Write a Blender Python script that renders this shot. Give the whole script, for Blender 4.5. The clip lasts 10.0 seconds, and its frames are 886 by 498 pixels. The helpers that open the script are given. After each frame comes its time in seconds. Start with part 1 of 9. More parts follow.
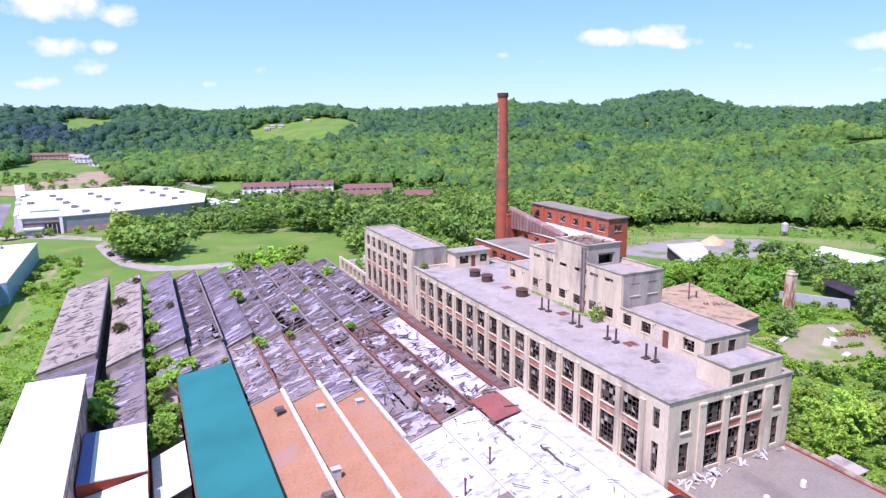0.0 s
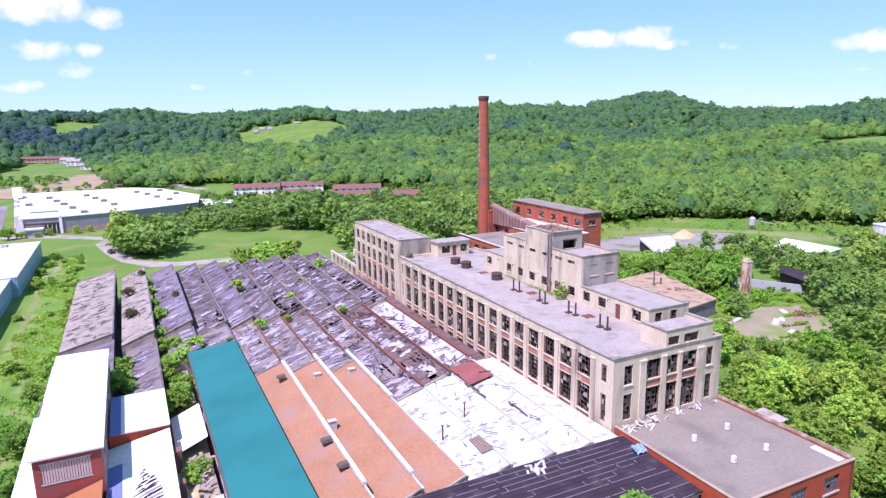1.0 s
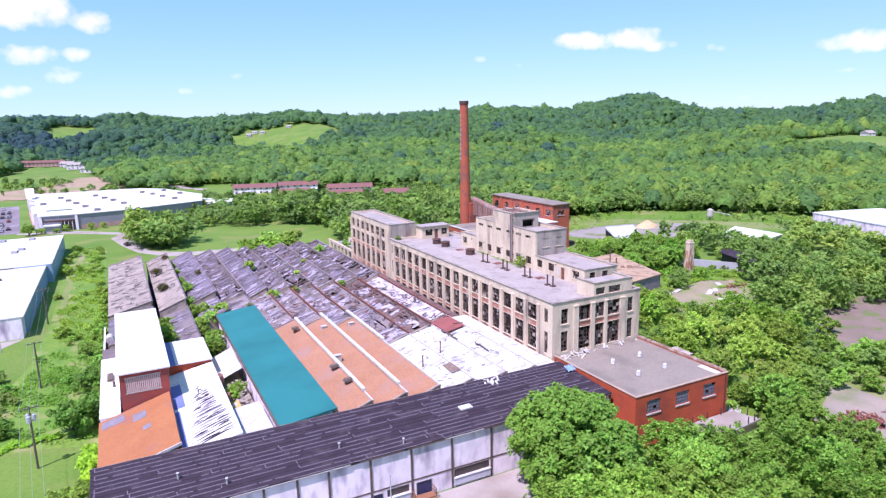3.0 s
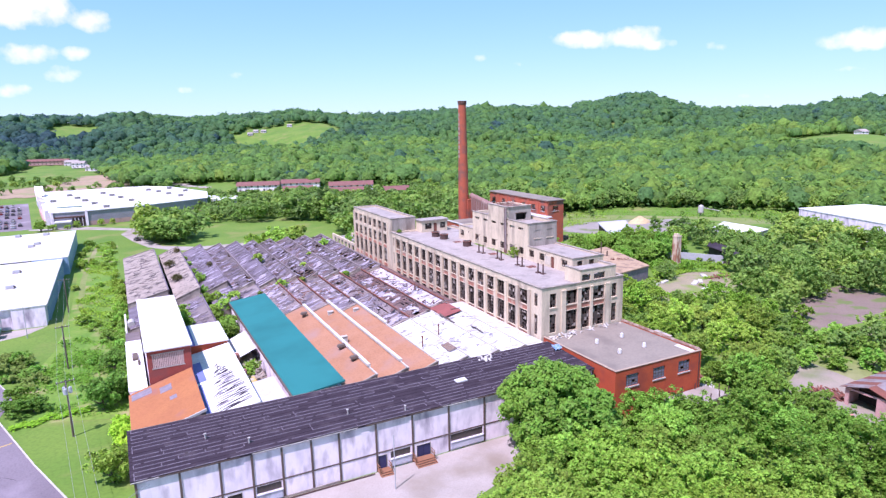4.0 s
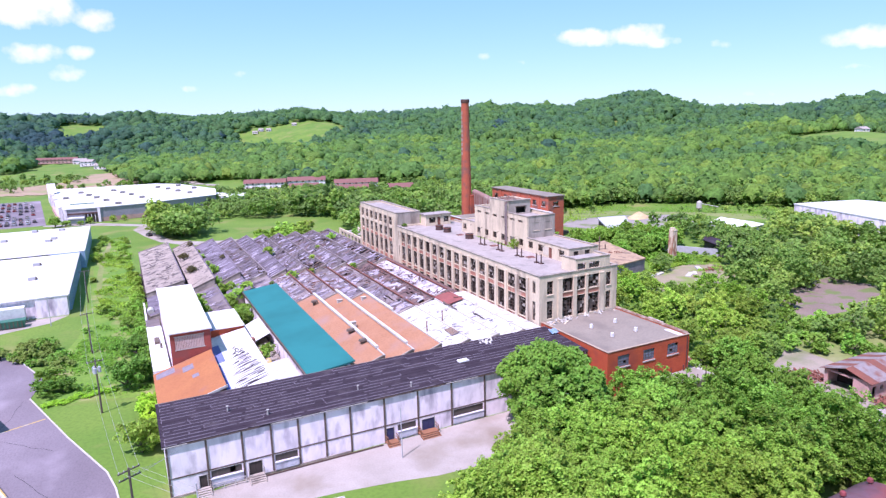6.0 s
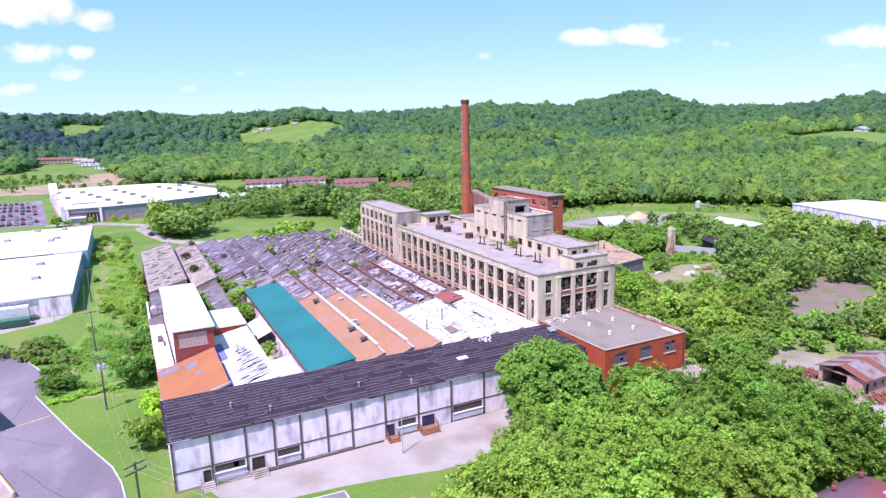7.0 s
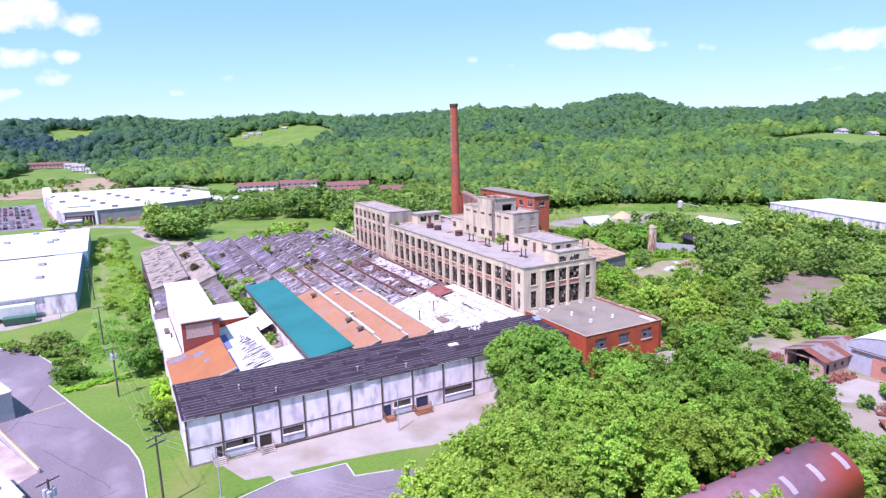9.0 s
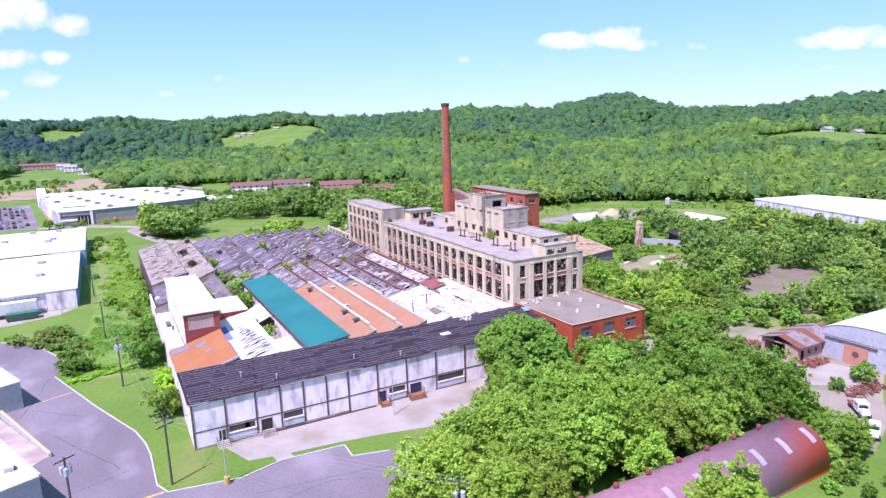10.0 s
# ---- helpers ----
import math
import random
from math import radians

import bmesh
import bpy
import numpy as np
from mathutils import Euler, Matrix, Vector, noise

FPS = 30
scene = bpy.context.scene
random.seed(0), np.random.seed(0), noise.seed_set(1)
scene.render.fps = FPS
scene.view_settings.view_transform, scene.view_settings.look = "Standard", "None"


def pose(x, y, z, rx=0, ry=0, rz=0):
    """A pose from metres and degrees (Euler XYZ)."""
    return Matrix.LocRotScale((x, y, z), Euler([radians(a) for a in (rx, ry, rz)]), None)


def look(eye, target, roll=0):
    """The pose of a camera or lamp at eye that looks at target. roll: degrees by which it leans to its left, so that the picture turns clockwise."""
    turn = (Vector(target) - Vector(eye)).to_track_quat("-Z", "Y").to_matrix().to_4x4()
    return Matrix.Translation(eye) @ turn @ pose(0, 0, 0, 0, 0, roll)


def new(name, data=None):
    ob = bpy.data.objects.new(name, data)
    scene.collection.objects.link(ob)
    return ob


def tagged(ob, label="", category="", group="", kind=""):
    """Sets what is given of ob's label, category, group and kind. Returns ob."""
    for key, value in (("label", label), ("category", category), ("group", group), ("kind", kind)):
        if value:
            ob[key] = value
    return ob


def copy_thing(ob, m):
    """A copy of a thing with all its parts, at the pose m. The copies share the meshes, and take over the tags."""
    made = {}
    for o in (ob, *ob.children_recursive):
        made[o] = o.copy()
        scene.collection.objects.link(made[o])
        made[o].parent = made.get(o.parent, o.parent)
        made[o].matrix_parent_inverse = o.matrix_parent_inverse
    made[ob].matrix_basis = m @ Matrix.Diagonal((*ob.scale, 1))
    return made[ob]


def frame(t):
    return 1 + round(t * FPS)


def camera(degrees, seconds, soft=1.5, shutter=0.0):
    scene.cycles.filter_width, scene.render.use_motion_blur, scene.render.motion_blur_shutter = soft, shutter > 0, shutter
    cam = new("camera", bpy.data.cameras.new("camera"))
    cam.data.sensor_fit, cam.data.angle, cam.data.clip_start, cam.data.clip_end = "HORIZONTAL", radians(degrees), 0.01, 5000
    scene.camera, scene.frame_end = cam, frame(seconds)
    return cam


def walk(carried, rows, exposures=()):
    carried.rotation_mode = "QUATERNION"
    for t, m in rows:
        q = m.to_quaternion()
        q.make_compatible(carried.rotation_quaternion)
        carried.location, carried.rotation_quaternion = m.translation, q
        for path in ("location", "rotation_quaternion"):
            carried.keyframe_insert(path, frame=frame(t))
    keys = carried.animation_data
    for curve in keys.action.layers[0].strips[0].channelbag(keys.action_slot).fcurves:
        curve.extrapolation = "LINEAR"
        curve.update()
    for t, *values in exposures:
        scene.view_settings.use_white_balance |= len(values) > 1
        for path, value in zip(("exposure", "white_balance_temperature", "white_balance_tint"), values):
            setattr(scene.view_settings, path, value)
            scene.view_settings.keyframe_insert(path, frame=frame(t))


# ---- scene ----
cam = camera(69.4, 10.0, soft=1.35)
PATH = [
    (0, (-47.814, -46.353, 46.968), (-46.983, -44.581, 46.557), -0.6),
    (0.5, (-49.735, -52.179, 46.923), (-48.89, -50.412, 46.516), -0.8),
    (1, (-51.941, -58.177, 47.054), (-51.08, -56.418, 46.648), -0.9),
    (1.5, (-54.299, -64.357, 47.095), (-53.43, -62.602, 46.691), -1.0),
    (2, (-56.728, -70.347, 47.045), (-55.854, -68.593, 46.645), -1.0),
    (2.5, (-59.027, -76.261, 47.067), (-58.143, -74.512, 46.669), -1.2),
    (4, (-65.301, -90.277, 47.358), (-64.415, -88.529, 46.955), -1.3),
    (4.5, (-66.468, -92.695, 47.309), (-65.583, -90.948, 46.904), -1.3),
    (5, (-67.277, -94.482, 47.333), (-66.396, -92.733, 46.925), -1.3),
    (5.5, (-68.0, -95.816, 47.215), (-67.124, -94.064, 46.808), -1.4),
    (7, (-69.064, -98.032, 47.438), (-68.19, -96.28, 47.03), -1.4),
    (7.5, (-69.632, -99.186, 47.584), (-68.752, -97.436, 47.179), -1.4),
    (8, (-70.552, -100.785, 47.599), (-69.666, -99.037, 47.197), -1.5),
    (8.5, (-71.674, -102.711, 47.505), (-70.781, -100.966, 47.105), -1.6),
    (9, (-72.911, -104.935, 47.344), (-72.007, -103.195, 46.946), -1.6),
    (9.5, (-74.138, -107.364, 47.269), (-73.224, -105.63, 46.869), -1.7),
    (10, (-75.232, -109.501, 47.132), (-74.308, -107.773, 46.733), -1.8),
]
walk(cam, [(t, look(eye, target, roll)) for t, eye, target, roll in PATH], [(0, 0.51, 5740, 43), (2.5, 0.52, 5740, 43), (5, 0.59, 5740, 43), (10, 0.59, 5740, 43)])

# ---- world, sun ----
SUN_AZ, SUN_EL = (-0.88, -0.475), math.radians(62)
world = bpy.data.worlds.new("sky")
scene.world = world
world.use_nodes = True
wn, wl = world.node_tree.nodes, world.node_tree.links
wn.clear()
w_out, w_bg = wn.new("ShaderNodeOutputWorld"), wn.new("ShaderNodeBackground")
w_sky = wn.new("ShaderNodeTexSky")
w_sky.sky_type, w_sky.sun_disc = "NISHITA", False
w_sky.sun_elevation = SUN_EL
w_sky.sun_rotation = math.atan2(SUN_AZ[0], SUN_AZ[1])
w_sky.air_density, w_sky.dust_density, w_sky.ozone_density = 1.0, 0.0, 2.0
w_bg.inputs["Strength"].default_value = 0.098
# fair-weather clouds: soft lobes at fixed bearings, broken up by noise
w_co = wn.new("ShaderNodeTexCoord")
w_noise = wn.new("ShaderNodeTexNoise")
w_noise.inputs["Scale"].default_value, w_noise.inputs["Detail"].default_value = 48.0, 5.0
w_warp = wn.new("ShaderNodeTexNoise")
w_warp.inputs["Scale"].default_value, w_warp.inputs["Detail"].default_value = 22.0, 4.0
wl.new(w_co.outputs["Generated"], w_noise.inputs["Vector"])
wl.new(w_co.outputs["Generated"], w_warp.inputs["Vector"])


def w_math(op, a, b=None):
    n = wn.new("ShaderNodeMath")
    n.operation = op
    for i, v in enumerate((a, b)):
        if v is None:
            continue
        if isinstance(v, (int, float)):
            n.inputs[i].default_value = v
        else:
            wl.new(v, n.inputs[i])
    return n.outputs[0]


CLOUDS = []  # bearing, elevation, half width, half height (degrees), density
for row in ((43.0, 6.0, 2.9, 0.95, 1.0), (39.2, 6.1, 2.8, 0.75, 0.95), (45.0, 5.5, 1.6, 0.5, 0.8), (-4.3, 8.2, 4.0, 1.35, 1.0), (-0.6, 7.8, 2.0, 0.9, 0.95), (-4.4, 5.2, 2.2, 0.85, 0.85), (-1.8, 5.3, 1.1, 0.55, 0.8), (-2.9, 3.9, 1.4, 0.7, 0.8),
            (59.8, 4.9, 3.0, 0.85, 1.0), (63.0, 4.5, 2.6, 0.7, 0.95), (6.2, 2.7, 1.2, 0.4, 0.6), (-6.0, 2.6, 1.6, 0.5, 0.7), (9.6, 3.8, 0.9, 0.35, 0.45), (49.4, 5.0, 0.8, 0.4, 0.5), (30.2, 5.0, 1.0, 0.35, 0.42), (33.8, 4.3, 0.8, 0.35, 0.4),
            (59.0, 2.8, 1.5, 0.3, 0.45), (52.0, 1.0, 3.0, 0.35, 0.4), (-24, 8, 7, 1.6, 1.0), (92, 9, 8, 2, 1.0), (130, 14, 9, 3, 0.9), (200, 10, 10, 2.4, 1.0), (265, 13, 9, 3, 0.9), (310, 8, 8, 2, 1.0)):
    CLOUDS.append(row)
w_sep = wn.new("ShaderNodeSeparateXYZ")
wl.new(w_co.outputs["Generated"], w_sep.inputs[0])
w_az = w_math("ARCTAN2", w_sep.outputs[0], w_sep.outputs[1])
w_el = w_math("ARCSINE", w_sep.outputs[2])
total = None
for az, el, hw, hh, dens in CLOUDS:
    az = (az + 180) % 360 - 180
    dx = w_math("DIVIDE", w_math("SUBTRACT", w_az, radians(az)), radians(hw * 1.3))
    dz = w_math("DIVIDE", w_math("SUBTRACT", w_el, radians(el)), radians(hh * 1.3))
    r2 = w_math("ADD", w_math("MULTIPLY", dx, dx), w_math("MULTIPLY", dz, dz))
    m = w_math("MULTIPLY", w_math("MAXIMUM", w_math("SUBTRACT", 1.0, r2), 0.0), dens)
    total = m if total is None else w_math("MAXIMUM", total, m)
nz = w_math("ADD", w_math("MULTIPLY", w_noise.outputs["Fac"], 1.1), w_math("MULTIPLY", w_warp.outputs["Fac"], 1.2))
cov = w_math("SUBTRACT", w_math("ADD", w_math("MULTIPLY", total, 1.05), w_math("MULTIPLY", nz, 1.3)), 1.92)
w_ramp = wn.new("ShaderNodeMapRange")
wl.new(cov, w_ramp.inputs["Value"])
w_ramp.inputs["From Min"].default_value, w_ramp.inputs["From Max"].default_value = 0.0, 1.0
gate = w_math("MULTIPLY", w_ramp.outputs[0], w_math("MINIMUM", w_math("MULTIPLY", total, 2.6), 1.0))
w_mix = wn.new("ShaderNodeMix")
w_mix.data_type = "RGBA"
wl.new(gate, w_mix.inputs["Factor"])
w_haze = wn.new("ShaderNodeMix")
w_haze.data_type = "RGBA"
w_haze.inputs["Factor"].default_value = 0.68
wl.new(w_sky.outputs[0], w_haze.inputs[6])
w_haze.inputs[7].default_value = (1.95, 5.05, 6.2, 1)
# the air pales towards the horizon
w_low = wn.new("ShaderNodeMapRange")
w_low.interpolation_type = "SMOOTHSTEP"
w_low.inputs[1].default_value, w_low.inputs[2].default_value, w_low.inputs[3].default_value, w_low.inputs[4].default_value = radians(-2), radians(13), 1.0, 0.0
wl.new(w_el, w_low.inputs[0])
w_pale = wn.new("ShaderNodeMix")
w_pale.data_type, w_pale.blend_type = "RGBA", "ADD"
wl.new(w_low.outputs[0], w_pale.inputs["Factor"])
wl.new(w_haze.outputs[2], w_pale.inputs[6])
w_pale.inputs[7].default_value = (0.85, 1.12, 0.2, 1)
wl.new(w_pale.outputs[2], w_mix.inputs[6])
w_mix.inputs[7].default_value = (9.4, 9.2, 9.0, 1)
wl.new(w_mix.outputs[2], w_bg.inputs["Color"])
wl.new(w_bg.outputs[0], w_out.inputs["Surface"])

sun = new("sun", bpy.data.lights.new("sun", "SUN"))
sun.data.energy, sun.data.angle, sun.data.color = 5.0, radians(0.53), (1.0, 0.965, 0.92)
ce = math.cos(SUN_EL)
sun.matrix_world = look((SUN_AZ[0] * ce * 100, SUN_AZ[1] * ce * 100, math.sin(SUN_EL) * 100), (0, 0, 0))


# ---- materials ----
def mat(name, a, b, scale=0.6, rough=0.85, bump=0.15, fine=9.0, metal=0.0, stain=None, stain_scale=0.12, stain_lo=0.52, stain_hi=0.68,
        stretch=(1, 1, 1), random=0.0, island=0.0, spec=0.4, coat=None):
    """A surface of two colours mixed by coarse and fine noise, with stains of a third colour."""
    m = bpy.data.materials.new(name)
    m.use_nodes = True
    n, l = m.node_tree.nodes, m.node_tree.links
    p = n["Principled BSDF"]
    p.inputs["Roughness"].default_value, p.inputs["Metallic"].default_value = rough, metal
    p.inputs["Specular IOR Level"].default_value = spec
    geo = n.new("ShaderNodeNewGeometry")
    mp = n.new("ShaderNodeMapping")
    mp.inputs["Scale"].default_value = stretch
    l.new(geo.outputs["Position"], mp.inputs["Vector"])

    def noi(s, d=5.0):
        t = n.new("ShaderNodeTexNoise")
        t.inputs["Scale"].default_value, t.inputs["Detail"].default_value = s, d
        l.new(mp.outputs[0], t.inputs["Vector"])
        return t.outputs["Fac"]

    def mixc(f, c1, c2):
        x = n.new("ShaderNodeMix")
        x.data_type = "RGBA"
        for sock, v in ((x.inputs["Factor"], f), (x.inputs[6], c1), (x.inputs[7], c2)):
            if isinstance(v, (int, float)):
                sock.default_value = v
            elif isinstance(v, tuple):
                sock.default_value = (*v, 1)
            else:
                l.new(v, sock)
        return x.outputs[2]

    def rng(f, lo, hi, o0=0.0, o1=1.0):
        x = n.new("ShaderNodeMapRange")
        l.new(f, x.inputs[0])
        x.inputs[1].default_value, x.inputs[2].default_value, x.inputs[3].default_value, x.inputs[4].default_value = lo, hi, o0, o1
        return x.outputs[0]

    col = mixc(rng(noi(scale), 0.32, 0.68), a, b)
    f = noi(fine, 3.0)
    dark = mixc(0.35, col, tuple(c * 0.45 for c in a))
    col = mixc(rng(f, 0.42, 0.72), col, dark)
    if stain:
        col = mixc(rng(noi(stain_scale, 7.0), stain_lo, stain_hi), col, stain)
    if random or island:
        hsv = n.new("ShaderNodeHueSaturation")
        src = n.new("ShaderNodeObjectInfo").outputs["Random"] if random else geo.outputs["Random Per Island"]
        k = random or island
        l.new(rng(src, 0, 1, 1 - k, 1 + k), hsv.inputs["Value"])
        l.new(rng(src, 0, 1, 0.5 - 0.02 * k, 0.5 + 0.03 * k), hsv.inputs["Hue"])
        l.new(col, hsv.inputs["Color"])
        col = hsv.outputs[0]
    l.new(col, p.inputs["Base Color"])
    if bump:
        bp = n.new("ShaderNodeBump")
        bp.inputs["Strength"].default_value, bp.inputs["Distance"].default_value = bump, 0.06
        l.new(f, bp.inputs["Height"])
        l.new(bp.outputs[0], p.inputs["Normal"])
    return m


def leafy(name, a, b, c, island=0.35, each=0.0, scale=0.035):
    """Leaves: colour drifts over tens of metres and differs from leaf to leaf; a little light comes through."""
    m = mat(name, a, b, scale=scale, fine=0.35, rough=0.6, bump=0, stain=c, stain_scale=0.012, stain_lo=0.45, stain_hi=0.62, island=island, spec=0.25)
    n, l = m.node_tree.nodes, m.node_tree.links
    p = n["Principled BSDF"]
    if each:
        src = p.inputs["Base Color"].links[0].from_socket
        hsv, rnd = n.new("ShaderNodeHueSaturation"), n.new("ShaderNodeObjectInfo")
        for sock, lo, hi in (("Hue", 0.5 - 0.045 * each, 0.5 + 0.03 * each), ("Value", 1 - each, 1 + each)):
            mr = n.new("ShaderNodeMapRange")
            mr.inputs[3].default_value, mr.inputs[4].default_value = lo, hi
            l.new(rnd.outputs["Random"], mr.inputs[0])
            l.new(mr.outputs[0], hsv.inputs[sock])
        l.new(src, hsv.inputs["Color"])
        l.new(hsv.outputs[0], p.inputs["Base Color"])
    tr = n.new("ShaderNodeBsdfTranslucent")
    l.new(p.inputs["Base Color"].links[0].from_socket, tr.inputs["Color"])
    ms = n.new("ShaderNodeMixShader")
    ms.inputs[0].default_value = 0.42
    l.new(p.outputs[0], ms.inputs[1])
    l.new(tr.outputs[0], ms.inputs[2])
    l.new(ms.outputs[0], n["Material Output"].inputs["Surface"])
    return m


M_GRASS = mat("grass", (0.082, 0.172, 0.015), (0.134, 0.215, 0.026), scale=0.045, fine=1.6, rough=0.9, bump=0.6, stain=(0.195, 0.198, 0.055), stain_scale=0.07, stain_lo=0.53, stain_hi=0.72)
M_LEAF = leafy("leaf_near", (0.29, 0.452, 0.043), (0.435, 0.538, 0.072), (0.198, 0.364, 0.043), island=0.42, each=0.22)
M_LEAF_DEEP = leafy("leaf_deep", (0.195, 0.36, 0.035), (0.29, 0.43, 0.05), (0.135, 0.29, 0.035), island=0.4, each=0.1)
M_LEAF_LIME = leafy("leaf_lime", (0.40, 0.68, 0.03), (0.52, 0.74, 0.04), (0.30, 0.58, 0.03), island=0.3)
M_LEAF_MID = leafy("leaf_scrub", (0.275, 0.475, 0.048), (0.415, 0.555, 0.075), (0.195, 0.375, 0.048), island=0.38, each=0.26)


def toned(name, ramp, island, mottle=0.12):
    """Leaves of mixed woods: each crown's own tone runs along the ramp, from yellow-green to its dark end."""
    m = leafy(name, (0.2, 0.3, 0.06), (0.2, 0.3, 0.06), (0.2, 0.3, 0.06), island=island)
    n, l = m.node_tree.nodes, m.node_tree.links
    p = n["Principled BSDF"]
    at, cr = n.new("ShaderNodeAttribute"), n.new("ShaderNodeValToRGB")
    at.attribute_name = "tone"
    l.new(at.outputs["Fac"], cr.inputs[0])
    while len(cr.color_ramp.elements) < len(ramp):
        cr.color_ramp.elements.new(0.5)
    for e, (pos, c) in zip(cr.color_ramp.elements, ramp):
        e.position, e.color = pos, (*c, 1)
    hsv = [x for x in n if x.type == "HUE_SAT"][0]
    geo = [x for x in n if x.type == "NEW_GEOMETRY"][0]
    mot, mr, mul = n.new("ShaderNodeTexNoise"), n.new("ShaderNodeMapRange"), n.new("ShaderNodeMix")
    mot.inputs["Scale"].default_value, mot.inputs["Detail"].default_value, mot.inputs["Roughness"].default_value = 0.42, 5.0, 0.7
    l.new(geo.outputs["Position"], mot.inputs["Vector"])
    l.new(mot.outputs["Fac"], mr.inputs[0])
    mr.inputs[1].default_value, mr.inputs[2].default_value, mr.inputs[3].default_value, mr.inputs[4].default_value = 0.32, 0.68, 1 - mottle, 1 + 0.7 * mottle
    mul.data_type, mul.blend_type = "RGBA", "MULTIPLY"
    mul.inputs["Factor"].default_value = 1.0
    l.new(cr.outputs[0], mul.inputs[6])
    l.new(mr.outputs[0], mul.inputs[7])
    l.new(mul.outputs[2], hsv.inputs["Color"])
    if mottle > 0.3:
        bp = n.new("ShaderNodeBump")
        bp.inputs["Strength"].default_value, bp.inputs["Distance"].default_value = 0.9, 1.6
        l.new(mot.outputs["Fac"], bp.inputs["Height"])
        l.new(bp.outputs[0], p.inputs["Normal"])
    return m


M_LEAF_BELT = toned("leaf_belt", ((0.0, (0.34, 0.455, 0.075)), (0.35, (0.22, 0.37, 0.065)), (0.7, (0.18, 0.29, 0.06)), (1.0, (0.12, 0.21, 0.055))), 0.26)
# dark blue-green end holds painted cloud shade and haze, besides a few evergreens
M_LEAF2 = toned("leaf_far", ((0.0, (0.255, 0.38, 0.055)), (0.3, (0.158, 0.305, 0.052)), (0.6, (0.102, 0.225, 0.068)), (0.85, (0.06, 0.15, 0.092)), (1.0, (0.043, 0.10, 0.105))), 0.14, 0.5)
M_TALLGRASS = leafy("tall_grass_blades", (0.20, 0.38, 0.022), (0.30, 0.44, 0.035), (0.15, 0.32, 0.025), island=0.3, scale=0.12)
M_BARK = mat("bark", (0.128, 0.096, 0.072), (0.08, 0.064, 0.048), scale=2, fine=12, bump=0.5)
M_ASPHALT = mat("asphalt", (0.152, 0.122, 0.141), (0.218, 0.18, 0.203), scale=0.07, fine=4, bump=0.2, stain=(0.28, 0.235, 0.265), stain_scale=0.09, stain_lo=0.55, stain_hi=0.72, stretch=(1, 0.6, 1))
M_CONCRETE_GROUND = mat("yard_concrete", (0.375, 0.325, 0.295), (0.305, 0.262, 0.232), scale=0.25, fine=5, stain=(0.235, 0.19, 0.15))
M_PASTURE = mat("rough_pasture", (0.15, 0.20, 0.045), (0.21, 0.23, 0.075), scale=0.06, fine=0.8, rough=0.9, bump=0.5, stain=(0.30, 0.25, 0.15), stain_scale=0.035, stain_lo=0.5, stain_hi=0.68)
M_DIRT = mat("dirt", (0.32, 0.256, 0.2), (0.256, 0.216, 0.176), scale=0.2, fine=4, stain=(0.112, 0.152, 0.04), stain_scale=0.08)
M_CREAM = mat("cream_concrete", (0.70, 0.57, 0.415), (0.585, 0.47, 0.34), scale=0.5, fine=5, bump=0.2, stain=(0.27, 0.21, 0.17), stain_scale=0.45, stain_lo=0.52, stain_hi=0.76, stretch=(1, 1, 0.22))
M_COPING = mat("coping", (0.30, 0.245, 0.21), (0.40, 0.335, 0.285), scale=0.6, fine=5, stain=(0.17, 0.14, 0.125), stain_scale=0.5, stain_lo=0.47, stain_hi=0.74)
M_ROOF_GREY = mat("roof_felt_grey", (0.375, 0.32, 0.295), (0.295, 0.25, 0.232), scale=0.22, fine=2.5, bump=0.3, stain=(0.20, 0.172, 0.16), stain_scale=0.3, stain_lo=0.54, stain_hi=0.72)
M_FELT = mat("shed_felt", (0.195, 0.158, 0.195), (0.136, 0.108, 0.136), scale=0.35, fine=2.5, bump=0.5, stain=(0.10, 0.078, 0.085), stain_scale=0.35, stain_lo=0.52, stain_hi=0.62, stretch=(0.55, 1.3, 1), random=0.12)
M_FELT_PALE = mat("shed_felt_pale", (0.365, 0.30, 0.252), (0.27, 0.215, 0.185), scale=0.35, fine=3, bump=0.5, stain=(0.11, 0.085, 0.078), stain_scale=0.6, stain_lo=0.565, stain_hi=0.63, stretch=(0.8, 1.2, 1), random=0.05)
M_FELT_BURNT = mat("bare_roof_decking", (0.175, 0.138, 0.138), (0.118, 0.092, 0.095), scale=0.45, fine=3, bump=0.7, stain=(0.065, 0.05, 0.053), stain_scale=0.4, stain_lo=0.53, stain_hi=0.64, stretch=(0.3, 2.0, 1), random=0.12)
M_SILVER = mat("silver_coated_felt", (0.40, 0.35, 0.415), (0.285, 0.245, 0.295), scale=0.4, fine=3, bump=0.4, stain=(0.145, 0.12, 0.13), stain_scale=0.4, stain_lo=0.52, stain_hi=0.62, stretch=(0.6, 1.3, 1), random=0.14)
M_ANNEXROOF = mat("annex_roof", (0.255, 0.212, 0.172), (0.208, 0.172, 0.14), scale=0.2, fine=3, stain=(0.165, 0.135, 0.115), stain_scale=0.2, stain_lo=0.54, stain_hi=0.7)
M_WHITE_ROOF = mat("white_coated_roof", (0.62, 0.605, 0.605), (0.50, 0.485, 0.49), scale=0.35, fine=2.5, bump=0.3, stain=(0.33, 0.315, 0.315), stain_scale=0.8, stain_lo=0.51, stain_hi=0.64, stretch=(0.6, 1.3, 1), random=0.06)
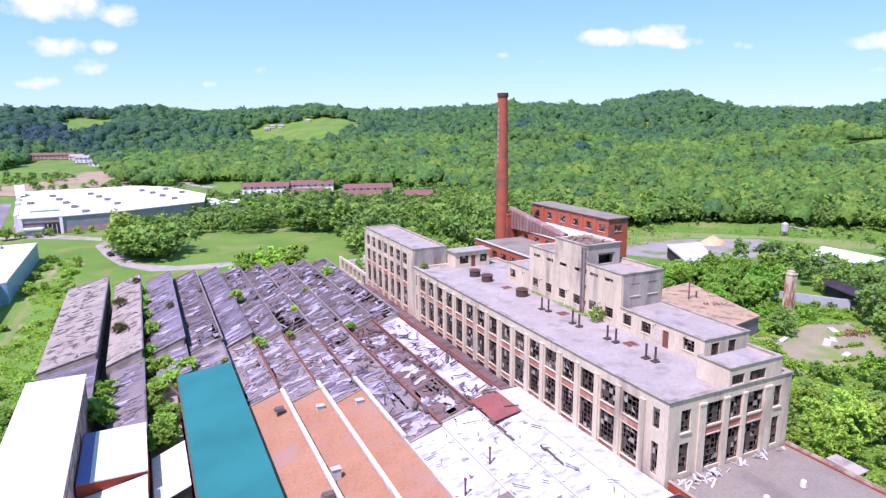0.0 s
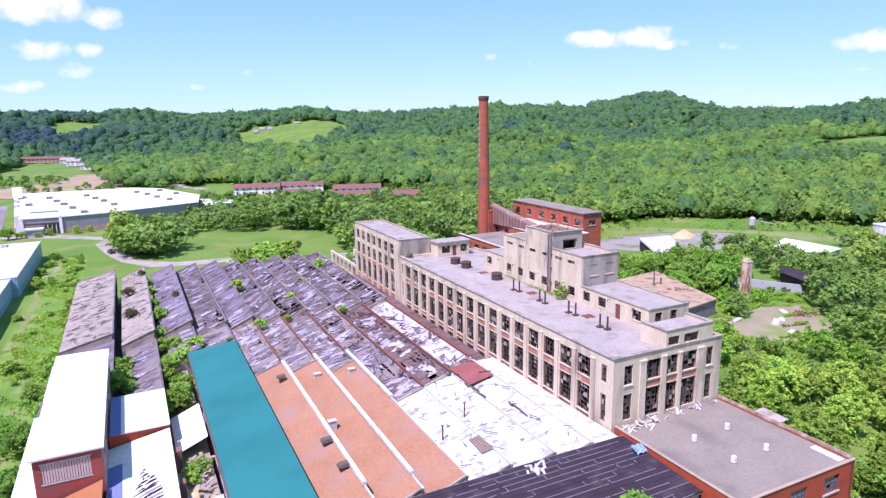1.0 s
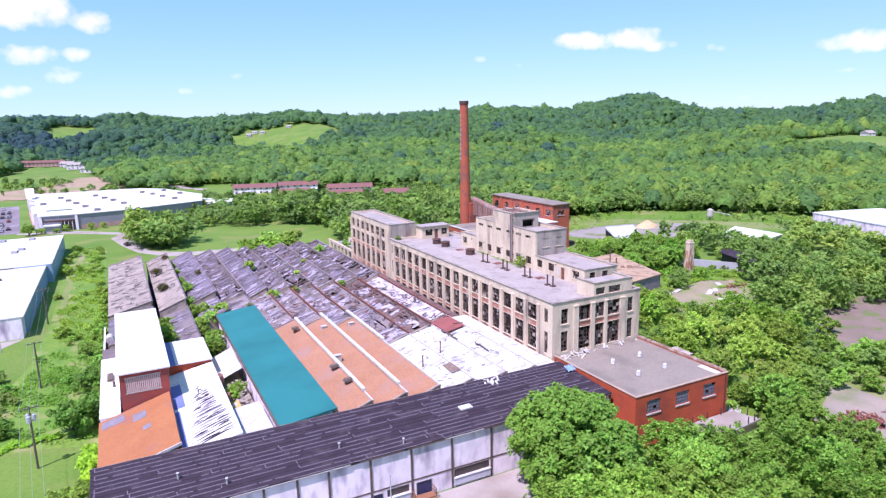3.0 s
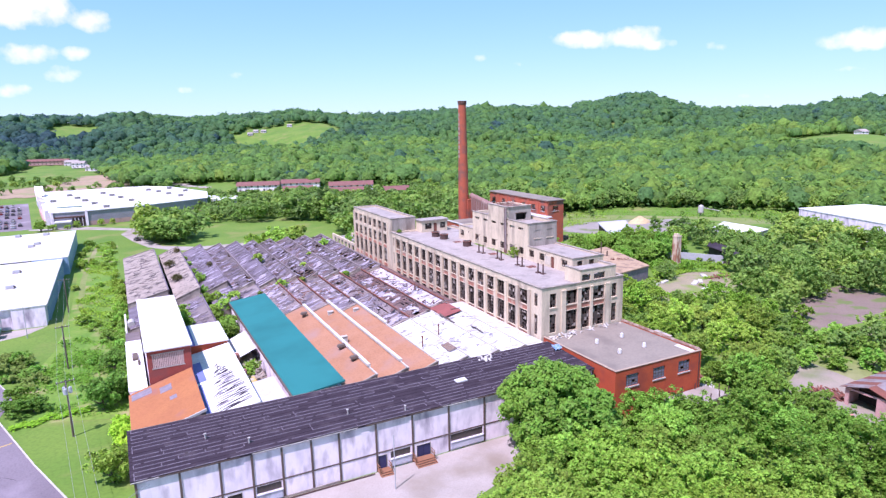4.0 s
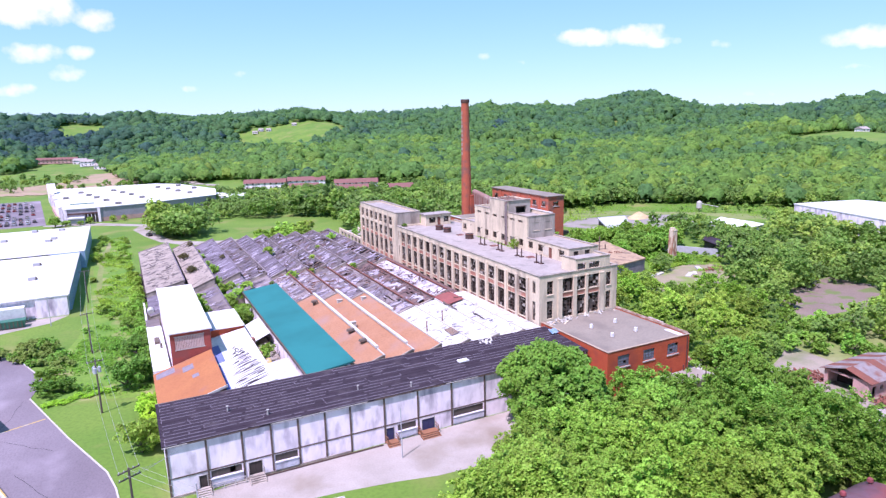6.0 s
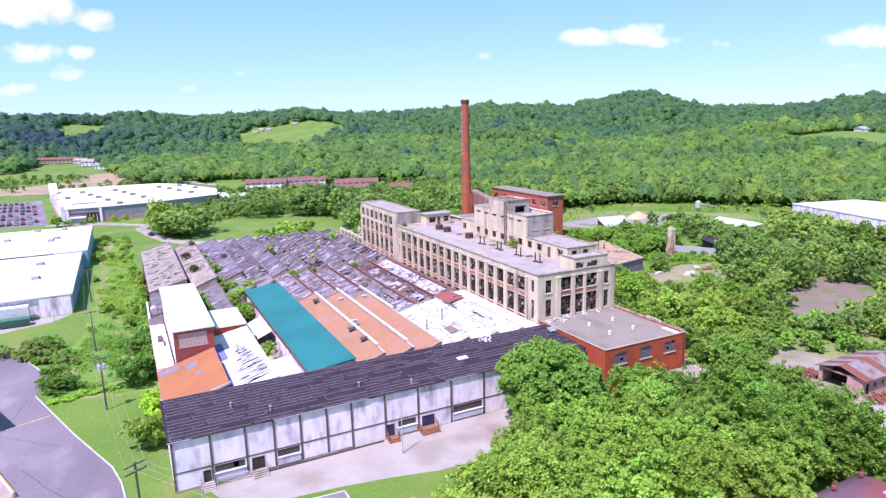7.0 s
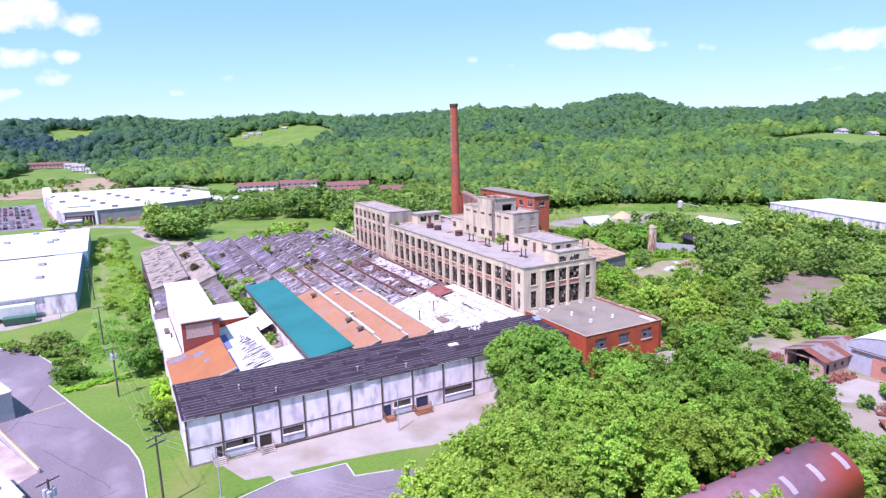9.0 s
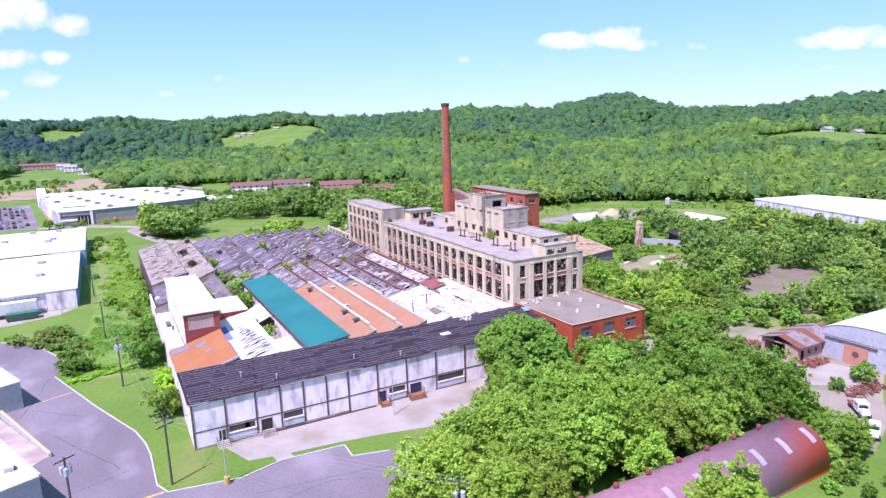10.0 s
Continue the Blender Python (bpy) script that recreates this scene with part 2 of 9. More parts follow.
M_WHITE = mat("white_paint", (0.68, 0.665, 0.66), (0.62, 0.605, 0.605), scale=0.12, fine=1.5, bump=0.05, stain=(0.54, 0.515, 0.515), stain_scale=0.1, stain_lo=0.5, stain_hi=0.75)
M_TEAL = mat("teal_sheet", (0.0165, 0.157, 0.154), (0.0168, 0.1585, 0.156), scale=0.04, fine=0.15, rough=0.7, bump=0.0, spec=0.2)
M_ORANGE = mat("tan_coated_roof", (0.325, 0.152, 0.082), (0.365, 0.18, 0.104), scale=0.3, fine=3, bump=0.1, stain=(0.30, 0.175, 0.14), stain_scale=0.14, stain_lo=0.5, stain_hi=0.7)
M_DARKROOF = mat("black_tar_roof", (0.033, 0.022, 0.031), (0.047, 0.032, 0.044), scale=0.5, fine=4, bump=0.4, stain=(0.066, 0.05, 0.058), stain_scale=0.5, stain_lo=0.56, stain_hi=0.72, random=0.03, spec=0.2)
M_WALLWHITE = mat("stained_white_wall", (0.92, 0.81, 0.86), (0.82, 0.71, 0.775), scale=0.35, fine=1.2, bump=0.08, stain=(0.33, 0.27, 0.33), stain_scale=0.55, stain_lo=0.5, stain_hi=0.72, stretch=(1, 1, 0.4))
M_BRICK = mat("orange_brick", (0.49, 0.088, 0.03), (0.42, 0.07, 0.027), scale=0.7, fine=7, bump=0.3, stain=(0.31, 0.06, 0.035), stain_scale=0.3)
M_BRICK2 = mat("old_red_brick", (0.45, 0.105, 0.052), (0.375, 0.09, 0.05), scale=0.5, fine=6, bump=0.3, stain=(0.21, 0.09, 0.07), stain_scale=0.25)
M_SPANDREL = mat("brick_spandrel", (0.48, 0.21, 0.14), (0.40, 0.16, 0.11), scale=0.8, fine=7, bump=0.3, stain=(0.5, 0.36, 0.28), stain_scale=0.5)
# near-black: paints the shade of unlit rooms; also tyres, doors, charred boards
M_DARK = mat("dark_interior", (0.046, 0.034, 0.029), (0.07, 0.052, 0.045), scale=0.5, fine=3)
M_STEEL = mat("rusty_window_steel", (0.15, 0.10, 0.078), (0.10, 0.074, 0.062), scale=2, fine=10, rough=0.6)
M_RUST = mat("rusty_steel", (0.23, 0.075, 0.048), (0.165, 0.064, 0.046), scale=0.9, fine=8, rough=0.8, bump=0.3)
# pale blue, with the shade of the warehouse's east side put into the colour
M_BLUEWALL = mat("pale_blue_metal_wall", (0.288, 0.416, 0.576), (0.264, 0.384, 0.544), scale=0.2, fine=2, rough=0.5)
M_GREYWALL = mat("grey_wall", (0.44, 0.432, 0.448), (0.384, 0.376, 0.4), scale=0.3, fine=3)
M_WOOD = mat("weathered_wood", (0.272, 0.176, 0.12), (0.208, 0.136, 0.096), scale=1.5, fine=10, bump=0.3)
M_POLE = mat("pole_wood", (0.136, 0.1, 0.08), (0.096, 0.072, 0.06), scale=1.5, fine=10, bump=0.3)
M_YELLOW = mat("yellow_paint", (0.50, 0.34, 0.10), (0.42, 0.29, 0.11), scale=0.8, fine=4, stain=(0.42, 0.38, 0.33), stain_scale=0.8, stain_lo=0.55, stain_hi=0.65)
M_KERB = mat("kerb_concrete", (0.496, 0.464, 0.432), (0.416, 0.384, 0.36), scale=0.8, fine=6)

M_LEAF_BROWN = leafy("leaf_brown", (0.17, 0.14, 0.06), (0.24, 0.18, 0.08), (0.14, 0.14, 0.05))
M_LEAF_OLIVE = leafy("leaf_olive", (0.30, 0.36, 0.075), (0.40, 0.42, 0.11), (0.24, 0.33, 0.065))
M_BROWNFELT = mat("brown_felt", (0.265, 0.215, 0.215), (0.205, 0.16, 0.162), scale=0.4, fine=3, bump=0.4, random=0.2)
M_MEMBRANE = mat("lilac_membrane", (0.464, 0.448, 0.512), (0.432, 0.416, 0.48), scale=0.2, fine=2, bump=0.05)
M_SEAM = mat("pale_seam", (0.25, 0.21, 0.245), (0.17, 0.145, 0.17), scale=1, fine=5)
M_BLUEDOOR = mat("dark_blue_door", (0.04, 0.048, 0.128), (0.036, 0.04, 0.112), scale=1, fine=5, rough=0.4)
M_DARKBRICK = mat("sooty_brick", (0.12, 0.056, 0.044), (0.096, 0.048, 0.04), scale=0.5, fine=6)
M_LETTER = mat("worn_white_letter", (0.416, 0.32, 0.288), (0.32, 0.192, 0.152), scale=1.2, fine=5)
M_ORANGE2 = mat("orange_patched_roof", (0.375, 0.142, 0.052), (0.33, 0.12, 0.048), scale=0.3, fine=3, bump=0.1, stain=(0.272, 0.112, 0.08), stain_scale=0.2)
M_BLUESTRIP = mat("blue_primer", (0.128, 0.16, 0.4), (0.16, 0.184, 0.416), scale=0.5, fine=4)
M_GREENROOF = mat("dull_green_roof", (0.128, 0.208, 0.16), (0.112, 0.184, 0.144), scale=0.4, fine=4)
M_DARKRUST = mat("dark_rust", (0.072, 0.04, 0.036), (0.096, 0.048, 0.04), scale=0.9, fine=6, rough=0.7)
M_TIN = mat("worn_tin", (0.32, 0.264, 0.264), (0.256, 0.192, 0.184), scale=0.7, fine=5, rough=0.5, metal=0.2, stain=(0.224, 0.088, 0.06), stain_scale=0.5)
M_PINKWALL = mat("faded_pink_wall", (0.56, 0.33, 0.30), (0.48, 0.275, 0.25), scale=0.5, fine=4, stain=(0.36, 0.25, 0.22), stain_scale=0.6)

def glassy(name, col, rough=0.15):
    m = mat(name, col, tuple(c * 0.7 for c in col), scale=0.8, fine=4, rough=rough, bump=0, spec=0.4)
    return m


# opaque panes; the brown dark of rooms behind is put into the colour
M_GLASS = glassy("dusty_glass", (0.092, 0.074, 0.062), 0.42)
M_PALEPANE = mat("pale_wired_glass", (0.44, 0.385, 0.33), (0.32, 0.27, 0.225), scale=1.5, fine=6, rough=0.5)
M_BOARD = mat("stained_plywood", (0.30, 0.20, 0.14), (0.22, 0.145, 0.10), scale=1.0, fine=6)


# ---- mesh builder ----
class MB:
    """Vertices and faces of one mesh, in world metres."""

    def __init__(self):
        self.v, self.f = [], []

    def poly(self, *pts):
        k = len(self.v)
        self.v += [tuple(p) for p in pts]
        self.f.append(tuple(range(k, k + len(pts))))
        return self

    def hexa(self, lower, upper):
        """A solid between two four-cornered loops, both counter-clockwise from above."""
        k = len(self.v)
        self.v += [tuple(p) for p in (*lower, *upper)]
        n = len(lower)
        self.f.append(tuple(k + i for i in reversed(range(n))))
        self.f.append(tuple(k + n + i for i in range(n)))
        for i in range(n):
            j = (i + 1) % n
            self.f.append((k + i, k + j, k + n + j, k + n + i))
        return self

    def box(self, x0, y0, z0, x1, y1, z1):
        x0, x1, y0, y1, z0, z1 = min(x0, x1), max(x0, x1), min(y0, y1), max(y0, y1), min(z0, z1), max(z0, z1)
        lo = [(x0, y0, z0), (x1, y0, z0), (x1, y1, z0), (x0, y1, z0)]
        return self.hexa(lo, [(x, y, z1) for x, y, _ in lo])

    def cyl(self, x, y, z0, z1, r, r1=None, n=16):
        r1 = r if r1 is None else r1
        ring = [(math.cos(6.28318 * i / n), math.sin(6.28318 * i / n)) for i in range(n)]
        return self.hexa([(x + c * r, y + s * r, z0) for c, s in ring], [(x + c * r1, y + s * r1, z1) for c, s in ring])

    def rod(self, a, b, r, n=6, r1=None):
        a, b = Vector(a), Vector(b)
        w = (b - a).normalized()
        u = w.cross(Vector((0, 0, 1)) if abs(w.z) < 0.9 else Vector((1, 0, 0))).normalized()
        t = w.cross(u)
        r1 = r if r1 is None else r1
        ring = [(math.cos(6.28318 * i / n), math.sin(6.28318 * i / n)) for i in range(n)]
        return self.hexa([a + (u * c + t * s) * r for c, s in ring], [b + (u * c + t * s) * r1 for c, s in ring])

    def wall(self, axis, at, thick, u0, u1, z0, z1, holes=()):
        """A wall along x (axis 'x', at y) or y, thick from its outer face inwards, with rectangular holes (u0, u1, z0, z1)."""
        us = sorted({u0, u1, *(h[0] for h in holes), *(h[1] for h in holes)})
        us = [u for u in us if u0 <= u <= u1]
        for a, b in zip(us, us[1:]):
            m = (a + b) / 2
            cuts = sorted((h[2], h[3]) for h in holes if h[0] < m < h[1])
            z = z0
            for c, d in (*cuts, (z1, z1)):
                if c - z > 1e-4:
                    if axis == "x":
                        self.box(a, at, z, b, at + thick, c)
                    else:
                        self.box(at, a, z, at + thick, b, c)
                z = max(z, d)
        return self

    def mesh(self, name, material, off=(0, 0, 0)):
        me = bpy.data.meshes.new(name)
        seen, idx, pts = {}, [], []
        for p in self.v:
            key = (round(p[0], 4), round(p[1], 4), round(p[2], 4))
            if key not in seen:
                seen[key] = len(pts)
                pts.append((p[0] - off[0], p[1] - off[1], p[2] - off[2]))
            idx.append(seen[key])
        faces = [[idx[k] for k in f] for f in self.f]
        me.from_pydata(pts, [], [f for f in faces if len(set(f)) == len(f)])
        me.materials.append(material)
        me.update()
        return me


BASE = {}


def thing(name, base, label, category, group="", kind=""):
    e = new(name)
    e.empty_display_size = 0.5
    e.location = base
    BASE[e.name] = Vector(base)
    return tagged(e, label, category, group, kind)


def part(name, mb, material, parent, label=""):
    """One mesh object under a thing or a part; mb is in world metres."""
    off = BASE[parent.name]
    ob = new(name, mb.mesh(name, material, off))
    ob.parent = parent
    BASE[ob.name] = off
    return tagged(ob, label) if label else ob


def place(name, me, parent, at, turn=0.0, scale=None):
    """An alike piece: an object of its own on shared mesh data."""
    ob = new(name, me)
    ob.parent = parent
    ob.location = Vector(at) - BASE[parent.name]
    ob.rotation_euler[2] = turn
    if scale:
        ob.scale = scale
    BASE[ob.name] = Vector(at)
    return ob


def structure(name, mb, material, label, category):
    ob = new(name, mb.mesh(name, material))
    return tagged(ob, label, category, kind="structure")


def flat(name, pts, z, material, label, category, thick=0.3):
    mb = MB()
    mb.hexa([(x, y, z - thick) for x, y in pts], [(x, y, z) for x, y in pts])
    return structure(name, mb, material, label, category)


def mesh_np(name, verts, faces_n, material, tone=None):
    """A mesh of faces_n-cornered faces whose corners follow one another in verts; tone: one number a face."""
    me = bpy.data.meshes.new(name)
    nv = len(verts)
    nf = nv // faces_n
    me.vertices.add(nv)
    me.vertices.foreach_set("co", verts.astype(np.float32).ravel())
    me.loops.add(nv)
    me.loops.foreach_set("vertex_index", np.arange(nv, dtype=np.int32))
    me.polygons.add(nf)
    me.polygons.foreach_set("loop_start", np.arange(0, nv, faces_n, dtype=np.int32))
    me.polygons.foreach_set("loop_total", np.full(nf, faces_n, dtype=np.int32))
    me.materials.append(material)
    if tone is not None:
        me.attributes.new("tone", "FLOAT", "FACE").data.foreach_set("value", np.asarray(tone, np.float32))
    me.update(calc_edges=True)
    return me


# ---- land ----
# near the camera's final position: hills and skyline are fitted to its view
CX, CY = -72.0, -104.0
SKYLINE = [(-180, 0.02), (-60, 0.014), (-12, 0.013), (-5.7, 0.0145), (-3.6, 0.0135), (-1.4, 0.0085), (1.7, 0.012), (5.8, 0.0106), (10.1, 0.0124), (14.7, 0.0158), (18.5, 0.0097), (19.5, 0.0075),
           (23.4, 0.0113), (27.8, 0.0132), (33.3, 0.0155), (38.1, 0.0116), (39.6, 0.019), (42.6, 0.0293), (44.2, 0.0281), (46.0, 0.0213), (48.3, 0.0060), (50.4, 0.0073), (53.3, 0.0035),
           (56.5, 0.0071), (59.4, 0.0144), (62.5, 0.0185), (70, 0.024), (110, 0.02), (180, 0.02)]


def skyline(az):
    xs, ys = [a for a, _ in SKYLINE], [e for _, e in SKYLINE]
    return np.interp(az, xs, ys)


def smooth(x):
    x = np.clip(x, 0, 1)
    return x * x * (3 - 2 * x)


def wob(x, y, s, ph):
    return np.sin(x / s + ph) * np.cos(y / s * 1.13 + ph * 2.1) + 0.5 * np.sin(x / s * 2.3 + y / s * 1.7 + ph * 3)


def foot_of(az):
    """Distance from near the camera's final position at which the hills begin, by bearing."""
    return 430 - 100 * smooth((az - 24) / 14) + 120 * smooth((13 - az) / 8)


KNOLLS = [(628, 300, 120, 21), (-120, 1260, 120, 8)]  # rises on the hillsides: place, spread, height


def land(x, y):
    """Height of the ground: a nearly flat valley floor, then wooded hills with spurs and gullies."""
    dx, dy = x - CX, y - CY
    r = np.hypot(dx, dy)
    az = np.degrees(np.arctan2(dx, dy))
    far = 1450.0
    top = 47 + skyline(az) * far - 16
    foot = foot_of(az)
    rise = np.clip((r - foot) / (far - foot), 0, 1.25)
    start = 900 + 70 * np.sin(np.radians(az * 9))
    prof = 0.22 * rise + 0.78 * smooth((r - start) / (1400 - start))
    arc = np.radians(az) * 1200
    spurs = (1 - np.abs(np.sin(arc / 95 + r / 210 + 0.6 * np.sin(r / 130)))) * 15 + wob(arc, r, 42, 1.1) * 3.0
    shape = smooth((r - 640) / 300) * (1 - 0.85 * smooth((r - 1230) / 170))
    bumps = wob(x, y, 120, 0.7) * 6 + wob(x, y, 55, 2.2) * 2.5
    damp = smooth((r - foot) / 250) * (1 - 0.75 * smooth((r - 1150) / 250))
    back = 1 - 0.6 * smooth((r - 1500) / 900)
    knoll = sum(h * np.exp(-((x - kx) ** 2 + (y - ky) ** 2) / w ** 2) for kx, ky, w, h in KNOLLS)
    return top * prof * back + bumps * damp + (spurs - 6) * shape + knoll


def build_land():
    rs = np.concatenate([np.arange(0, 400, 25), np.arange(400, 1700, 30), np.arange(1700, 4700, 250)]).astype(float)
    n = 260
    az = np.linspace(0, 2 * np.pi, n, endpoint=False)
    x = CX + rs[:, None] * np.sin(az)
    y = CY + rs[:, None] * np.cos(az)
    z = land(x, y)
    v = np.stack([x, y, z], -1).reshape(-1, 3)
    f = []
    for i in range(len(rs) - 1):
        for j in range(n):
            k = (j + 1) % n
            f.append((i * n + j, (i + 1) * n + j, (i + 1) * n + k, i * n + k))
    me = bpy.data.meshes.new("ground")
    me.from_pydata(v.tolist(), [], f)
    me.polygons.foreach_set("use_smooth", [True] * len(f))
    me.materials.append(M_GRASS)
    tagged(new("ground", me), "green grass valley floor rising to hills", "ground", kind="structure")


build_land()


# ---- woods and trees ----
def leaf_tris(rng, centres, normals, size, stretch=1.3):
    """Small three-cornered leaf sprays about the centres, facing about the normals, each turned at random."""
    n = len(centres)
    nn = normals * 0.45 + (-0.2, -0.12, 0.62) + rng.normal(0, 0.36, (n, 3))
    nn /= np.linalg.norm(nn, axis=1, keepdims=True)
    t = np.cross(nn, rng.normal(0, 1, (n, 3)))
    t /= np.linalg.norm(t, axis=1, keepdims=True)
    b = np.cross(nn, t)
    s = (size * rng.uniform(0.6, 1.35, n))[:, None]
    t, b = t * s * stretch * 0.6, b * s * 0.6
    return np.stack([centres - t, centres + t * 0.75 + b, centres + t * 0.75 - b], 1).reshape(-1, 3)


def ball(rng, n, up=0.25):
    d = rng.normal(0, 1, (n, 3))
    d[:, 2] += up
    return d / np.linalg.norm(d, axis=1, keepdims=True)


def crown(rng, radius, height, base, lobes, leaves, leaf, small=0.09, large=0.2, uneven=1.0):
    """Leaves of one crown, standing at the origin: many small sprays over an uneven, lopsided dome."""
    lob = ball(rng, lobes, 0.45)
    turn = np.arctan2(lob[:, 1], lob[:, 0])
    lop = 1 + uneven * (0.16 * np.sin(2 * turn + rng.uniform(0, 6)) + 0.13 * np.sin(3 * turn + 4 * lob[:, 2] + rng.uniform(0, 6)) + 0.1 * np.sin(5 * turn - 6 * lob[:, 2] + rng.uniform(0, 6)))
    lc = lob * np.array([radius, radius, height / 2]) * (lop * (1 - 0.55 * rng.random(lobes) ** 1.7))[:, None]
    lc[:, 2] += base + height / 2
    lr = radius * rng.uniform(small, large, lobes)
    pick = rng.choice(lobes, leaves, p=lr ** 1.6 / (lr ** 1.6).sum())
    d = ball(rng, leaves, 0.5)
    c = lc[pick] + d * (lr[pick] * np.clip(rng.normal(0.85, 0.22, leaves), 0.2, 1.5))[:, None] * np.array([1, 1, 0.85])
    return leaf_tris(rng, c, d, leaf)


def tree_meshes(seed, radius, height, base, lobes, leaves, leaf, material=None, small=0.12, large=0.26):
    rng = np.random.default_rng(seed)
    me = mesh_np("crown", crown(rng, radius, height, base, lobes, leaves, leaf, small, large, 0.35 if radius > 8 else 1.0), 3, material or M_LEAF)
    mb = MB()
    r0 = 0.035 * (height + base) + 0.08
    mb.rod((0, 0, -0.3), (0.1, 0.05, base + height * 0.35), r0, 8, r0 * 0.55)
    for i in range(6):
        a = i * 1.05 + seed
        z0 = base * 0.8 + height * 0.06 * i
        mb.rod((0.08, 0.04, z0), (math.cos(a) * radius * 0.6, math.sin(a) * radius * 0.6, z0 + height * 0.32), r0 * 0.42, 6, r0 * 0.1)
    return me, mb.mesh("trunk", M_BARK)


PROTO = {
    "big": [tree_meshes(s, 5.0 + 0.3 * (s % 3), 9.0 + 0.5 * (s % 4), 1.6, 300, 9600, 0.305, None, 0.05, 0.16) for s in (1, 2, 3, 5, 6, 7)],
    "giant": [tree_meshes(4, 8.2, 12.2, 0.2, 620, 34000, 0.34, M_LEAF_DEEP, 0.05, 0.13)],
    "lime": [tree_meshes(51, 1.9, 2.4, 0.1, 40, 900, 0.28, M_LEAF_LIME, 0.14, 0.3)],
    "dark": [tree_meshes(s, 2.4, 3.6, 0.1, 70, 2400, 0.26, M_LEAF_DEEP, 0.1, 0.24) for s in (52, 53)],
    "shrub": [tree_meshes(s, 1.9, 2.8, -0.1, 90, 2600, 0.2, M_LEAF_BROWN, 0.16, 0.3) for s in (41, 42)],
    "olive": [tree_meshes(s, 1.7, 2.6, 0.1, 26, 900, 0.26, M_LEAF_OLIVE, 0.12, 0.28) for s in (43, 44)],
    "mid": [tree_meshes(s, 3.6, 6.6, 0.7, 120, 2900, 0.36, M_LEAF_MID, 0.08, 0.18) for s in (11, 12, 13, 14, 15)],
    "near": [tree_meshes(s, 3.6, 6.6, 0.7, 170, 5600, 0.28, None, 0.06, 0.15) for s in (16, 17, 18)],
    "bush": [tree_meshes(s, 1.9, 2.4, 0.1, 32, 620, 0.35, M_LEAF_MID, 0.14, 0.3) for s in (21, 22, 23)],
    "edge": [tree_meshes(s, 4.6, 8.0, 1.0, 60, 1400, 0.8) for s in (31, 32, 33)],
}
TREE_RNG = random.Random(5)


CLEARING = [(62, 30), (66, 22), (76, 21), (89, 30), (92, 39), (84, 43), (67, 40)]


def tree(kind, x, y, scale=1.0, z=None, flat_=1.0, label="leafy green deciduous tree", name="tree", category="tree", group="trees"):
    crown_me, trunk_me = TREE_RNG.choice(PROTO[kind])
    z = float(land(np.float64(x), np.float64(y))) if z is None else z
    e = thing(name, (x, y, z), label, category, group)
    turn = TREE_RNG.uniform(0, 6.28)
    for nm, me in (("crown", crown_me), ("trunk", trunk_me)):
        place(nm, me, e, (x, y, z), turn, (scale, scale * TREE_RNG.uniform(0.88, 1.12), scale * flat_))
    return e


def bush(x, y, scale=1.0, z=None, flat_=1.0, label="overgrown green bush on rough grass"):
    return tree("bush", x, y, scale, z, flat_, label, "bush", "bush", "bushes")


# open ground where no woods stand: centre, half axes, turn in degrees
MEADOWS = [(-110, 680, 42, 90, 0), (-118, 1115, 44, 105, 0), (200, 1000, 92, 105, -14), (530, 243, 95, 98, 30), (700, 560, 130, 14, 50)]


def in_meadow(x, y):
    hit = np.zeros(np.shape(x), bool)
    for mx, my, a, b, turn in MEADOWS:
        c, s = math.cos(radians(turn)), math.sin(radians(turn))
        u, w = (x - mx) * c + (y - my) * s, -(x - mx) * s + (y - my) * c
        hit |= (u / a) ** 2 + (w / b) ** 2 < 1
    return hit


def lump(seed, fine=2):
    """The mass of one far crown, about one metre across: an uneven rounded lump of three-cornered faces, open below."""
    rng = np.random.default_rng(seed)
    bm = bmesh.new()
    bmesh.ops.create_icosphere(bm, subdivisions=fine, radius=1.0)
    v = np.array([p.co[:] for p in bm.verts])
    f = np.array([[p.index for p in q.verts] for q in bm.faces])
    bm.free()
    ph = rng.uniform(0, 6.28, 6)
    swell = 1 + 0.12 * np.sin(3 * v[:, 0] + ph[0]) * np.cos(3 * v[:, 1] + ph[1]) + 0.11 * np.sin(5 * v[:, 1] + 4 * v[:, 2] + ph[2]) + 0.1 * np.sin(6 * v[:, 0] - 4 * v[:, 2] + ph[3]) + rng.normal(0, 0.07, len(v))
    keep = (v[f][:, :, 2] > -0.5).all(1)
    return v * swell[:, None], f[keep]


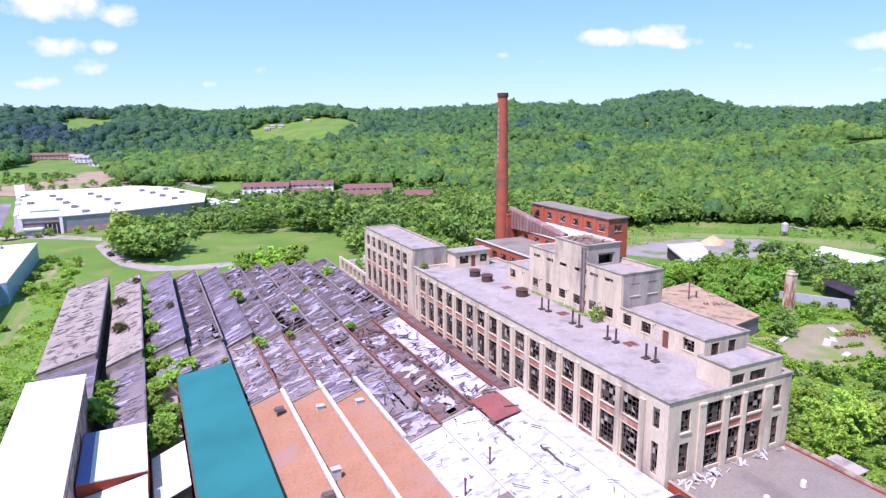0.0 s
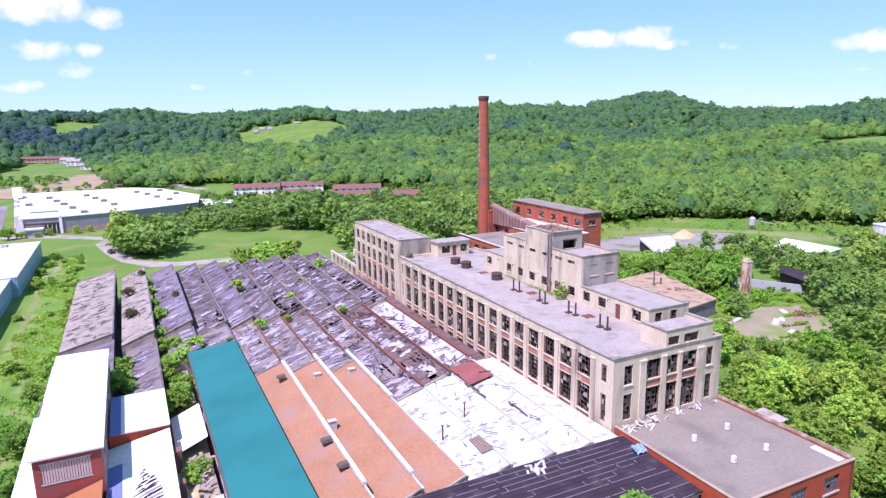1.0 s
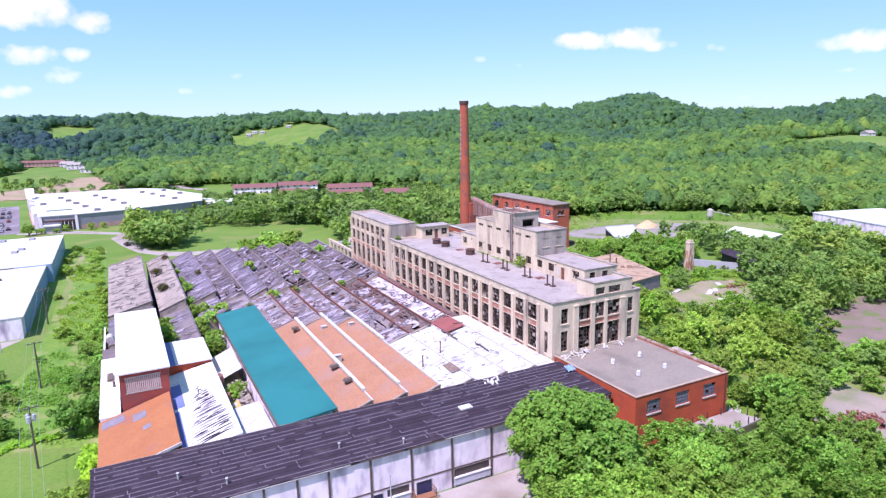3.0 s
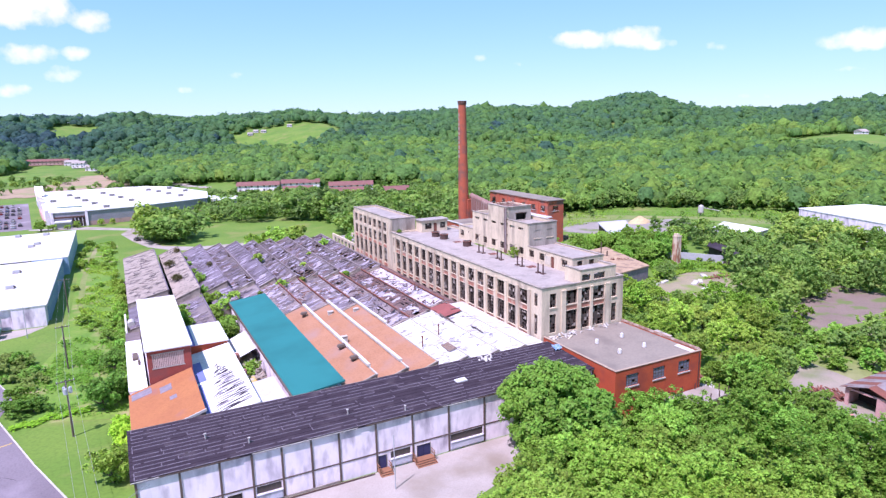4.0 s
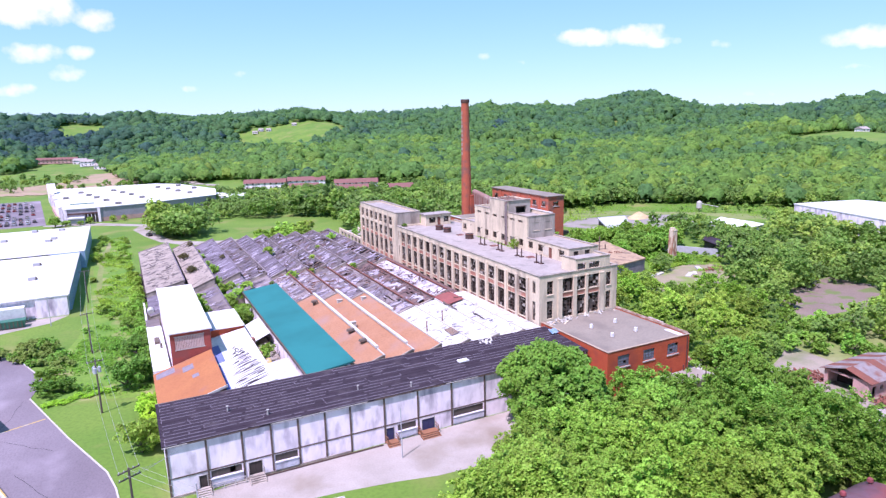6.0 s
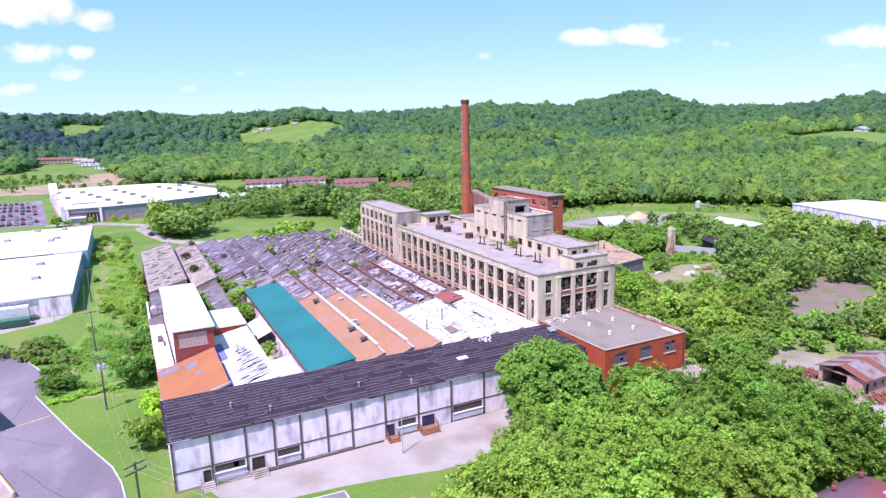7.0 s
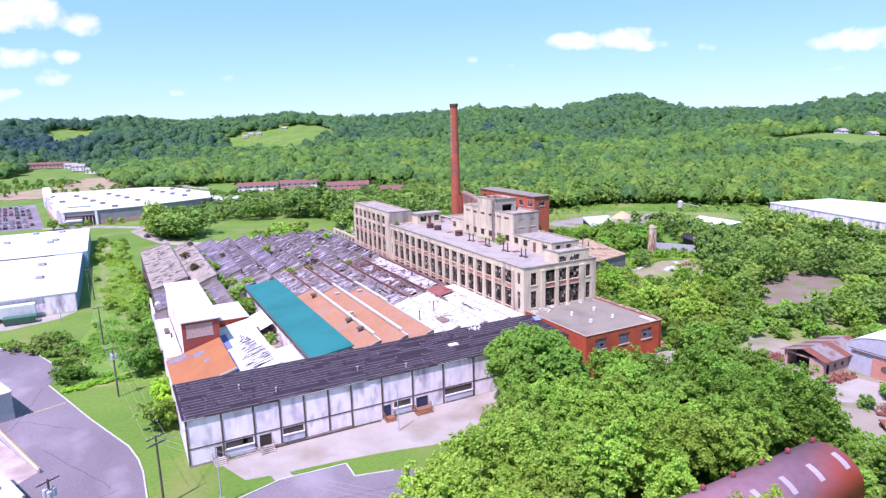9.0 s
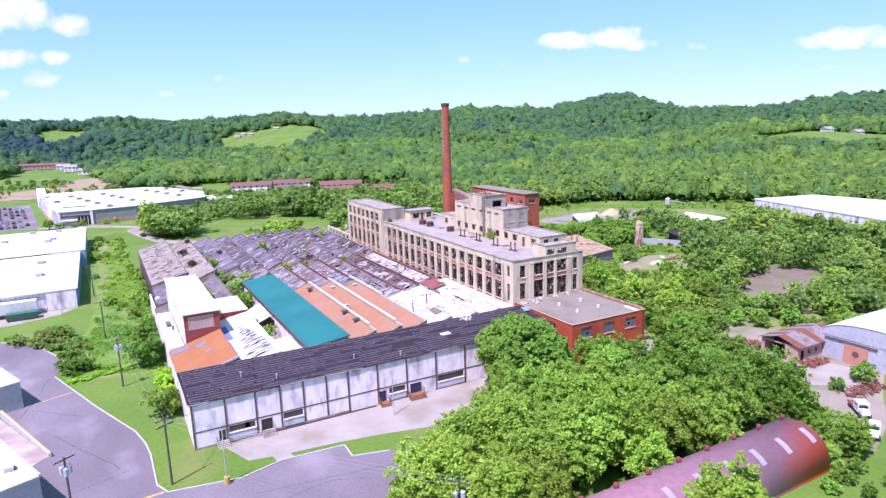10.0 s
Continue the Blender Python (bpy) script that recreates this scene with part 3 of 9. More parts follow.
def build_woods():
    rng = np.random.default_rng(8)
    lumps, coarse = [lump(90 + k) for k in range(16)], [lump(110 + k, 1) for k in range(16)]
    out, tones, mass, faces, mass_tone, count = [], [], [], [], [], 0
    r = 315.0
    while r < 1540:
        step = 4.3 + r / 165
        az = np.radians(np.arange(-16, 71, np.degrees(step / r)))
        az = az + rng.normal(0, 0.34 * step / r, len(az))
        rr = r + rng.normal(0, 0.34 * step, len(az))
        x, y = CX + rr * np.sin(az), CY + rr * np.cos(az)
        deg = np.degrees(az)
        foot = foot_of(deg) + 26 * smooth((deg - 36) / 8) + 50 * smooth((deg - 6) / 3) * smooth((29 - deg) / 4) + 195 * smooth((1.5 - deg) / 3)
        ok = (rr > foot + rng.uniform(-10, 14, len(az))) & ~in_meadow(x, y)
        x, y, rr, deg = x[ok], y[ok], rr[ok], deg[ok]
        z = land(x, y)
        # brighter valley floor; hills darker and bluer, haze put into the colour; random evergreens
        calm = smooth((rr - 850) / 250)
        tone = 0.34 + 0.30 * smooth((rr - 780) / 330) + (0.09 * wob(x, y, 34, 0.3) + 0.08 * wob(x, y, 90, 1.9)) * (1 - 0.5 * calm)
        # cloud shadow across the western hill, painted as a darker crown tone
        cloud_dark = smooth((9.5 - deg) / 4) * smooth((rr - 840) / 70) * smooth((1190 - rr) / 60)
        tone += 0.2 * smooth((20 - x) / 200) * smooth((rr - 560) / 300)  # more cloud shade and blue haze painted onto the western hill
        tone += 0.16 * cloud_dark + (rng.normal(0, 0.12, len(x)) + 0.35 * (rng.random(len(x)) < 0.025)) * (1 - 0.5 * calm)
        n = int(np.interp(r, (315, 480, 800, 1500), (44, 24, 10, 8)))
        grain = float(np.interp(r, (315, 480, 800, 1500), (0.2, 0.24, 0.3, 0.34)))
        for cx, cy, cz, tn in zip(x, y, z, tone):
            k = rng.uniform(0.72, 1.25) * (1.3 if rng.random() < 0.08 else 1.0)
            rad, hgt = step * 0.7 * k, (4.6 + step * 0.55) * k * rng.uniform(0.8, 1.25)
            d = ball(rng, n, 0.7)
            c = d * np.array([rad, rad, hgt * 0.52]) * np.clip(rng.normal(0.98, 0.08, (n, 1)), 0.7, 1.2)
            c += (cx, cy, cz + hgt * 0.5)
            out.append(leaf_tris(rng, c, d, rad * grain, 1.3))
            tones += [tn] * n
            v, f = (lumps if r < 760 else coarse)[rng.integers(0, 16)]
            turn = rng.uniform(0, 6.28)
            cs, sn = math.cos(turn), math.sin(turn)
            mass.append(np.stack([(v[:, 0] * cs - v[:, 1] * sn) * rad * 0.94 + cx, (v[:, 0] * sn + v[:, 1] * cs) * rad * 0.94 + cy, v[:, 2] * hgt * 0.5 + cz + hgt * 0.5], -1))
            faces.append(f + count)
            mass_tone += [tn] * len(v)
            count += len(v)
        r += step * 0.9
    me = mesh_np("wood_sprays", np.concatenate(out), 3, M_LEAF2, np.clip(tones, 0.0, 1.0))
    tagged(new("wood_sprays", me), "leafy sprays on the crowns of the hill woods", "leaves", kind="stuff")
    v, f = np.concatenate(mass), np.concatenate(faces)
    me = bpy.data.meshes.new("far_woods")
    me.vertices.add(len(v))
    me.vertices.foreach_set("co", v.astype(np.float32).ravel())
    me.loops.add(len(f) * 3)
    me.loops.foreach_set("vertex_index", f.astype(np.int32).ravel())
    me.polygons.add(len(f))
    me.polygons.foreach_set("loop_start", np.arange(0, len(f) * 3, 3, dtype=np.int32))
    me.polygons.foreach_set("loop_total", np.full(len(f), 3, dtype=np.int32))
    me.polygons.foreach_set("use_smooth", np.ones(len(f), dtype=bool))
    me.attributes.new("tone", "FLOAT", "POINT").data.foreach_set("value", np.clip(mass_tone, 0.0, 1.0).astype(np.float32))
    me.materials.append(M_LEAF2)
    me.update(calc_edges=True)
    tagged(new("far_woods", me), "dense green deciduous woods over the hills", "woods", kind="stuff")


build_woods()


# ---- the old mill: main block ----
def window_frame(w, h, cols, rows):
    """A steel frame with glazing bars; origin at the middle of its sill, outside towards -y."""
    e, g = 0.08, 0.025
    holes = []
    for i in range(cols):
        for j in range(rows):
            holes.append((-w / 2 + (e if i == 0 else w * i / cols + g), -w / 2 + (w - e if i == cols - 1 else w * (i + 1) / cols - g),
                          e if j == 0 else h * j / rows + g, h - e if j == rows - 1 else h * (j + 1) / rows - g))
    us = sorted({-w / 2, w / 2, *(q for p in holes for q in p[:2])})
    zs = sorted({0.0, h, *(q for p in holes for q in p[2:])})
    mb = MB()
    for i, (a, c) in enumerate(zip(us, us[1:])):
        for j, (d, f) in enumerate(zip(zs, zs[1:])):
            if i % 2 == 0 or j % 2 == 0:
                mb.box(a, -0.03, d, c, 0.04, f)
    return mb.mesh("frame", M_STEEL), holes


WINDOWS, PANES = {}, {}
PANE_RNG = random.Random(77)


def pane_mesh(w, h, kind, material=M_GLASS):
    """A pane, whole or with a piece broken off, its lower left corner at the origin."""
    key = (round(w, 2), round(h, 2), kind, material.name)
    if key not in PANES:
        mb = MB()
        if kind == 0:
            mb.box(0, 0.0, 0, w, 0.008, h)
        elif kind == 1:
            mb.hexa([(0, 0, 0), (w, 0, 0), (w, 0.008, 0), (0, 0.008, 0)], [(0, 0, h), (w * 0.3, 0, h * 0.6), (w * 0.3, 0.008, h * 0.6), (0, 0.008, h)])
        else:
            mb.hexa([(w * 0.5, 0, 0), (w, 0, 0), (w, 0.008, 0), (w * 0.5, 0.008, 0)], [(w * 0.62, 0, h * 0.3), (w, 0, h), (w, 0.008, h), (w * 0.62, 0.008, h * 0.3)])
        PANES[key] = mb.mesh("pane", material)
    return PANES[key]


def window(parent, x, y, z, w, h, facing, cols=4, rows=5, broken=0.45, label="broken steel-framed factory window", glass=None):
    """A window whose sill's middle is at (x, y, z), in an opening w by h; facing is 'w' or 's'."""
    key = (round(w, 2), round(h, 2), cols, rows)
    if key not in WINDOWS:
        WINDOWS[key] = window_frame(w, h, cols, rows)
    fr, holes = WINDOWS[key]
    turn = {"s": 0.0, "w": -math.pi / 2, "e": math.pi / 2}[facing]
    f = place("window", fr, parent, (x, y, z), turn)
    tagged(f, label)
    gone = min(0.85, broken * PANE_RNG.uniform(0.6, 1.5))
    for a, b, c, d in holes:
        if PANE_RNG.random() < gone:
            continue
        g = new("pane", pane_mesh(b - a, d - c, PANE_RNG.choice((0, 0, 0, 1, 2)) if broken > 0.2 else 0, M_PALEPANE if broken > 0.35 and PANE_RNG.random() < 0.32 else glass or M_GLASS))
        g.parent = f
        g.location = (a, 0.002, c)
    if broken > 0.44 and w > 2 and PANE_RNG.random() < 0.22:
        h2 = h * PANE_RNG.uniform(0.3, 0.7)
        bd = new("board", MB().box(-w / 2 + 0.05, 0.1, 0.02, w / 2 - PANE_RNG.uniform(0.05, w * 0.5), 0.14, h2).mesh("board", M_BOARD))
        bd.parent = f
    return f


M_RUSTDECK = mat("rusty_deck", (0.19, 0.10, 0.075), (0.27, 0.17, 0.13), scale=0.8, fine=4, bump=0.5, stain=(0.30, 0.25, 0.23), stain_scale=0.6)


M_GREYCONC = mat("bare_grey_concrete", (0.43, 0.365, 0.315), (0.34, 0.285, 0.245), scale=0.5, fine=5, bump=0.25, stain=(0.20, 0.16, 0.135), stain_scale=0.5, stain_lo=0.5, stain_hi=0.72, stretch=(1, 1, 0.3))
M_WALLCREAM = mat("pale_board", (0.62, 0.53, 0.43), (0.55, 0.46, 0.37), scale=0.7, fine=5)


def main_block():
    T = thing("mill_building", (9.5, 35, 0), "long cream concrete mill with broken windows, three storeys, abandoned", "building")
    X1, Y1, ZT = 19.0, 69.7, 17.0
    P0, BAY = 3.83, 3.95
    bays = [P0 + BAY * (k + 0.5) for k in range(16)]
    rows = ((13.2, 15.7), (7.9, 11.8), (3.7, 7.0))
    holes = [(b - 1.38, b + 1.38, a, c) for b in bays for a, c in ((12.95, 15.7), (7.9, 11.8), (3.7, 7.0))]
    narrow = [(1.3, 2.3, 13.4, 15.8), (1.3, 2.3, 8.0, 11.8), (67.7, 68.6, 13.4, 15.6), (67.7, 68.6, 8.4, 11.6)]
    # west wall
    mb = MB().wall("y", 0.0, 0.45, 0, Y1, 0, ZT, [(a, b, 3.7, 15.7) for a, b in ((x - 1.38, x + 1.38) for x in bays)] + narrow)
    part("west_wall", mb, M_CREAM, T)
    for k in range(17):
        y = P0 + BAY * k
        part("pilaster", MB().box(-0.22, y - 0.42, 0, 0.0, y + 0.42, 15.95).box(-0.26, y - 0.46, 15.95, 0.0, y + 0.46, 16.1), M_CREAM, T)
    for b in bays:
        for z0, z1 in ((11.8, 12.95), (7.0, 7.9)):
            part("spandrel", MB().box(0.06, b - 1.38, z0 + 0.12, 0.38, b + 1.38, z1 - 0.12), M_SPANDREL, T, "faded red brick spandrel panel")
            part("sill", MB().box(-0.06, b - 1.38, z1 - 0.12, 0.4, b + 1.38, z1).box(0.0, b - 1.38, z0, 0.4, b + 1.38, z0 + 0.12), M_CREAM, T)
        for z0, z1 in ((12.95, 15.7), (7.9, 11.8), (3.7, 7.0)):
            window(T, 0.2, b, z0, 2.76, z1 - z0, "w", 4, 4 if z1 - z0 < 3 else 6, 0.5)
    for a, b, c, d in narrow:
        window(T, 0.2, (a + b) / 2, c, b - a, d - c, "w", 2, 5, 0.4)
    # south wall
    sb = ((5.35, 7.95), (8.85, 10.95), (11.6, 14.4))
    sn = ((1.8, 3.2), (16.2, 17.4))
    sh = [(a, b, z0, z1) for a, b in sb for z0, z1 in ((8.2, 15.9),)] + [(a, b, z0, z1) for a, b in sn for z0, z1 in ((13.2, 15.8), (8.4, 11.9))]
    part("south_wall", MB().wall("x", 0.0, 0.45, 0.45, X1, 0, ZT, sh), M_CREAM, T)
    for x0, x1 in ((4.3, 5.3), (8.0, 8.8), (11.0, 11.55), (14.45, 15.6)):
        part("pilaster", MB().box(x0, -0.22, 0, x1, 0.0, 15.9).box(x0 - 0.05, -0.27, 15.9, x1 + 0.05, 0.0, 16.15), M_CREAM, T)
    for a, b in sb:
        part("spandrel", MB().box(a, 0.06, 12.25, b, 0.38, 13.1), M_SPANDREL, T, "faded red brick spandrel panel")
        part("sill", MB().box(a, -0.06, 13.1, b, 0.4, 13.3).box(a, -0.02, 12.1, b, 0.4, 12.25), M_CREAM, T)
        window(T, (a + b) / 2, 0.2, 13.3, b - a, 2.6, "s", 4, 4, 0.45)
        window(T, (a + b) / 2, 0.2, 8.2, b - a, 3.9, "s", 4, 6, 0.45)
    for a, b in sn:
        window(T, (a + b) / 2, 0.2, 13.2, b - a, 2.6, "s", 2, 4, 0.3)
        window(T, (a + b) / 2, 0.2, 8.4, b - a, 3.5, "s", 2, 6, 0.3)
        part("sill", MB().box(a - 0.1, -0.14, 13.05, b + 0.1, 0.3, 13.195), M_CREAM, T)
    part("east_wall", MB().box(X1 - 0.45, 0.45, 0, X1, Y1, ZT), M_CREAM, T)
    part("north_wall", MB().box(0.45, Y1 - 0.45, 0, X1 - 0.45, Y1, ZT), M_CREAM, T)
    # slabs and partition coloured near-black, painting the unlit rooms behind the windows
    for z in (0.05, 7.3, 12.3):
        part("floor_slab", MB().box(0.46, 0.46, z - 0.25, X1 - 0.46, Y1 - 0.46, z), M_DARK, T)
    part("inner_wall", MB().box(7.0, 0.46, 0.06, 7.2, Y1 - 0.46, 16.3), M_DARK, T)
    part("roof", MB().box(0.46, 0.46, 16.32, X1 - 0.46, Y1 - 0.46, 16.62), M_ROOF_GREY, T, "flat grey weathered felt roof")
    part("coping", MB().wall("y", -0.12, 0.62, -0.12, Y1, ZT, ZT + 0.14).wall("x", -0.12, 0.62, 0.5, X1 + 0.1, ZT, ZT + 0.14).wall("y", X1 - 0.5, 0.6, 0.5, Y1, ZT, ZT + 0.14), M_COPING, T)
    # stair tower on the south front
    part("stair_tower", MB().wall("x", -0.03, 0.4, 8.6, 17.0, ZT + 0.14, 19.3, [(9.0, 10.95, 17.25, 18.45), (11.8, 14.4, 17.25, 18.45)])
         .wall("y", 8.6, 0.4, 0.37, 4.6, 16.63, 19.3).wall("y", 16.6, 0.4, 0.37, 4.6, 16.63, 19.3), M_CREAM, T)
    part("tower_roof", MB().box(9.0, 0.4, 18.7, 16.6, 4.6, 18.9), M_ROOF_GREY, T)
    part("coping", MB().box(8.5, -0.12, 19.3, 17.1, 0.45, 19.45).box(8.5, 0.45, 19.3, 9.05, 4.6, 19.45).box(16.55, 0.45, 19.3, 17.1, 4.6, 19.45), M_COPING, T)
    window(T, 9.97, 0.15, 17.25, 1.95, 1.2, "s", 3, 2, 0.3)
    window(T, 13.1, 0.15, 17.25, 2.6, 1.2, "s", 4, 2, 0.3)
    # low penthouse, tall block and low wing in one line along the roof, the lift house on top
    XW, XE = 12.3, 20.0
    lo = [(8.6, 10.4), (16.2, 18.0), (20.0, 21.7), (23.9, 25.7), (27.8, 29.5), (31.7, 33.4), (35.5, 37.3), (39.4, 41.1), (43.4, 45.1), (50.8, 52.6)]
    low = [(a, b, 17.55, 19.05) for a, b in lo]
    up = [(y, y + 1.9, 22.85, 23.4) for y in (24.1, 27.6, 31.4, 35.4, 39.1, 43.0)]
    part("penthouse_west_wall", MB().wall("y", XW, 0.35, 7.0, 22.3, 16.63, 19.7, [h for h in low if h[1] < 22] + [(12.9, 14.0, 16.63, 18.95)]), M_CREAM, T)
    part("penthouse_south_wall", MB().wall("x", 7.0, 0.35, XW + 0.35, XE, 16.63, 19.7, [(13.5, 14.8, 17.5, 19.1), (16.4, 17.7, 17.5, 19.1)]), M_CREAM, T)
    part("penthouse_east_wall", MB().box(XE - 0.35, 7.35, 10, XE, 22.3, 19.7), M_CREAM, T)
    part("penthouse_roof", MB().box(XW + 0.35, 7.35, 19.2, XE - 0.35, 22.3, 19.45), M_ROOF_GREY, T, "flat grey felt roof with pale patches")
    part("coping", MB().box(XW - 0.1, 6.9, 19.7, XW + 0.4, 22.3, 19.82), M_COPING, T)
    part("coping", MB().box(XW + 0.4, 6.9, 19.7, XE + 0.1, 7.4, 19.82), M_COPING, T)
    part("coping", MB().box(XE - 0.4, 7.4, 19.7, XE + 0.1, 22.3, 19.82), M_COPING, T)
    part("door", MB().box(XW + 0.1, 12.92, 16.64, XW + 0.18, 13.98, 18.94), M_RUST, T, "rusty red metal roof door")
    part("door_board", MB().box(XW - 0.05, 14.1, 17.1, XW - 0.003, 16.0, 18.9), M_WALLCREAM, T, "pale boarded panel")
    part("block_west_wall", MB().wall("y", XW, 0.4, 22.3, 46.2, 16.63, 24.5, [h for h in low if 22 < h[0] < 46] + up), M_CREAM, T)
    part("block_south_wall", MB().wall("x", 22.3, 0.4, XW + 0.4, XE, 19.46, 24.5, [(14.0, 15.7, 21.2, 23.0), (17.3, 19.0, 21.2, 23.0)]), M_GREYCONC, T, "bare grey concrete wall")
    for a, b in ((14.0, 15.7), (17.3, 19.0)):
        part("blocked_window", MB().box(a + 0.003, 22.36, 21.203, b - 0.003, 22.6, 22.997), M_GREYCONC, T, "window blocked up with pale blocks")
        part("sill", MB().box(a - 0.1, 22.2, 21.05, b + 0.1, 22.5, 21.197), M_CREAM, T)
    part("block_east_wall", MB().box(XE - 0.4, 22.7, 10, XE, 46.2, 24.5), M_CREAM, T)
    part("block_north_wall", MB().box(XW + 0.4, 45.8, 16.63, XE - 0.4, 46.2, 24.5), M_CREAM, T)
    # near-black backing paints the dark behind the block's windows
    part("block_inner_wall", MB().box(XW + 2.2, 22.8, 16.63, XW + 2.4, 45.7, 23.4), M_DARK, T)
    part("block_roof", MB().box(XW + 0.4, 22.7, 23.6, XE - 0.4, 45.8, 23.85), M_ROOF_GREY, T)
    for y0, y1 in ((22.2, 30.4), (38.7, 46.3)):
        part("coping", MB().box(XW - 0.08, y0, 24.5, XW + 0.45, y1, 24.62), M_COPING, T)
    part("coping", MB().box(XW + 0.45, 22.2, 24.5, XE + 0.08, 22.75, 24.62), M_COPING, T)
    part("coping", MB().box(XE - 0.45, 22.75, 24.5, XE + 0.08, 46.3, 24.62), M_COPING, T)
    for a, b, c, d in low:
        window(T, XW + 0.17, (a + b) / 2, c, b - a, d - c, "w", 3, 3, 0.6)
        part("sill", MB().box(XW - 0.07, a - 0.1, c - 0.14, XW + 0.1, b + 0.1, c - 0.003), M_CREAM, T)
    for a, b, c, d in up:
        window(T, XW + 0.17, (a + b) / 2, c, b - a, d - c, "w", 4, 1, 0.4)
    for a, b in ((13.5, 14.8), (16.4, 17.7)):
        window(T, (a + b) / 2, 7.15, 17.5, b - a, 1.6, "s", 3, 3, 0.6)
    part("lift_west_wall", MB().box(XW - 0.03, 30.5, 24.5, XW + 0.4, 38.6, 27.2), M_CREAM, T)
    part("lift_south_wall", MB().wall("x", 30.5, 0.35, XW + 0.4, 18.8, 23.86, 27.2, [(14.7, 17.5, 24.1, 25.6)]), M_GREYCONC, T)
    part("lift_east_wall", MB().box(18.45, 30.85, 23.86, 18.8, 38.6, 27.2), M_CREAM, T)
    part("lift_north_wall", MB().box(XW + 0.4, 38.25, 23.86, 18.45, 38.6, 27.2), M_CREAM, T)
    # lift house shade, painted as a near-black sheet behind the opening
    part("lift_inside", MB().box(XW + 0.5, 32.5, 23.86, 18.4, 32.6, 27.0), M_DARK, T)
    part("opening_frame", MB().box(14.55, 30.4, 25.6, 17.65, 30.497, 25.8), M_STEEL, T)
    part("lift_roof", MB().box(XW + 0.41, 30.86, 26.7, 18.44, 38.24, 26.9), M_RUSTDECK, T, "rusty lift house roof strewn with debris")
    part("coping", MB().box(XW - 0.12, 30.3, 27.2, XW + 0.45, 38.7, 27.32), M_COPING, T)
    part("coping", MB().box(XW + 0.45, 30.3, 27.2, 18.95, 30.9, 27.32), M_COPING, T)
    for y, r in ((30.6, 0.2), (31.2, 0.12)):
        part("riser_pipe", MB().cyl(XW - 0.25, y, 16.63, 27.0, r, r, 10), M_TIN, T, "weathered vertical riser pipe")
    for z in (18.5, 21.0, 23.5, 26.0):
        part("pipe_bracket", MB().box(XW - 0.3, 30.2, z, XW - 0.003, 31.5, z + 0.1), M_STEEL, T)
    part("wing_west_wall", MB().wall("y", XW, 0.3, 46.21, 53.4, 16.63, 20.1, [h for h in low if h[0] > 46]), M_CREAM, T)
    part("wing_north_wall", MB().box(XW + 0.3, 53.1, 16.63, 18.0, 53.4, 20.1), M_CREAM, T)
    # near-black backing in place of shade inside the wing
    part("wing_inner_wall", MB().box(XW + 1.6, 46.21, 16.63, XW + 1.8, 53.0, 19.5), M_DARK, T)
    part("wing_roof", MB().box(XW + 0.3, 46.21, 19.5, 18.0, 53.1, 19.75), M_ROOF_GREY, T)
    part("coping", MB().box(XW - 0.1, 46.21, 20.1, XW + 0.4, 53.5, 20.22), M_COPING, T)
    for y in (9.9, 15.2, 20.9, 26.7, 34.5, 42.2, 47.6):
        part("wall_bracket", MB().box(XW - 0.5, y, 19.25, XW - 0.003, y + 0.06, 19.33), M_STEEL, T)
        part("wall_bracket", MB().box(XW - 0.5, y, 18.9, XW - 0.44, y + 0.06, 19.25), M_STEEL, T)
    # north-west tower
    tb = [74.3 + 3.88 * k for k in range(7)]
    tr = ((16.6, 19.0), (12.9, 15.7), (7.7, 11.8), (3.6, 6.5))
    part("tower_west_wall", MB().wall("y", 0.0, 0.45, Y1 + 0.01, 99.7, 0, 20.5, [(b - 1.25, b + 1.25, a, c) for b in tb for a, c in tr]), M_CREAM, T)
    for k in range(8):
        y = 74.3 - 1.94 + 3.88 * k
        part("pilaster", MB().box(-0.22, y - 0.35, 0, 0, y + 0.35, 19.4), M_CREAM, T)
    for b in tb:
        for a, c in tr:
            window(T, 0.2, b, a, 2.5, c - a, "w", 3, 5, 0.45)
        for a, c in ((11.8, 12.9), (6.5, 7.7)):
            part("spandrel", MB().box(-0.04, b - 1.25, a + 0.15, 0.0, b + 1.25, c - 0.15), M_SPANDREL, T)
    part("tower_south_wall", MB().box(0.45, Y1 + 0.01, 16, 7.4, Y1 + 0.45, 20.5), M_GREYCONC, T, "bare grey concrete wall")
    part("tower_east_wall", MB().box(6.95, Y1 + 0.46, 0, 7.4, 99.7, 20.5), M_CREAM, T)
    part("tower_north_wall", MB().box(0.45, 99.25, 0, 6.95, 99.7, 20.5), M_CREAM, T)
    # near-black backing wall: shade of the tower rooms as colour
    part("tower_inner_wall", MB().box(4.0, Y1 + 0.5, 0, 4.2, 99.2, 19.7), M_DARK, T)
    part("tower_flat_roof", MB().box(0.45, Y1 + 0.46, 19.8, 6.95, 99.25, 20.05), M_ROOF_GREY, T)
    part("coping", MB().wall("y", -0.1, 0.6, Y1 - 0.05, 99.8, 20.5, 20.65).wall("y", 6.9, 0.6, Y1 - 0.05, 99.8, 20.5, 20.65).wall("x", Y1 - 0.05, 0.55, 0.5, 6.9, 20.5, 20.65).wall("x", 99.3, 0.5, 0.5, 6.9, 20.5, 20.65), M_COPING, T)
    return T


main_block()


# ---- weaving sheds ----
RIDGE = [-57.2, -50.3, -43.6, -37.7, -32.6, -27.3, -22.0, -16.3, -10.3, -4.8]
xs = [-66.2] + RIDGE
FAR0, FAR1 = 66.0, 124.0


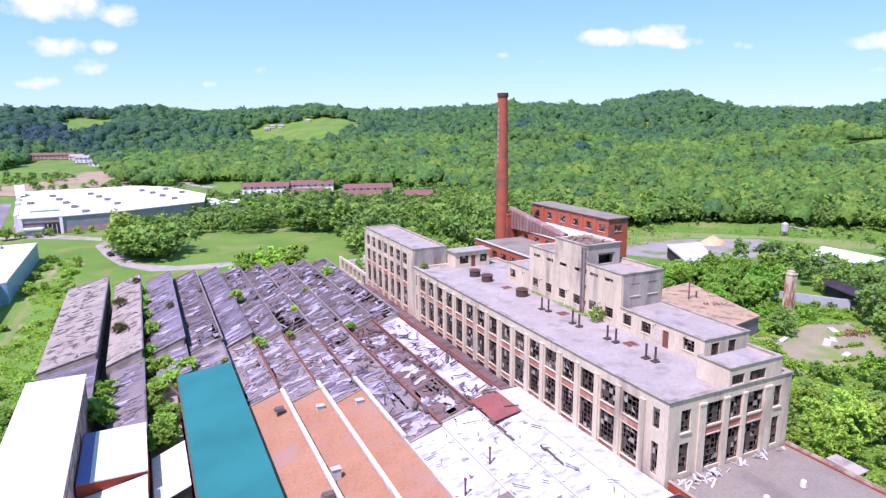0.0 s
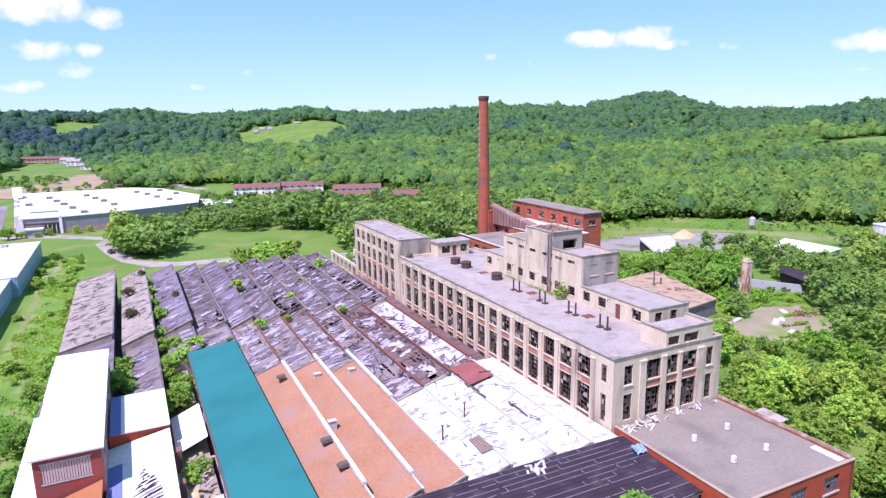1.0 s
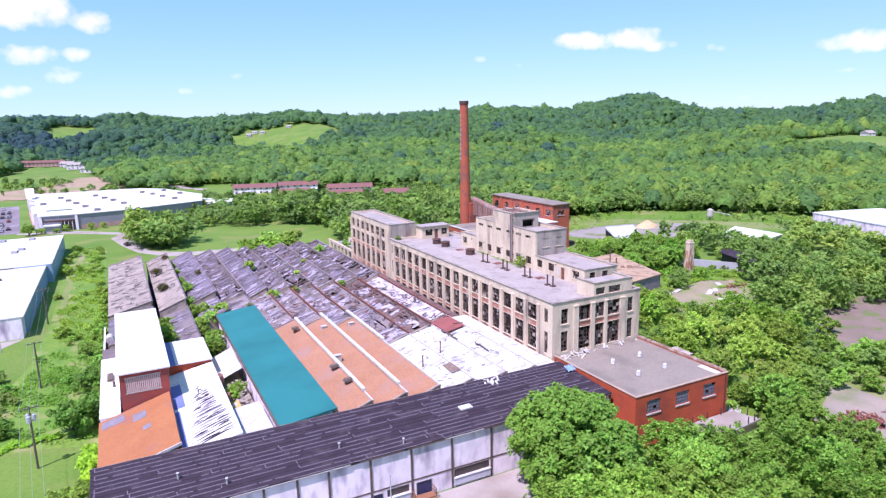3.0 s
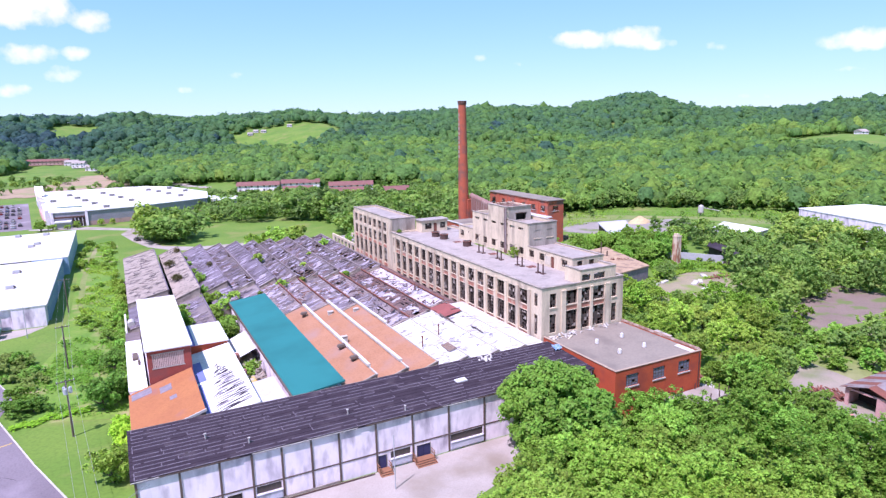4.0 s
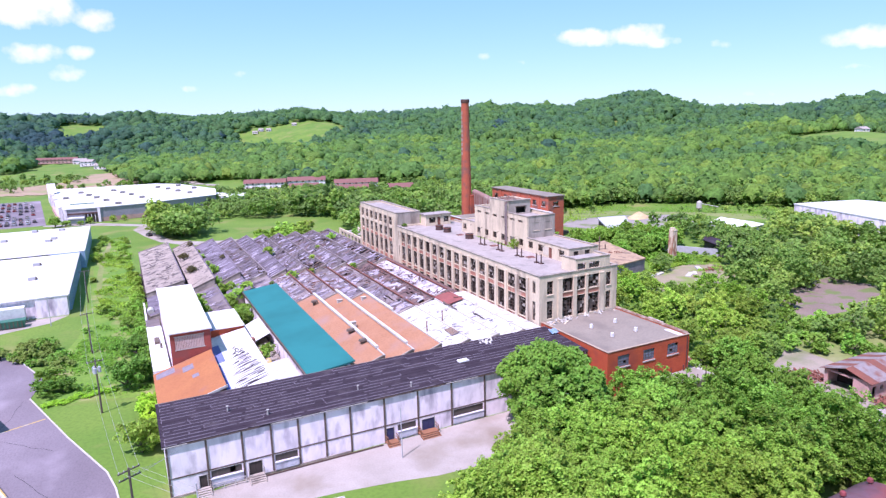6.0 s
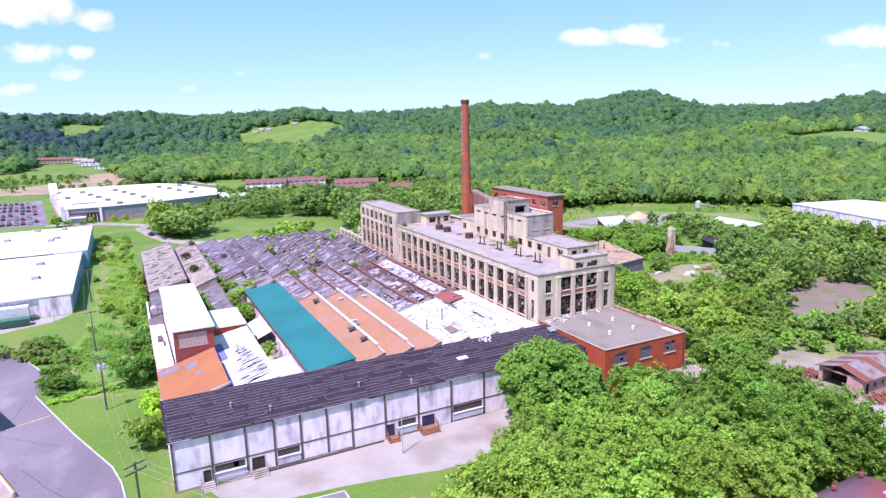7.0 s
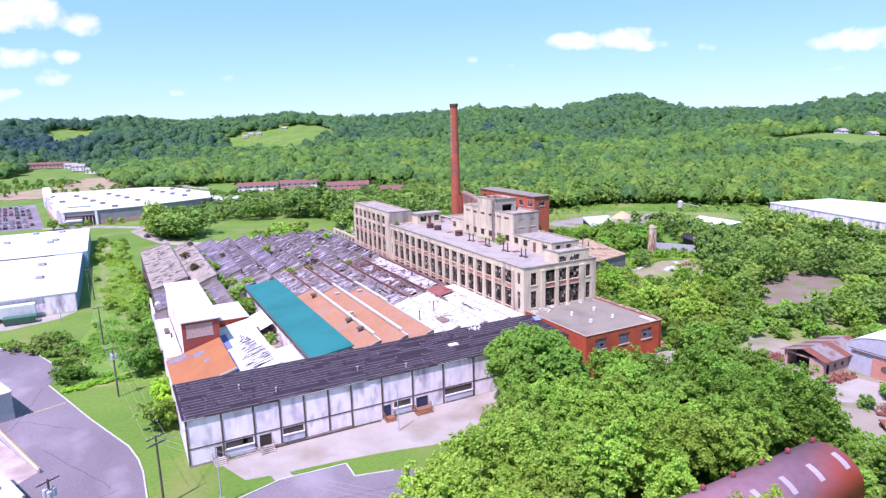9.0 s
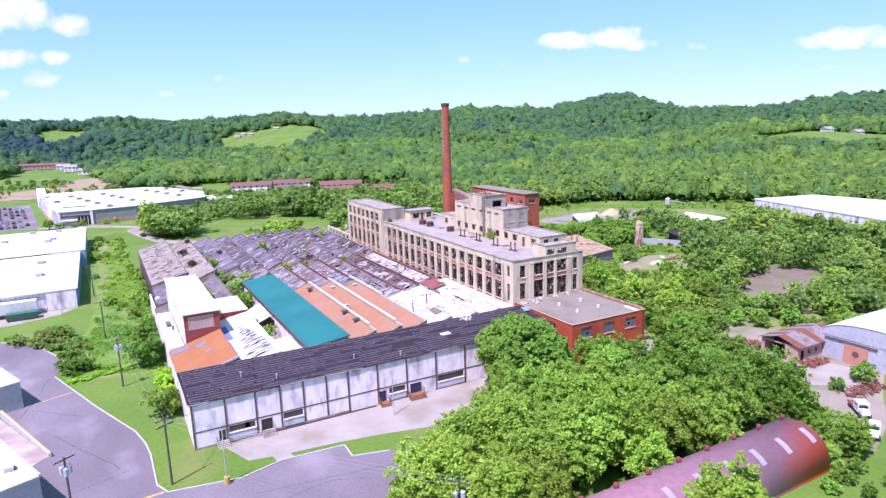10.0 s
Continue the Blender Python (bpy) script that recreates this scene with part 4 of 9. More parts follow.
def slab(mb, x0, x1, y0, y1, zl, zh, t=0.25):
    """A roof plane low at x0 and high at x1."""
    return mb.hexa([(x0, y0, zl - t), (x1, y0, zh - t), (x1, y1, zh - t), (x0, y1, zl - t)], [(x0, y0, zl), (x1, y0, zh), (x1, y1, zh), (x0, y1, zl)])


def sheet_mesh(seed, material, curl):
    """About one square metre of torn roofing felt round the origin: a ragged outline, notches, curled corners."""
    r = random.Random(seed * 13 + len(material.name))
    n = 5
    ph = [r.uniform(0, 6.28) for _ in range(6)]
    notch = [(r.randrange(4), r.randint(1, n - 1), r.uniform(0.15, 0.42)) for _ in range(3)]

    def rim(side, k):
        d = 0.05 + 0.05 * math.sin(k * 1.7 + ph[side]) + 0.04 * math.sin(k * 3.1 + ph[5 - side]) + r.uniform(0, 0.07)
        return d + sum(dep * (1 - 0.5 * abs(k - at)) for sd, at, dep in notch if sd == side and abs(k - at) < 2)

    sides = [[rim(sd, k) for k in range(n + 1)] for sd in range(4)]
    g = []
    for i in range(n + 1):
        row = []
        for j in range(n + 1):
            u, v = i / n, j / n
            x = -0.5 + sides[0][j] * (1 - u) + (1 - sides[1][j] * u) * u * 1.0 - (sides[0][j] * (1 - u)) * u
            y = -0.5 + sides[2][i] * (1 - v) + (1 - sides[3][i] * v) * v * 1.0 - (sides[2][i] * (1 - v)) * v
            lift = (abs(u - 0.5) * abs(v - 0.5) * 4) ** 2
            row.append((x, y, r.uniform(-curl, curl) + lift * 0.035 * math.sin(ph[0] + 3 * u + 2 * v)))
        g.append(row)
    mb = MB()
    mb.v += [p for row in g for p in row]
    for i in range(n):
        for j in range(n):
            a = i * (n + 1) + j
            mb.f.append((a, a + n + 1, a + n + 2, a + 1))
    edge = [(0, j) for j in range(n, 0, -1)] + [(i, 0) for i in range(n)] + [(n, j) for j in range(n)] + [(i, n) for i in range(n, 0, -1)]
    k = len(mb.v)
    mb.v += [(g[i][j][0], g[i][j][1], g[i][j][2] - 0.03) for i, j in edge]
    for q in range(len(edge)):
        p = (q + 1) % len(edge)
        (i, j), (i2, j2) = edge[q], edge[p]
        mb.f.append((i * (n + 1) + j, k + q, k + p, i2 * (n + 1) + j2))
    return mb.mesh("roof_sheet", material)


M_DUCT = mat("cream_duct_paint", (0.60, 0.565, 0.53), (0.52, 0.485, 0.45), scale=0.6, fine=4, stain=(0.40, 0.33, 0.29), stain_scale=0.7, stain_lo=0.58, stain_hi=0.7)
M_RUSTFELT = mat("rust_stained_felt", (0.175, 0.105, 0.10), (0.125, 0.075, 0.072), scale=0.5, fine=3, bump=0.6, stain=(0.08, 0.052, 0.052), stain_scale=0.5, stain_lo=0.52, stain_hi=0.62, stretch=(0.4, 1.6, 1), random=0.15)
M_PALEFELT = mat("pale_silver_felt", (0.51, 0.465, 0.51), (0.40, 0.36, 0.40), scale=0.4, fine=2.5, bump=0.3, stain=(0.22, 0.19, 0.20), stain_scale=0.5, stain_lo=0.54, stain_hi=0.66, stretch=(0.5, 1.3, 1), random=0.1)
SHEETS = {m.name: [sheet_mesh(s, m, 0.012) for s in range(7)] for m in (M_FELT, M_FELT_PALE, M_FELT_BURNT, M_SILVER, M_WHITE_ROOF, M_BROWNFELT, M_RUSTFELT, M_PALEFELT)}


def shed(x0, x1, y0, y1, zl, zh, material, label, felt=None, holes=None, seed=0, gap=0.0, beam=None, beam_y=None):
    """A saw-tooth bay, low at x0 and high at x1, its clerestory facing +x. felt: (material, share of the roof, length down the slope,
    width) of the torn sheets lying on it; holes: how much of its bare board deck has gone, or None for a whole roof."""
    T = thing("saw_tooth_shed", ((x0 + x1) / 2, (y0 + y1) / 2, 0), label, "shed roof", "saw-tooth sheds")
    xa, r = x0 + 0.12 + gap, random.Random(seed * 7 + int(-x0 * 10))
    slope, W = math.atan2(zh - zl, x1 - xa), math.hypot(x1 - xa, zh - zl)

    def gone(x, y):
        f = noise.noise(Vector((x * 0.16, y * 0.13, seed * 0.37))) + 0.5 * noise.noise(Vector((x * 0.5, y * 0.4, seed * 1.3)))
        return f > 0.62 - 2.2 * holes

    if holes is not None:
        for k in range(int((y1 - y0) / 2.4)):
            yb = y0 + 2.4 * (k + 0.5)
            part("rafter", slab(MB(), xa, x1 - 0.25, yb - 0.08, yb + 0.08, zl - 0.3, zh - 0.3, 0.22), M_WOOD, T)
        mb = MB()
        n = int((x1 - xa) / 0.3)
        for i in range(n):
            xb, xc = xa + (x1 - xa) * i / n, xa + (x1 - xa) * (i + 0.9) / n
            y = y0
            while y < y1 - 0.3:
                d = min(r.uniform(1.8, 4.6), y1 - y)
                if not gone(xb, y + d / 2) and r.random() > 0.02:
                    dz = -0.14 + r.uniform(-0.035, 0.035)
                    za, zc = zl + (zh - zl) * (xb - xa) / (x1 - xa) + dz, zl + (zh - zl) * (xc - xa) / (x1 - xa) + dz
                    mb.hexa([(xb, y, za - 0.05), (xc, y, zc - 0.05), (xc, y + d - 0.05, zc - 0.05), (xb, y + d - 0.05, za - 0.05)], [(xb, y, za), (xc, y, zc), (xc, y + d - 0.05, zc), (xb, y + d - 0.05, za)])
                y += d
        tagged(part("decking", mb, material, T, "bare weathered roof boards"), kind="stuff")
    else:
        part("roof_plane", slab(MB(), xa, x1, y0, y1, zl - 0.1, zh - 0.1, 0.2), material, T)
    for m, share, lx, wy in felt or ():
        todo = share * W * (y1 - y0)
        while todo > 0:
            l, w = min(W - 0.1, r.uniform(*lx)), r.uniform(*wy)
            todo -= l * w * 0.75
            u = r.uniform(l / 2, W - l / 2) / W
            y = r.uniform(y0 + w / 2, max(y0 + w / 2 + 0.01, y1 - w / 2))
            if holes and gone(xa + (x1 - xa) * u, y) and r.random() < 0.6:
                continue
            ob = place("roof_sheet", r.choice(SHEETS[m.name]), T, (xa + (x1 - xa) * u, y, zl + (zh - zl) * u + r.uniform(-0.07, -0.02)), 0, (l, w, r.choice((-1, 1)) * r.uniform(0.5, 1.2)))
            ob.rotation_euler = (r.uniform(-0.012, 0.012), -slope + r.uniform(-0.004, 0.004), r.uniform(-0.12, 0.12))
    # near-black sheet paints the unlit shed behind the clerestory glass
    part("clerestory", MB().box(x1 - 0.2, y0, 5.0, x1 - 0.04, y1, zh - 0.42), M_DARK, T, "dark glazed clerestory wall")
    for k in range(int((y1 - y0) / 3)):
        part("mullion", MB().box(x1 - 0.04, y0 + 3 * k + 0.2, 5.0, x1 + 0.02, y0 + 3 * k + 0.32, zh - 0.3), M_WOOD, T)
    part("eaves_board", MB().box(x1 - 0.18, y0, zh - 0.4, x1 + 0.06, y1, zh + 0.03), M_BROWNFELT if holes is not None else M_KERB if material in (M_WHITE_ROOF, M_ORANGE) else M_FELT, T)
    for nm, ya, yb in (("gable", y0, y0 + 0.2), ("end_wall", y1 - 0.2, y1)):
        part(nm, MB().hexa([(xa, ya, 0), (x1 - 0.25, ya, 0), (x1 - 0.25, yb, 0), (xa, yb, 0)], [(xa, ya, zl + 0.08), (x1 - 0.25, ya, zh + 0.08), (x1 - 0.25, yb, zh + 0.08), (xa, yb, zl + 0.08)]), M_COPING, T)
    if beam:
        b0, b1 = beam_y or (y0, y1)
        if beam == "pipe":
            part("ridge_duct", MB().box(x1 - 0.32, b0, zh + 0.04, x1 + 0.18, b1, zh + 0.42), M_DUCT, T, "white painted ridge duct")
        else:
            part("ridge_beam", MB().box(x1 - 0.30, b0, zh + 0.05, x1 - 0.06, b1, zh + 0.34).box(x1 + 0.07, b0, zh - 0.5, x1 + 0.27, b1, zh - 0.3), M_RUST, T, "rusty exposed steel ridge beam")
    return T


# near-black floor so roof holes look unlit: shade put into its colour
structure("shed_floor", MB().box(-67, -2.3, -0.2, -0.3, 125, 0.08), M_DARK, "floor under the sheds, coloured near-black for their unlit inside", "floor")
SCRAPS = (M_FELT_BURNT, 0.06, (0.6, 2.6), (0.25, 1.1))
for i in range(10):
    if i < 2:
        shed(xs[i], xs[i + 1], FAR0 if i else 67.5, FAR1 - 0.3 * i, 7.3, 9.5, M_FELT_PALE, "pale weathered felt roof of an abandoned saw-tooth shed", [(M_FELT_PALE, 0.3, (2.0, 5.0), (1.0, 3.0)), SCRAPS if i == 0 else (M_FELT_BURNT, 0.02, (0.5, 1.2), (0.2, 0.5))], None, i + 1, gap=0.0 if i == 0 else 1.0)
    elif i in (2, 4):
        shed(xs[i], xs[i + 1], FAR0 + (i == 2) * 3, FAR1 - 0.3 * i, 7.3, 9.5, M_FELT, "grey weathered felt roof of an abandoned saw-tooth shed", [(M_FELT, 0.3, (2.0, 5.5), (0.8, 2.0)), (M_SILVER, 0.3, (1.5, 5.0), (0.4, 1.3)), (M_FELT_BURNT, 0.04, (0.5, 1.6), (0.3, 0.9))], None, i + 1, gap=1.0 if i == 2 else 0.0)
    else:
        ruin = 0.06 if i < 6 else 0.13
        shed(xs[i], xs[i + 1], FAR0, FAR1 - 0.3 * i, 7.2, 9.3, M_FELT_BURNT, "ruined grey felt roof of a collapsing saw-tooth shed", [(M_FELT, 0.42 if i < 6 else 0.3, (1.5, 4.5), (0.8, 3.4)), (M_RUSTFELT, 0.16, (1.0, 3.0), (0.8, 2.4)), (M_SILVER, 0.34 if i < 6 else 0.24, (1.0, 4.0), (0.5, 2.2)), SCRAPS], ruin, i + 1, gap=0.3)
# near row
shed(xs[0], xs[1], 49.8, 67.3, 6.4, 8.4, M_FELT, "grey weathered felt shed roof", [(M_FELT, 0.3, (2, 5), (1, 2.4)), (M_SILVER, 0.1, (1, 3), (0.4, 1))], None, 40)
shed(xs[1], xs[2], 38.7, FAR0 - 0.05, 6.2, 7.9, M_BROWNFELT, "grey ruined felt shed roof with torn sheets", [(M_FELT, 0.3, (1.5, 4), (0.8, 3)), (M_SILVER, 0.22, (1, 3), (0.5, 2)), SCRAPS], None, 41, gap=1.6)
shed(xs[2], xs[3], 55.6, FAR0 + 2.9, 6.6, 8.2, M_FELT, "grey ruined felt shed roof", [(M_SILVER, 0.5, (1, 4), (0.6, 2)), SCRAPS], None, 42, gap=1.5)
TAN1 = {4: 40.9, 5: 39.3, 6: 36.2}
for i in (4, 5, 6):
    x0 = -37.6 if i == 4 else xs[i] + 0.1
    shed(x0, xs[i + 1], -2.4, TAN1[i], 7.0, 8.7, M_ORANGE, "tan coated saw-tooth shed roof with a white ridge duct", beam="pipe", beam_y=(1.0, 40.5) if i == 4 else (0.6, 41.0) if i == 5 else (20.0, 40.0))
shed(xs[3], xs[4], 55.6, FAR0 - 0.05, 6.9, 8.5, M_BROWNFELT, "worn grey felt shed roof", [(M_FELT, 0.5, (1.5, 4), (0.6, 2)), (M_SILVER, 0.12, (1, 2.5), (0.4, 1))], None, 43)
for i in (4, 5, 6, 7, 8, 9):
    y0 = {4: 41.0, 5: 39.4, 6: 36.3, 7: 21.5, 8: 24.5, 9: 29}[i]
    felt = {8: [(M_SILVER, 0.36, (1.5, 5.0), (1.5, 6)), (M_RUSTFELT, 0.15, (1, 3), (1, 2.5)), (M_PALEFELT, 0.16, (1.5, 4), (1, 4))], 9: [(M_PALEFELT, 0.35, (3, 5.2), (6, 12)), (M_SILVER, 0.12, (1.5, 4), (1, 3))],
            7: [(M_SILVER, 0.55, (1.5, 5.0), (1, 5)), (M_FELT, 0.2, (1, 3), (1, 3)), (M_RUSTFELT, 0.1, (1, 3), (0.6, 2))]}.get(i, [(M_FELT, 0.25, (1.5, 4), (0.6, 2)), (M_SILVER, 0.5, (1.0, 4.5), (0.6, 3.4)), (M_BROWNFELT, 0.12, (1, 4), (0.8, 2.5)), (M_PALEFELT, 0.05, (0.8, 2), (0.4, 1.4))])
    shed(-37.6 if i == 4 else xs[i], xs[i + 1], y0, FAR0 - 0.05, 6.8, 8.5, M_PALEFELT if i == 9 else M_BROWNFELT if i < 8 else M_RUSTFELT, "burnt saw-tooth shed roof with rusty ridge beams", felt + ([] if i == 9 else [SCRAPS]), None if i == 9 else 0.01 if i > 6 else 0.03, i + 50, beam="rust", beam_y=(41.5, 65) if i in (4, 5, 6) else None)
for i in (7, 8, 9):
    shed(xs[i], xs[i + 1], -2.4, {7: 21.45, 8: 24.45, 9: 28.95}[i], 6.9, 8.5 - 0.1 * (i - 7), M_WHITE_ROOF, "white coated saw-tooth shed roof littered with debris", [(M_WHITE_ROOF, 0.35, (1.5, 4.5), (1.0, 4.0)), (M_SILVER, 0.03, (0.4, 1.2), (0.3, 0.9))], None, i + 60)
T = thing("teal_roof_shed", (-41.7, 26, 0), "shed with a smooth bright teal roof", "shed roof")
part("roof_plane", slab(MB(), -45.7, -37.75, -2.2, 55.3, 7.8, 8.7), M_TEAL, T, "plain teal roof sheet")
part("wall", MB().box(-45.4, -2.0, 0, -38.0, 55.0, 7.4), M_WALLWHITE, T)
part("west_trim", MB().box(-45.9, -2.2, 7.3, -45.72, 55.3, 7.76), M_STEEL, T)
T = thing("lean_to_roof", (-2.4, 20, 0), "flat white roof along the mill wall", "roof")
part("roof_plane", MB().box(-4.72, -2.2, 7.2, -0.27, 29, 7.5), M_WHITE_ROOF, T, "bright white flat roof")
part("kerb_edge", MB().box(-4.9, 5, 7.5, -4.55, 29, 7.72), M_COPING, T)
part("roof_plane", MB().box(-4.72, 29.02, 6.6, -2.6, 99, 6.9), M_SILVER, T, "silver coated gutter roof")
part("roof_plane", MB().box(-2.55, 29.02, 6.3, -0.27, 99, 6.6), M_RUSTFELT, T, "dark littered gutter along the mill wall")
rs_ = random.Random(19)
for k in range(46):
    y = rs_.uniform(30, 98)
    m = rs_.choice((M_SILVER, M_PALEFELT, M_RUSTFELT, M_FELT_BURNT))
    x = rs_.uniform(-4.2, -2.9) if m in (M_SILVER, M_PALEFELT) else rs_.uniform(-2.2, -0.9)
    ob = place("roof_sheet", rs_.choice(SHEETS[m.name]), T, (x, y, 6.93 if x < -2.7 else 6.63), rs_.uniform(-0.2, 0.2), (rs_.uniform(0.8, 1.7), rs_.uniform(1.2, 3.6), 1))
part("edge_beam", MB().box(-2.72, 29.1, 6.92, -2.5, 98.5, 7.12), M_RUST, T, "rusty edge beam")
part("wall", MB().box(-4.6, -2.0, 0, -0.3, 98, 6.2), M_GREYWALL, T)
M_REDPATCH = mat("red_primer", (0.285, 0.085, 0.075), (0.22, 0.07, 0.062), scale=0.4, fine=3)
T = thing("red_roof_patch", (-7, 24, 8), "square red metal patch on the shed roofs", "roof patch")
part("sheet", slab(MB(), -9.2, -5.2, 20.6, 27.6, 7.75, 8.55, 0.1), M_REDPATCH, T)


def roof_z(x):
    for a, b in zip(xs, xs[1:]):
        if a <= x < b:
            return 6.95 + 1.6 * (x - a) / (b - a)
    return 7.5


def litter(name, x0, x1, y0, y1, n, seed, material, label, lmax=2.4, extra=0.0, wmax=0.22):
    """Loose boards and bars lying on the shed roofs."""
    r = random.Random(seed)
    mb = MB()
    for _ in range(n):
        x, y, l, t = r.uniform(x0, x1), r.uniform(y0, y1), r.uniform(0.3, lmax), r.uniform(0, 3.14)
        dx, dy, w = math.cos(t) * l / 2, math.sin(t) * l / 2, r.uniform(0.05, wmax)
        ex, ey = -math.sin(t) * w / 2, math.cos(t) * w / 2
        za, zb = roof_z(x - dx) + 0.1 + extra, roof_z(x + dx) + 0.1 + extra + r.uniform(0, 0.25)
        lo = [(x - dx - ex, y - dy - ey, za), (x + dx - ex, y + dy - ey, zb), (x + dx + ex, y + dy + ey, zb), (x - dx + ex, y - dy + ey, za)]
        mb.hexa(lo, [(p[0], p[1], p[2] + r.uniform(0.04, 0.12)) for p in lo])
    return tagged(new(name, mb.mesh(name, material)), label, "debris", kind="stuff")


litter("roof_debris", -22, -5, 22, 65, 90, 1, M_DARK, "charred boards on the burnt shed roofs")
litter("roof_debris", -37, -5, 40, 66, 55, 12, M_RUST, "rusty bars and straps on the burnt shed roofs", 3.2, 0.25, 0.2)
litter("roof_debris", -20, -5, 24, 64, 90, 13, M_RUSTFELT, "rust-stained scraps on the burnt shed roofs", 2.2, 0.12, 0.7)
litter("roof_debris", -37, -5, 42, 65, 70, 2, M_WOOD, "broken timber on the burnt shed roofs")
litter("roof_debris", -30, -5, 66, 122, 130, 3, M_FELT_BURNT, "torn felt and timber on the far shed roofs", 2.4, 0.55, 0.3)
litter("roof_debris", -32, -5, 66, 122, 60, 4, M_SILVER, "pale torn sheets on the far shed roofs", 2.2, 0.55, 0.6)
litter("roof_debris", -64, -45, 67, 122, 60, 5, M_FELT_BURNT, "dark torn felt scraps on the pale shed roofs", 1.6, 0.6, 0.4)
litter("roof_debris", -21.5, -5, -1, 24, 60, 6, M_COPING, "grey debris scattered over the white roofs", 0.9, 0.0, 0.1)
litter("roof_debris", -21.5, -5, -1, 24, 16, 7, M_SEAM, "dark scraps over the white roofs", 2.6, 0.0, 0.2)
T = thing("torn_roof_patch", (-16.4, 3.6, 7.9), "square of bare brown boards on the white roofs", "roof patch")
part("deck", MB().hexa([(-17.9, 1.8, 8.1), (-16.4, 1.6, 8.5), (-16.4, 5.2, 8.5), (-17.7, 5.4, 8.1)], [(-17.9, 1.8, 8.16), (-16.4, 1.6, 8.56), (-16.4, 5.2, 8.56), (-17.7, 5.4, 8.16)]), M_BROWNFELT, T)
for k in range(5):
    part("board", MB().hexa([(-17.8 + 0.28 * k, 1.9, 8.2 + 0.075 * k), (-17.65 + 0.28 * k, 1.9, 8.24 + 0.075 * k), (-17.6 + 0.28 * k, 5.0, 8.24 + 0.075 * k), (-17.75 + 0.28 * k, 5.1, 8.2 + 0.075 * k)], [(-17.8 + 0.28 * k, 1.9, 8.25 + 0.075 * k), (-17.65 + 0.28 * k, 1.9, 8.29 + 0.075 * k), (-17.6 + 0.28 * k, 5.0, 8.29 + 0.075 * k), (-17.75 + 0.28 * k, 5.1, 8.25 + 0.075 * k)]), M_WOOD, T)
rg = random.Random(8)
for x, ya, yb in ((-4.72, 1.6, 12.2), (-4.72, 12.8, 15.4), (-4.72, 16.5, 19.2), (-7.4, 8.0, 12.6), (-10.35, 14.0, 20.6)):
    T = thing("torn_gutter", (x, ya, 7.5), "dark torn gutter strip between white roofs", "gutter", "torn gutters")
    mb, y, z = MB(), ya, 7.56 if x > -5 else roof_z(x - 0.05) + 0.03
    while y < yb:
        d = rg.uniform(0.8, 2.0)
        w, o = rg.uniform(0.06, 0.2), rg.uniform(-0.15, 0.15)
        mb.box(x + o - w, y, z, x + o + w, min(yb, y + d), z + rg.uniform(0.08, 0.2))
        y += d * rg.uniform(0.8, 1.2)
    part("strip", mb, M_STEEL, T)
for vx, vy in ((-33.6, 12.3), (-33.5, 5.9), (-34.2, 34.5)):
    T = thing("roof_cowl", (vx, vy, 7.5), "small dark metal cowl on the tan roof", "roof vent", "roof cowls")
    part("neck", MB().box(vx - 0.3, vy - 0.3, 7.6, vx + 0.3, vy + 0.3, 8.7), M_STEEL, T)
    part("hood", MB().hexa([(vx - 0.7, vy - 0.5, 8.7), (vx + 0.6, vy - 0.5, 8.7), (vx + 0.6, vy + 0.5, 8.7), (vx - 0.7, vy + 0.5, 8.7)], [(vx - 0.5, vy - 0.4, 9.05), (vx + 0.6, vy - 0.4, 9.1), (vx + 0.6, vy + 0.4, 9.1), (vx - 0.5, vy + 0.4, 9.05)]), M_STEEL, T)
for vx, vy in ((-31.4, 17.3), (-28.9, 33.6), (-23.6, 33.0)):
    T = thing("roof_box", (vx, vy, 7.4), "white duct box on the tan roof", "roof box", "roof boxes")
    part("box", MB().box(vx - 0.5, vy - 0.35, 7.3, vx + 0.5, vy + 0.35, 8.6), M_DUCT, T)
    part("lid", MB().box(vx - 0.58, vy - 0.43, 8.6, vx + 0.58, vy + 0.43, 8.68), M_KERB, T)
for vx, vy in ((-14.5, 12.5), (-20, 8.0)):
    T = thing("roof_pipe", (vx, vy, 7.4), "thin rusty vent pipe on the white roof", "pipe", "roof pipes")
    part("pipe", MB().cyl(vx, vy, 7.2, 9.3, 0.11, 0.11, 10), M_RUST, T)
    part("cap", MB().cyl(vx, vy, 9.3, 9.45, 0.2, 0.16, 10), M_RUST, T)
for x, y, s, z in ((-54.5, 100.8, 0.62, 8.0), (-54.2, 82.6, 0.6, 8.0), (-51.3, 116, 0.5, 9.0), (-45, 91.4, 0.4, 8.9)):
    tree("shrub", x, y, s, z, 1.0, "round brownish shrub growing from a shed roof", "shrub", "shrub", "roof shrubs")
rb = random.Random(77)
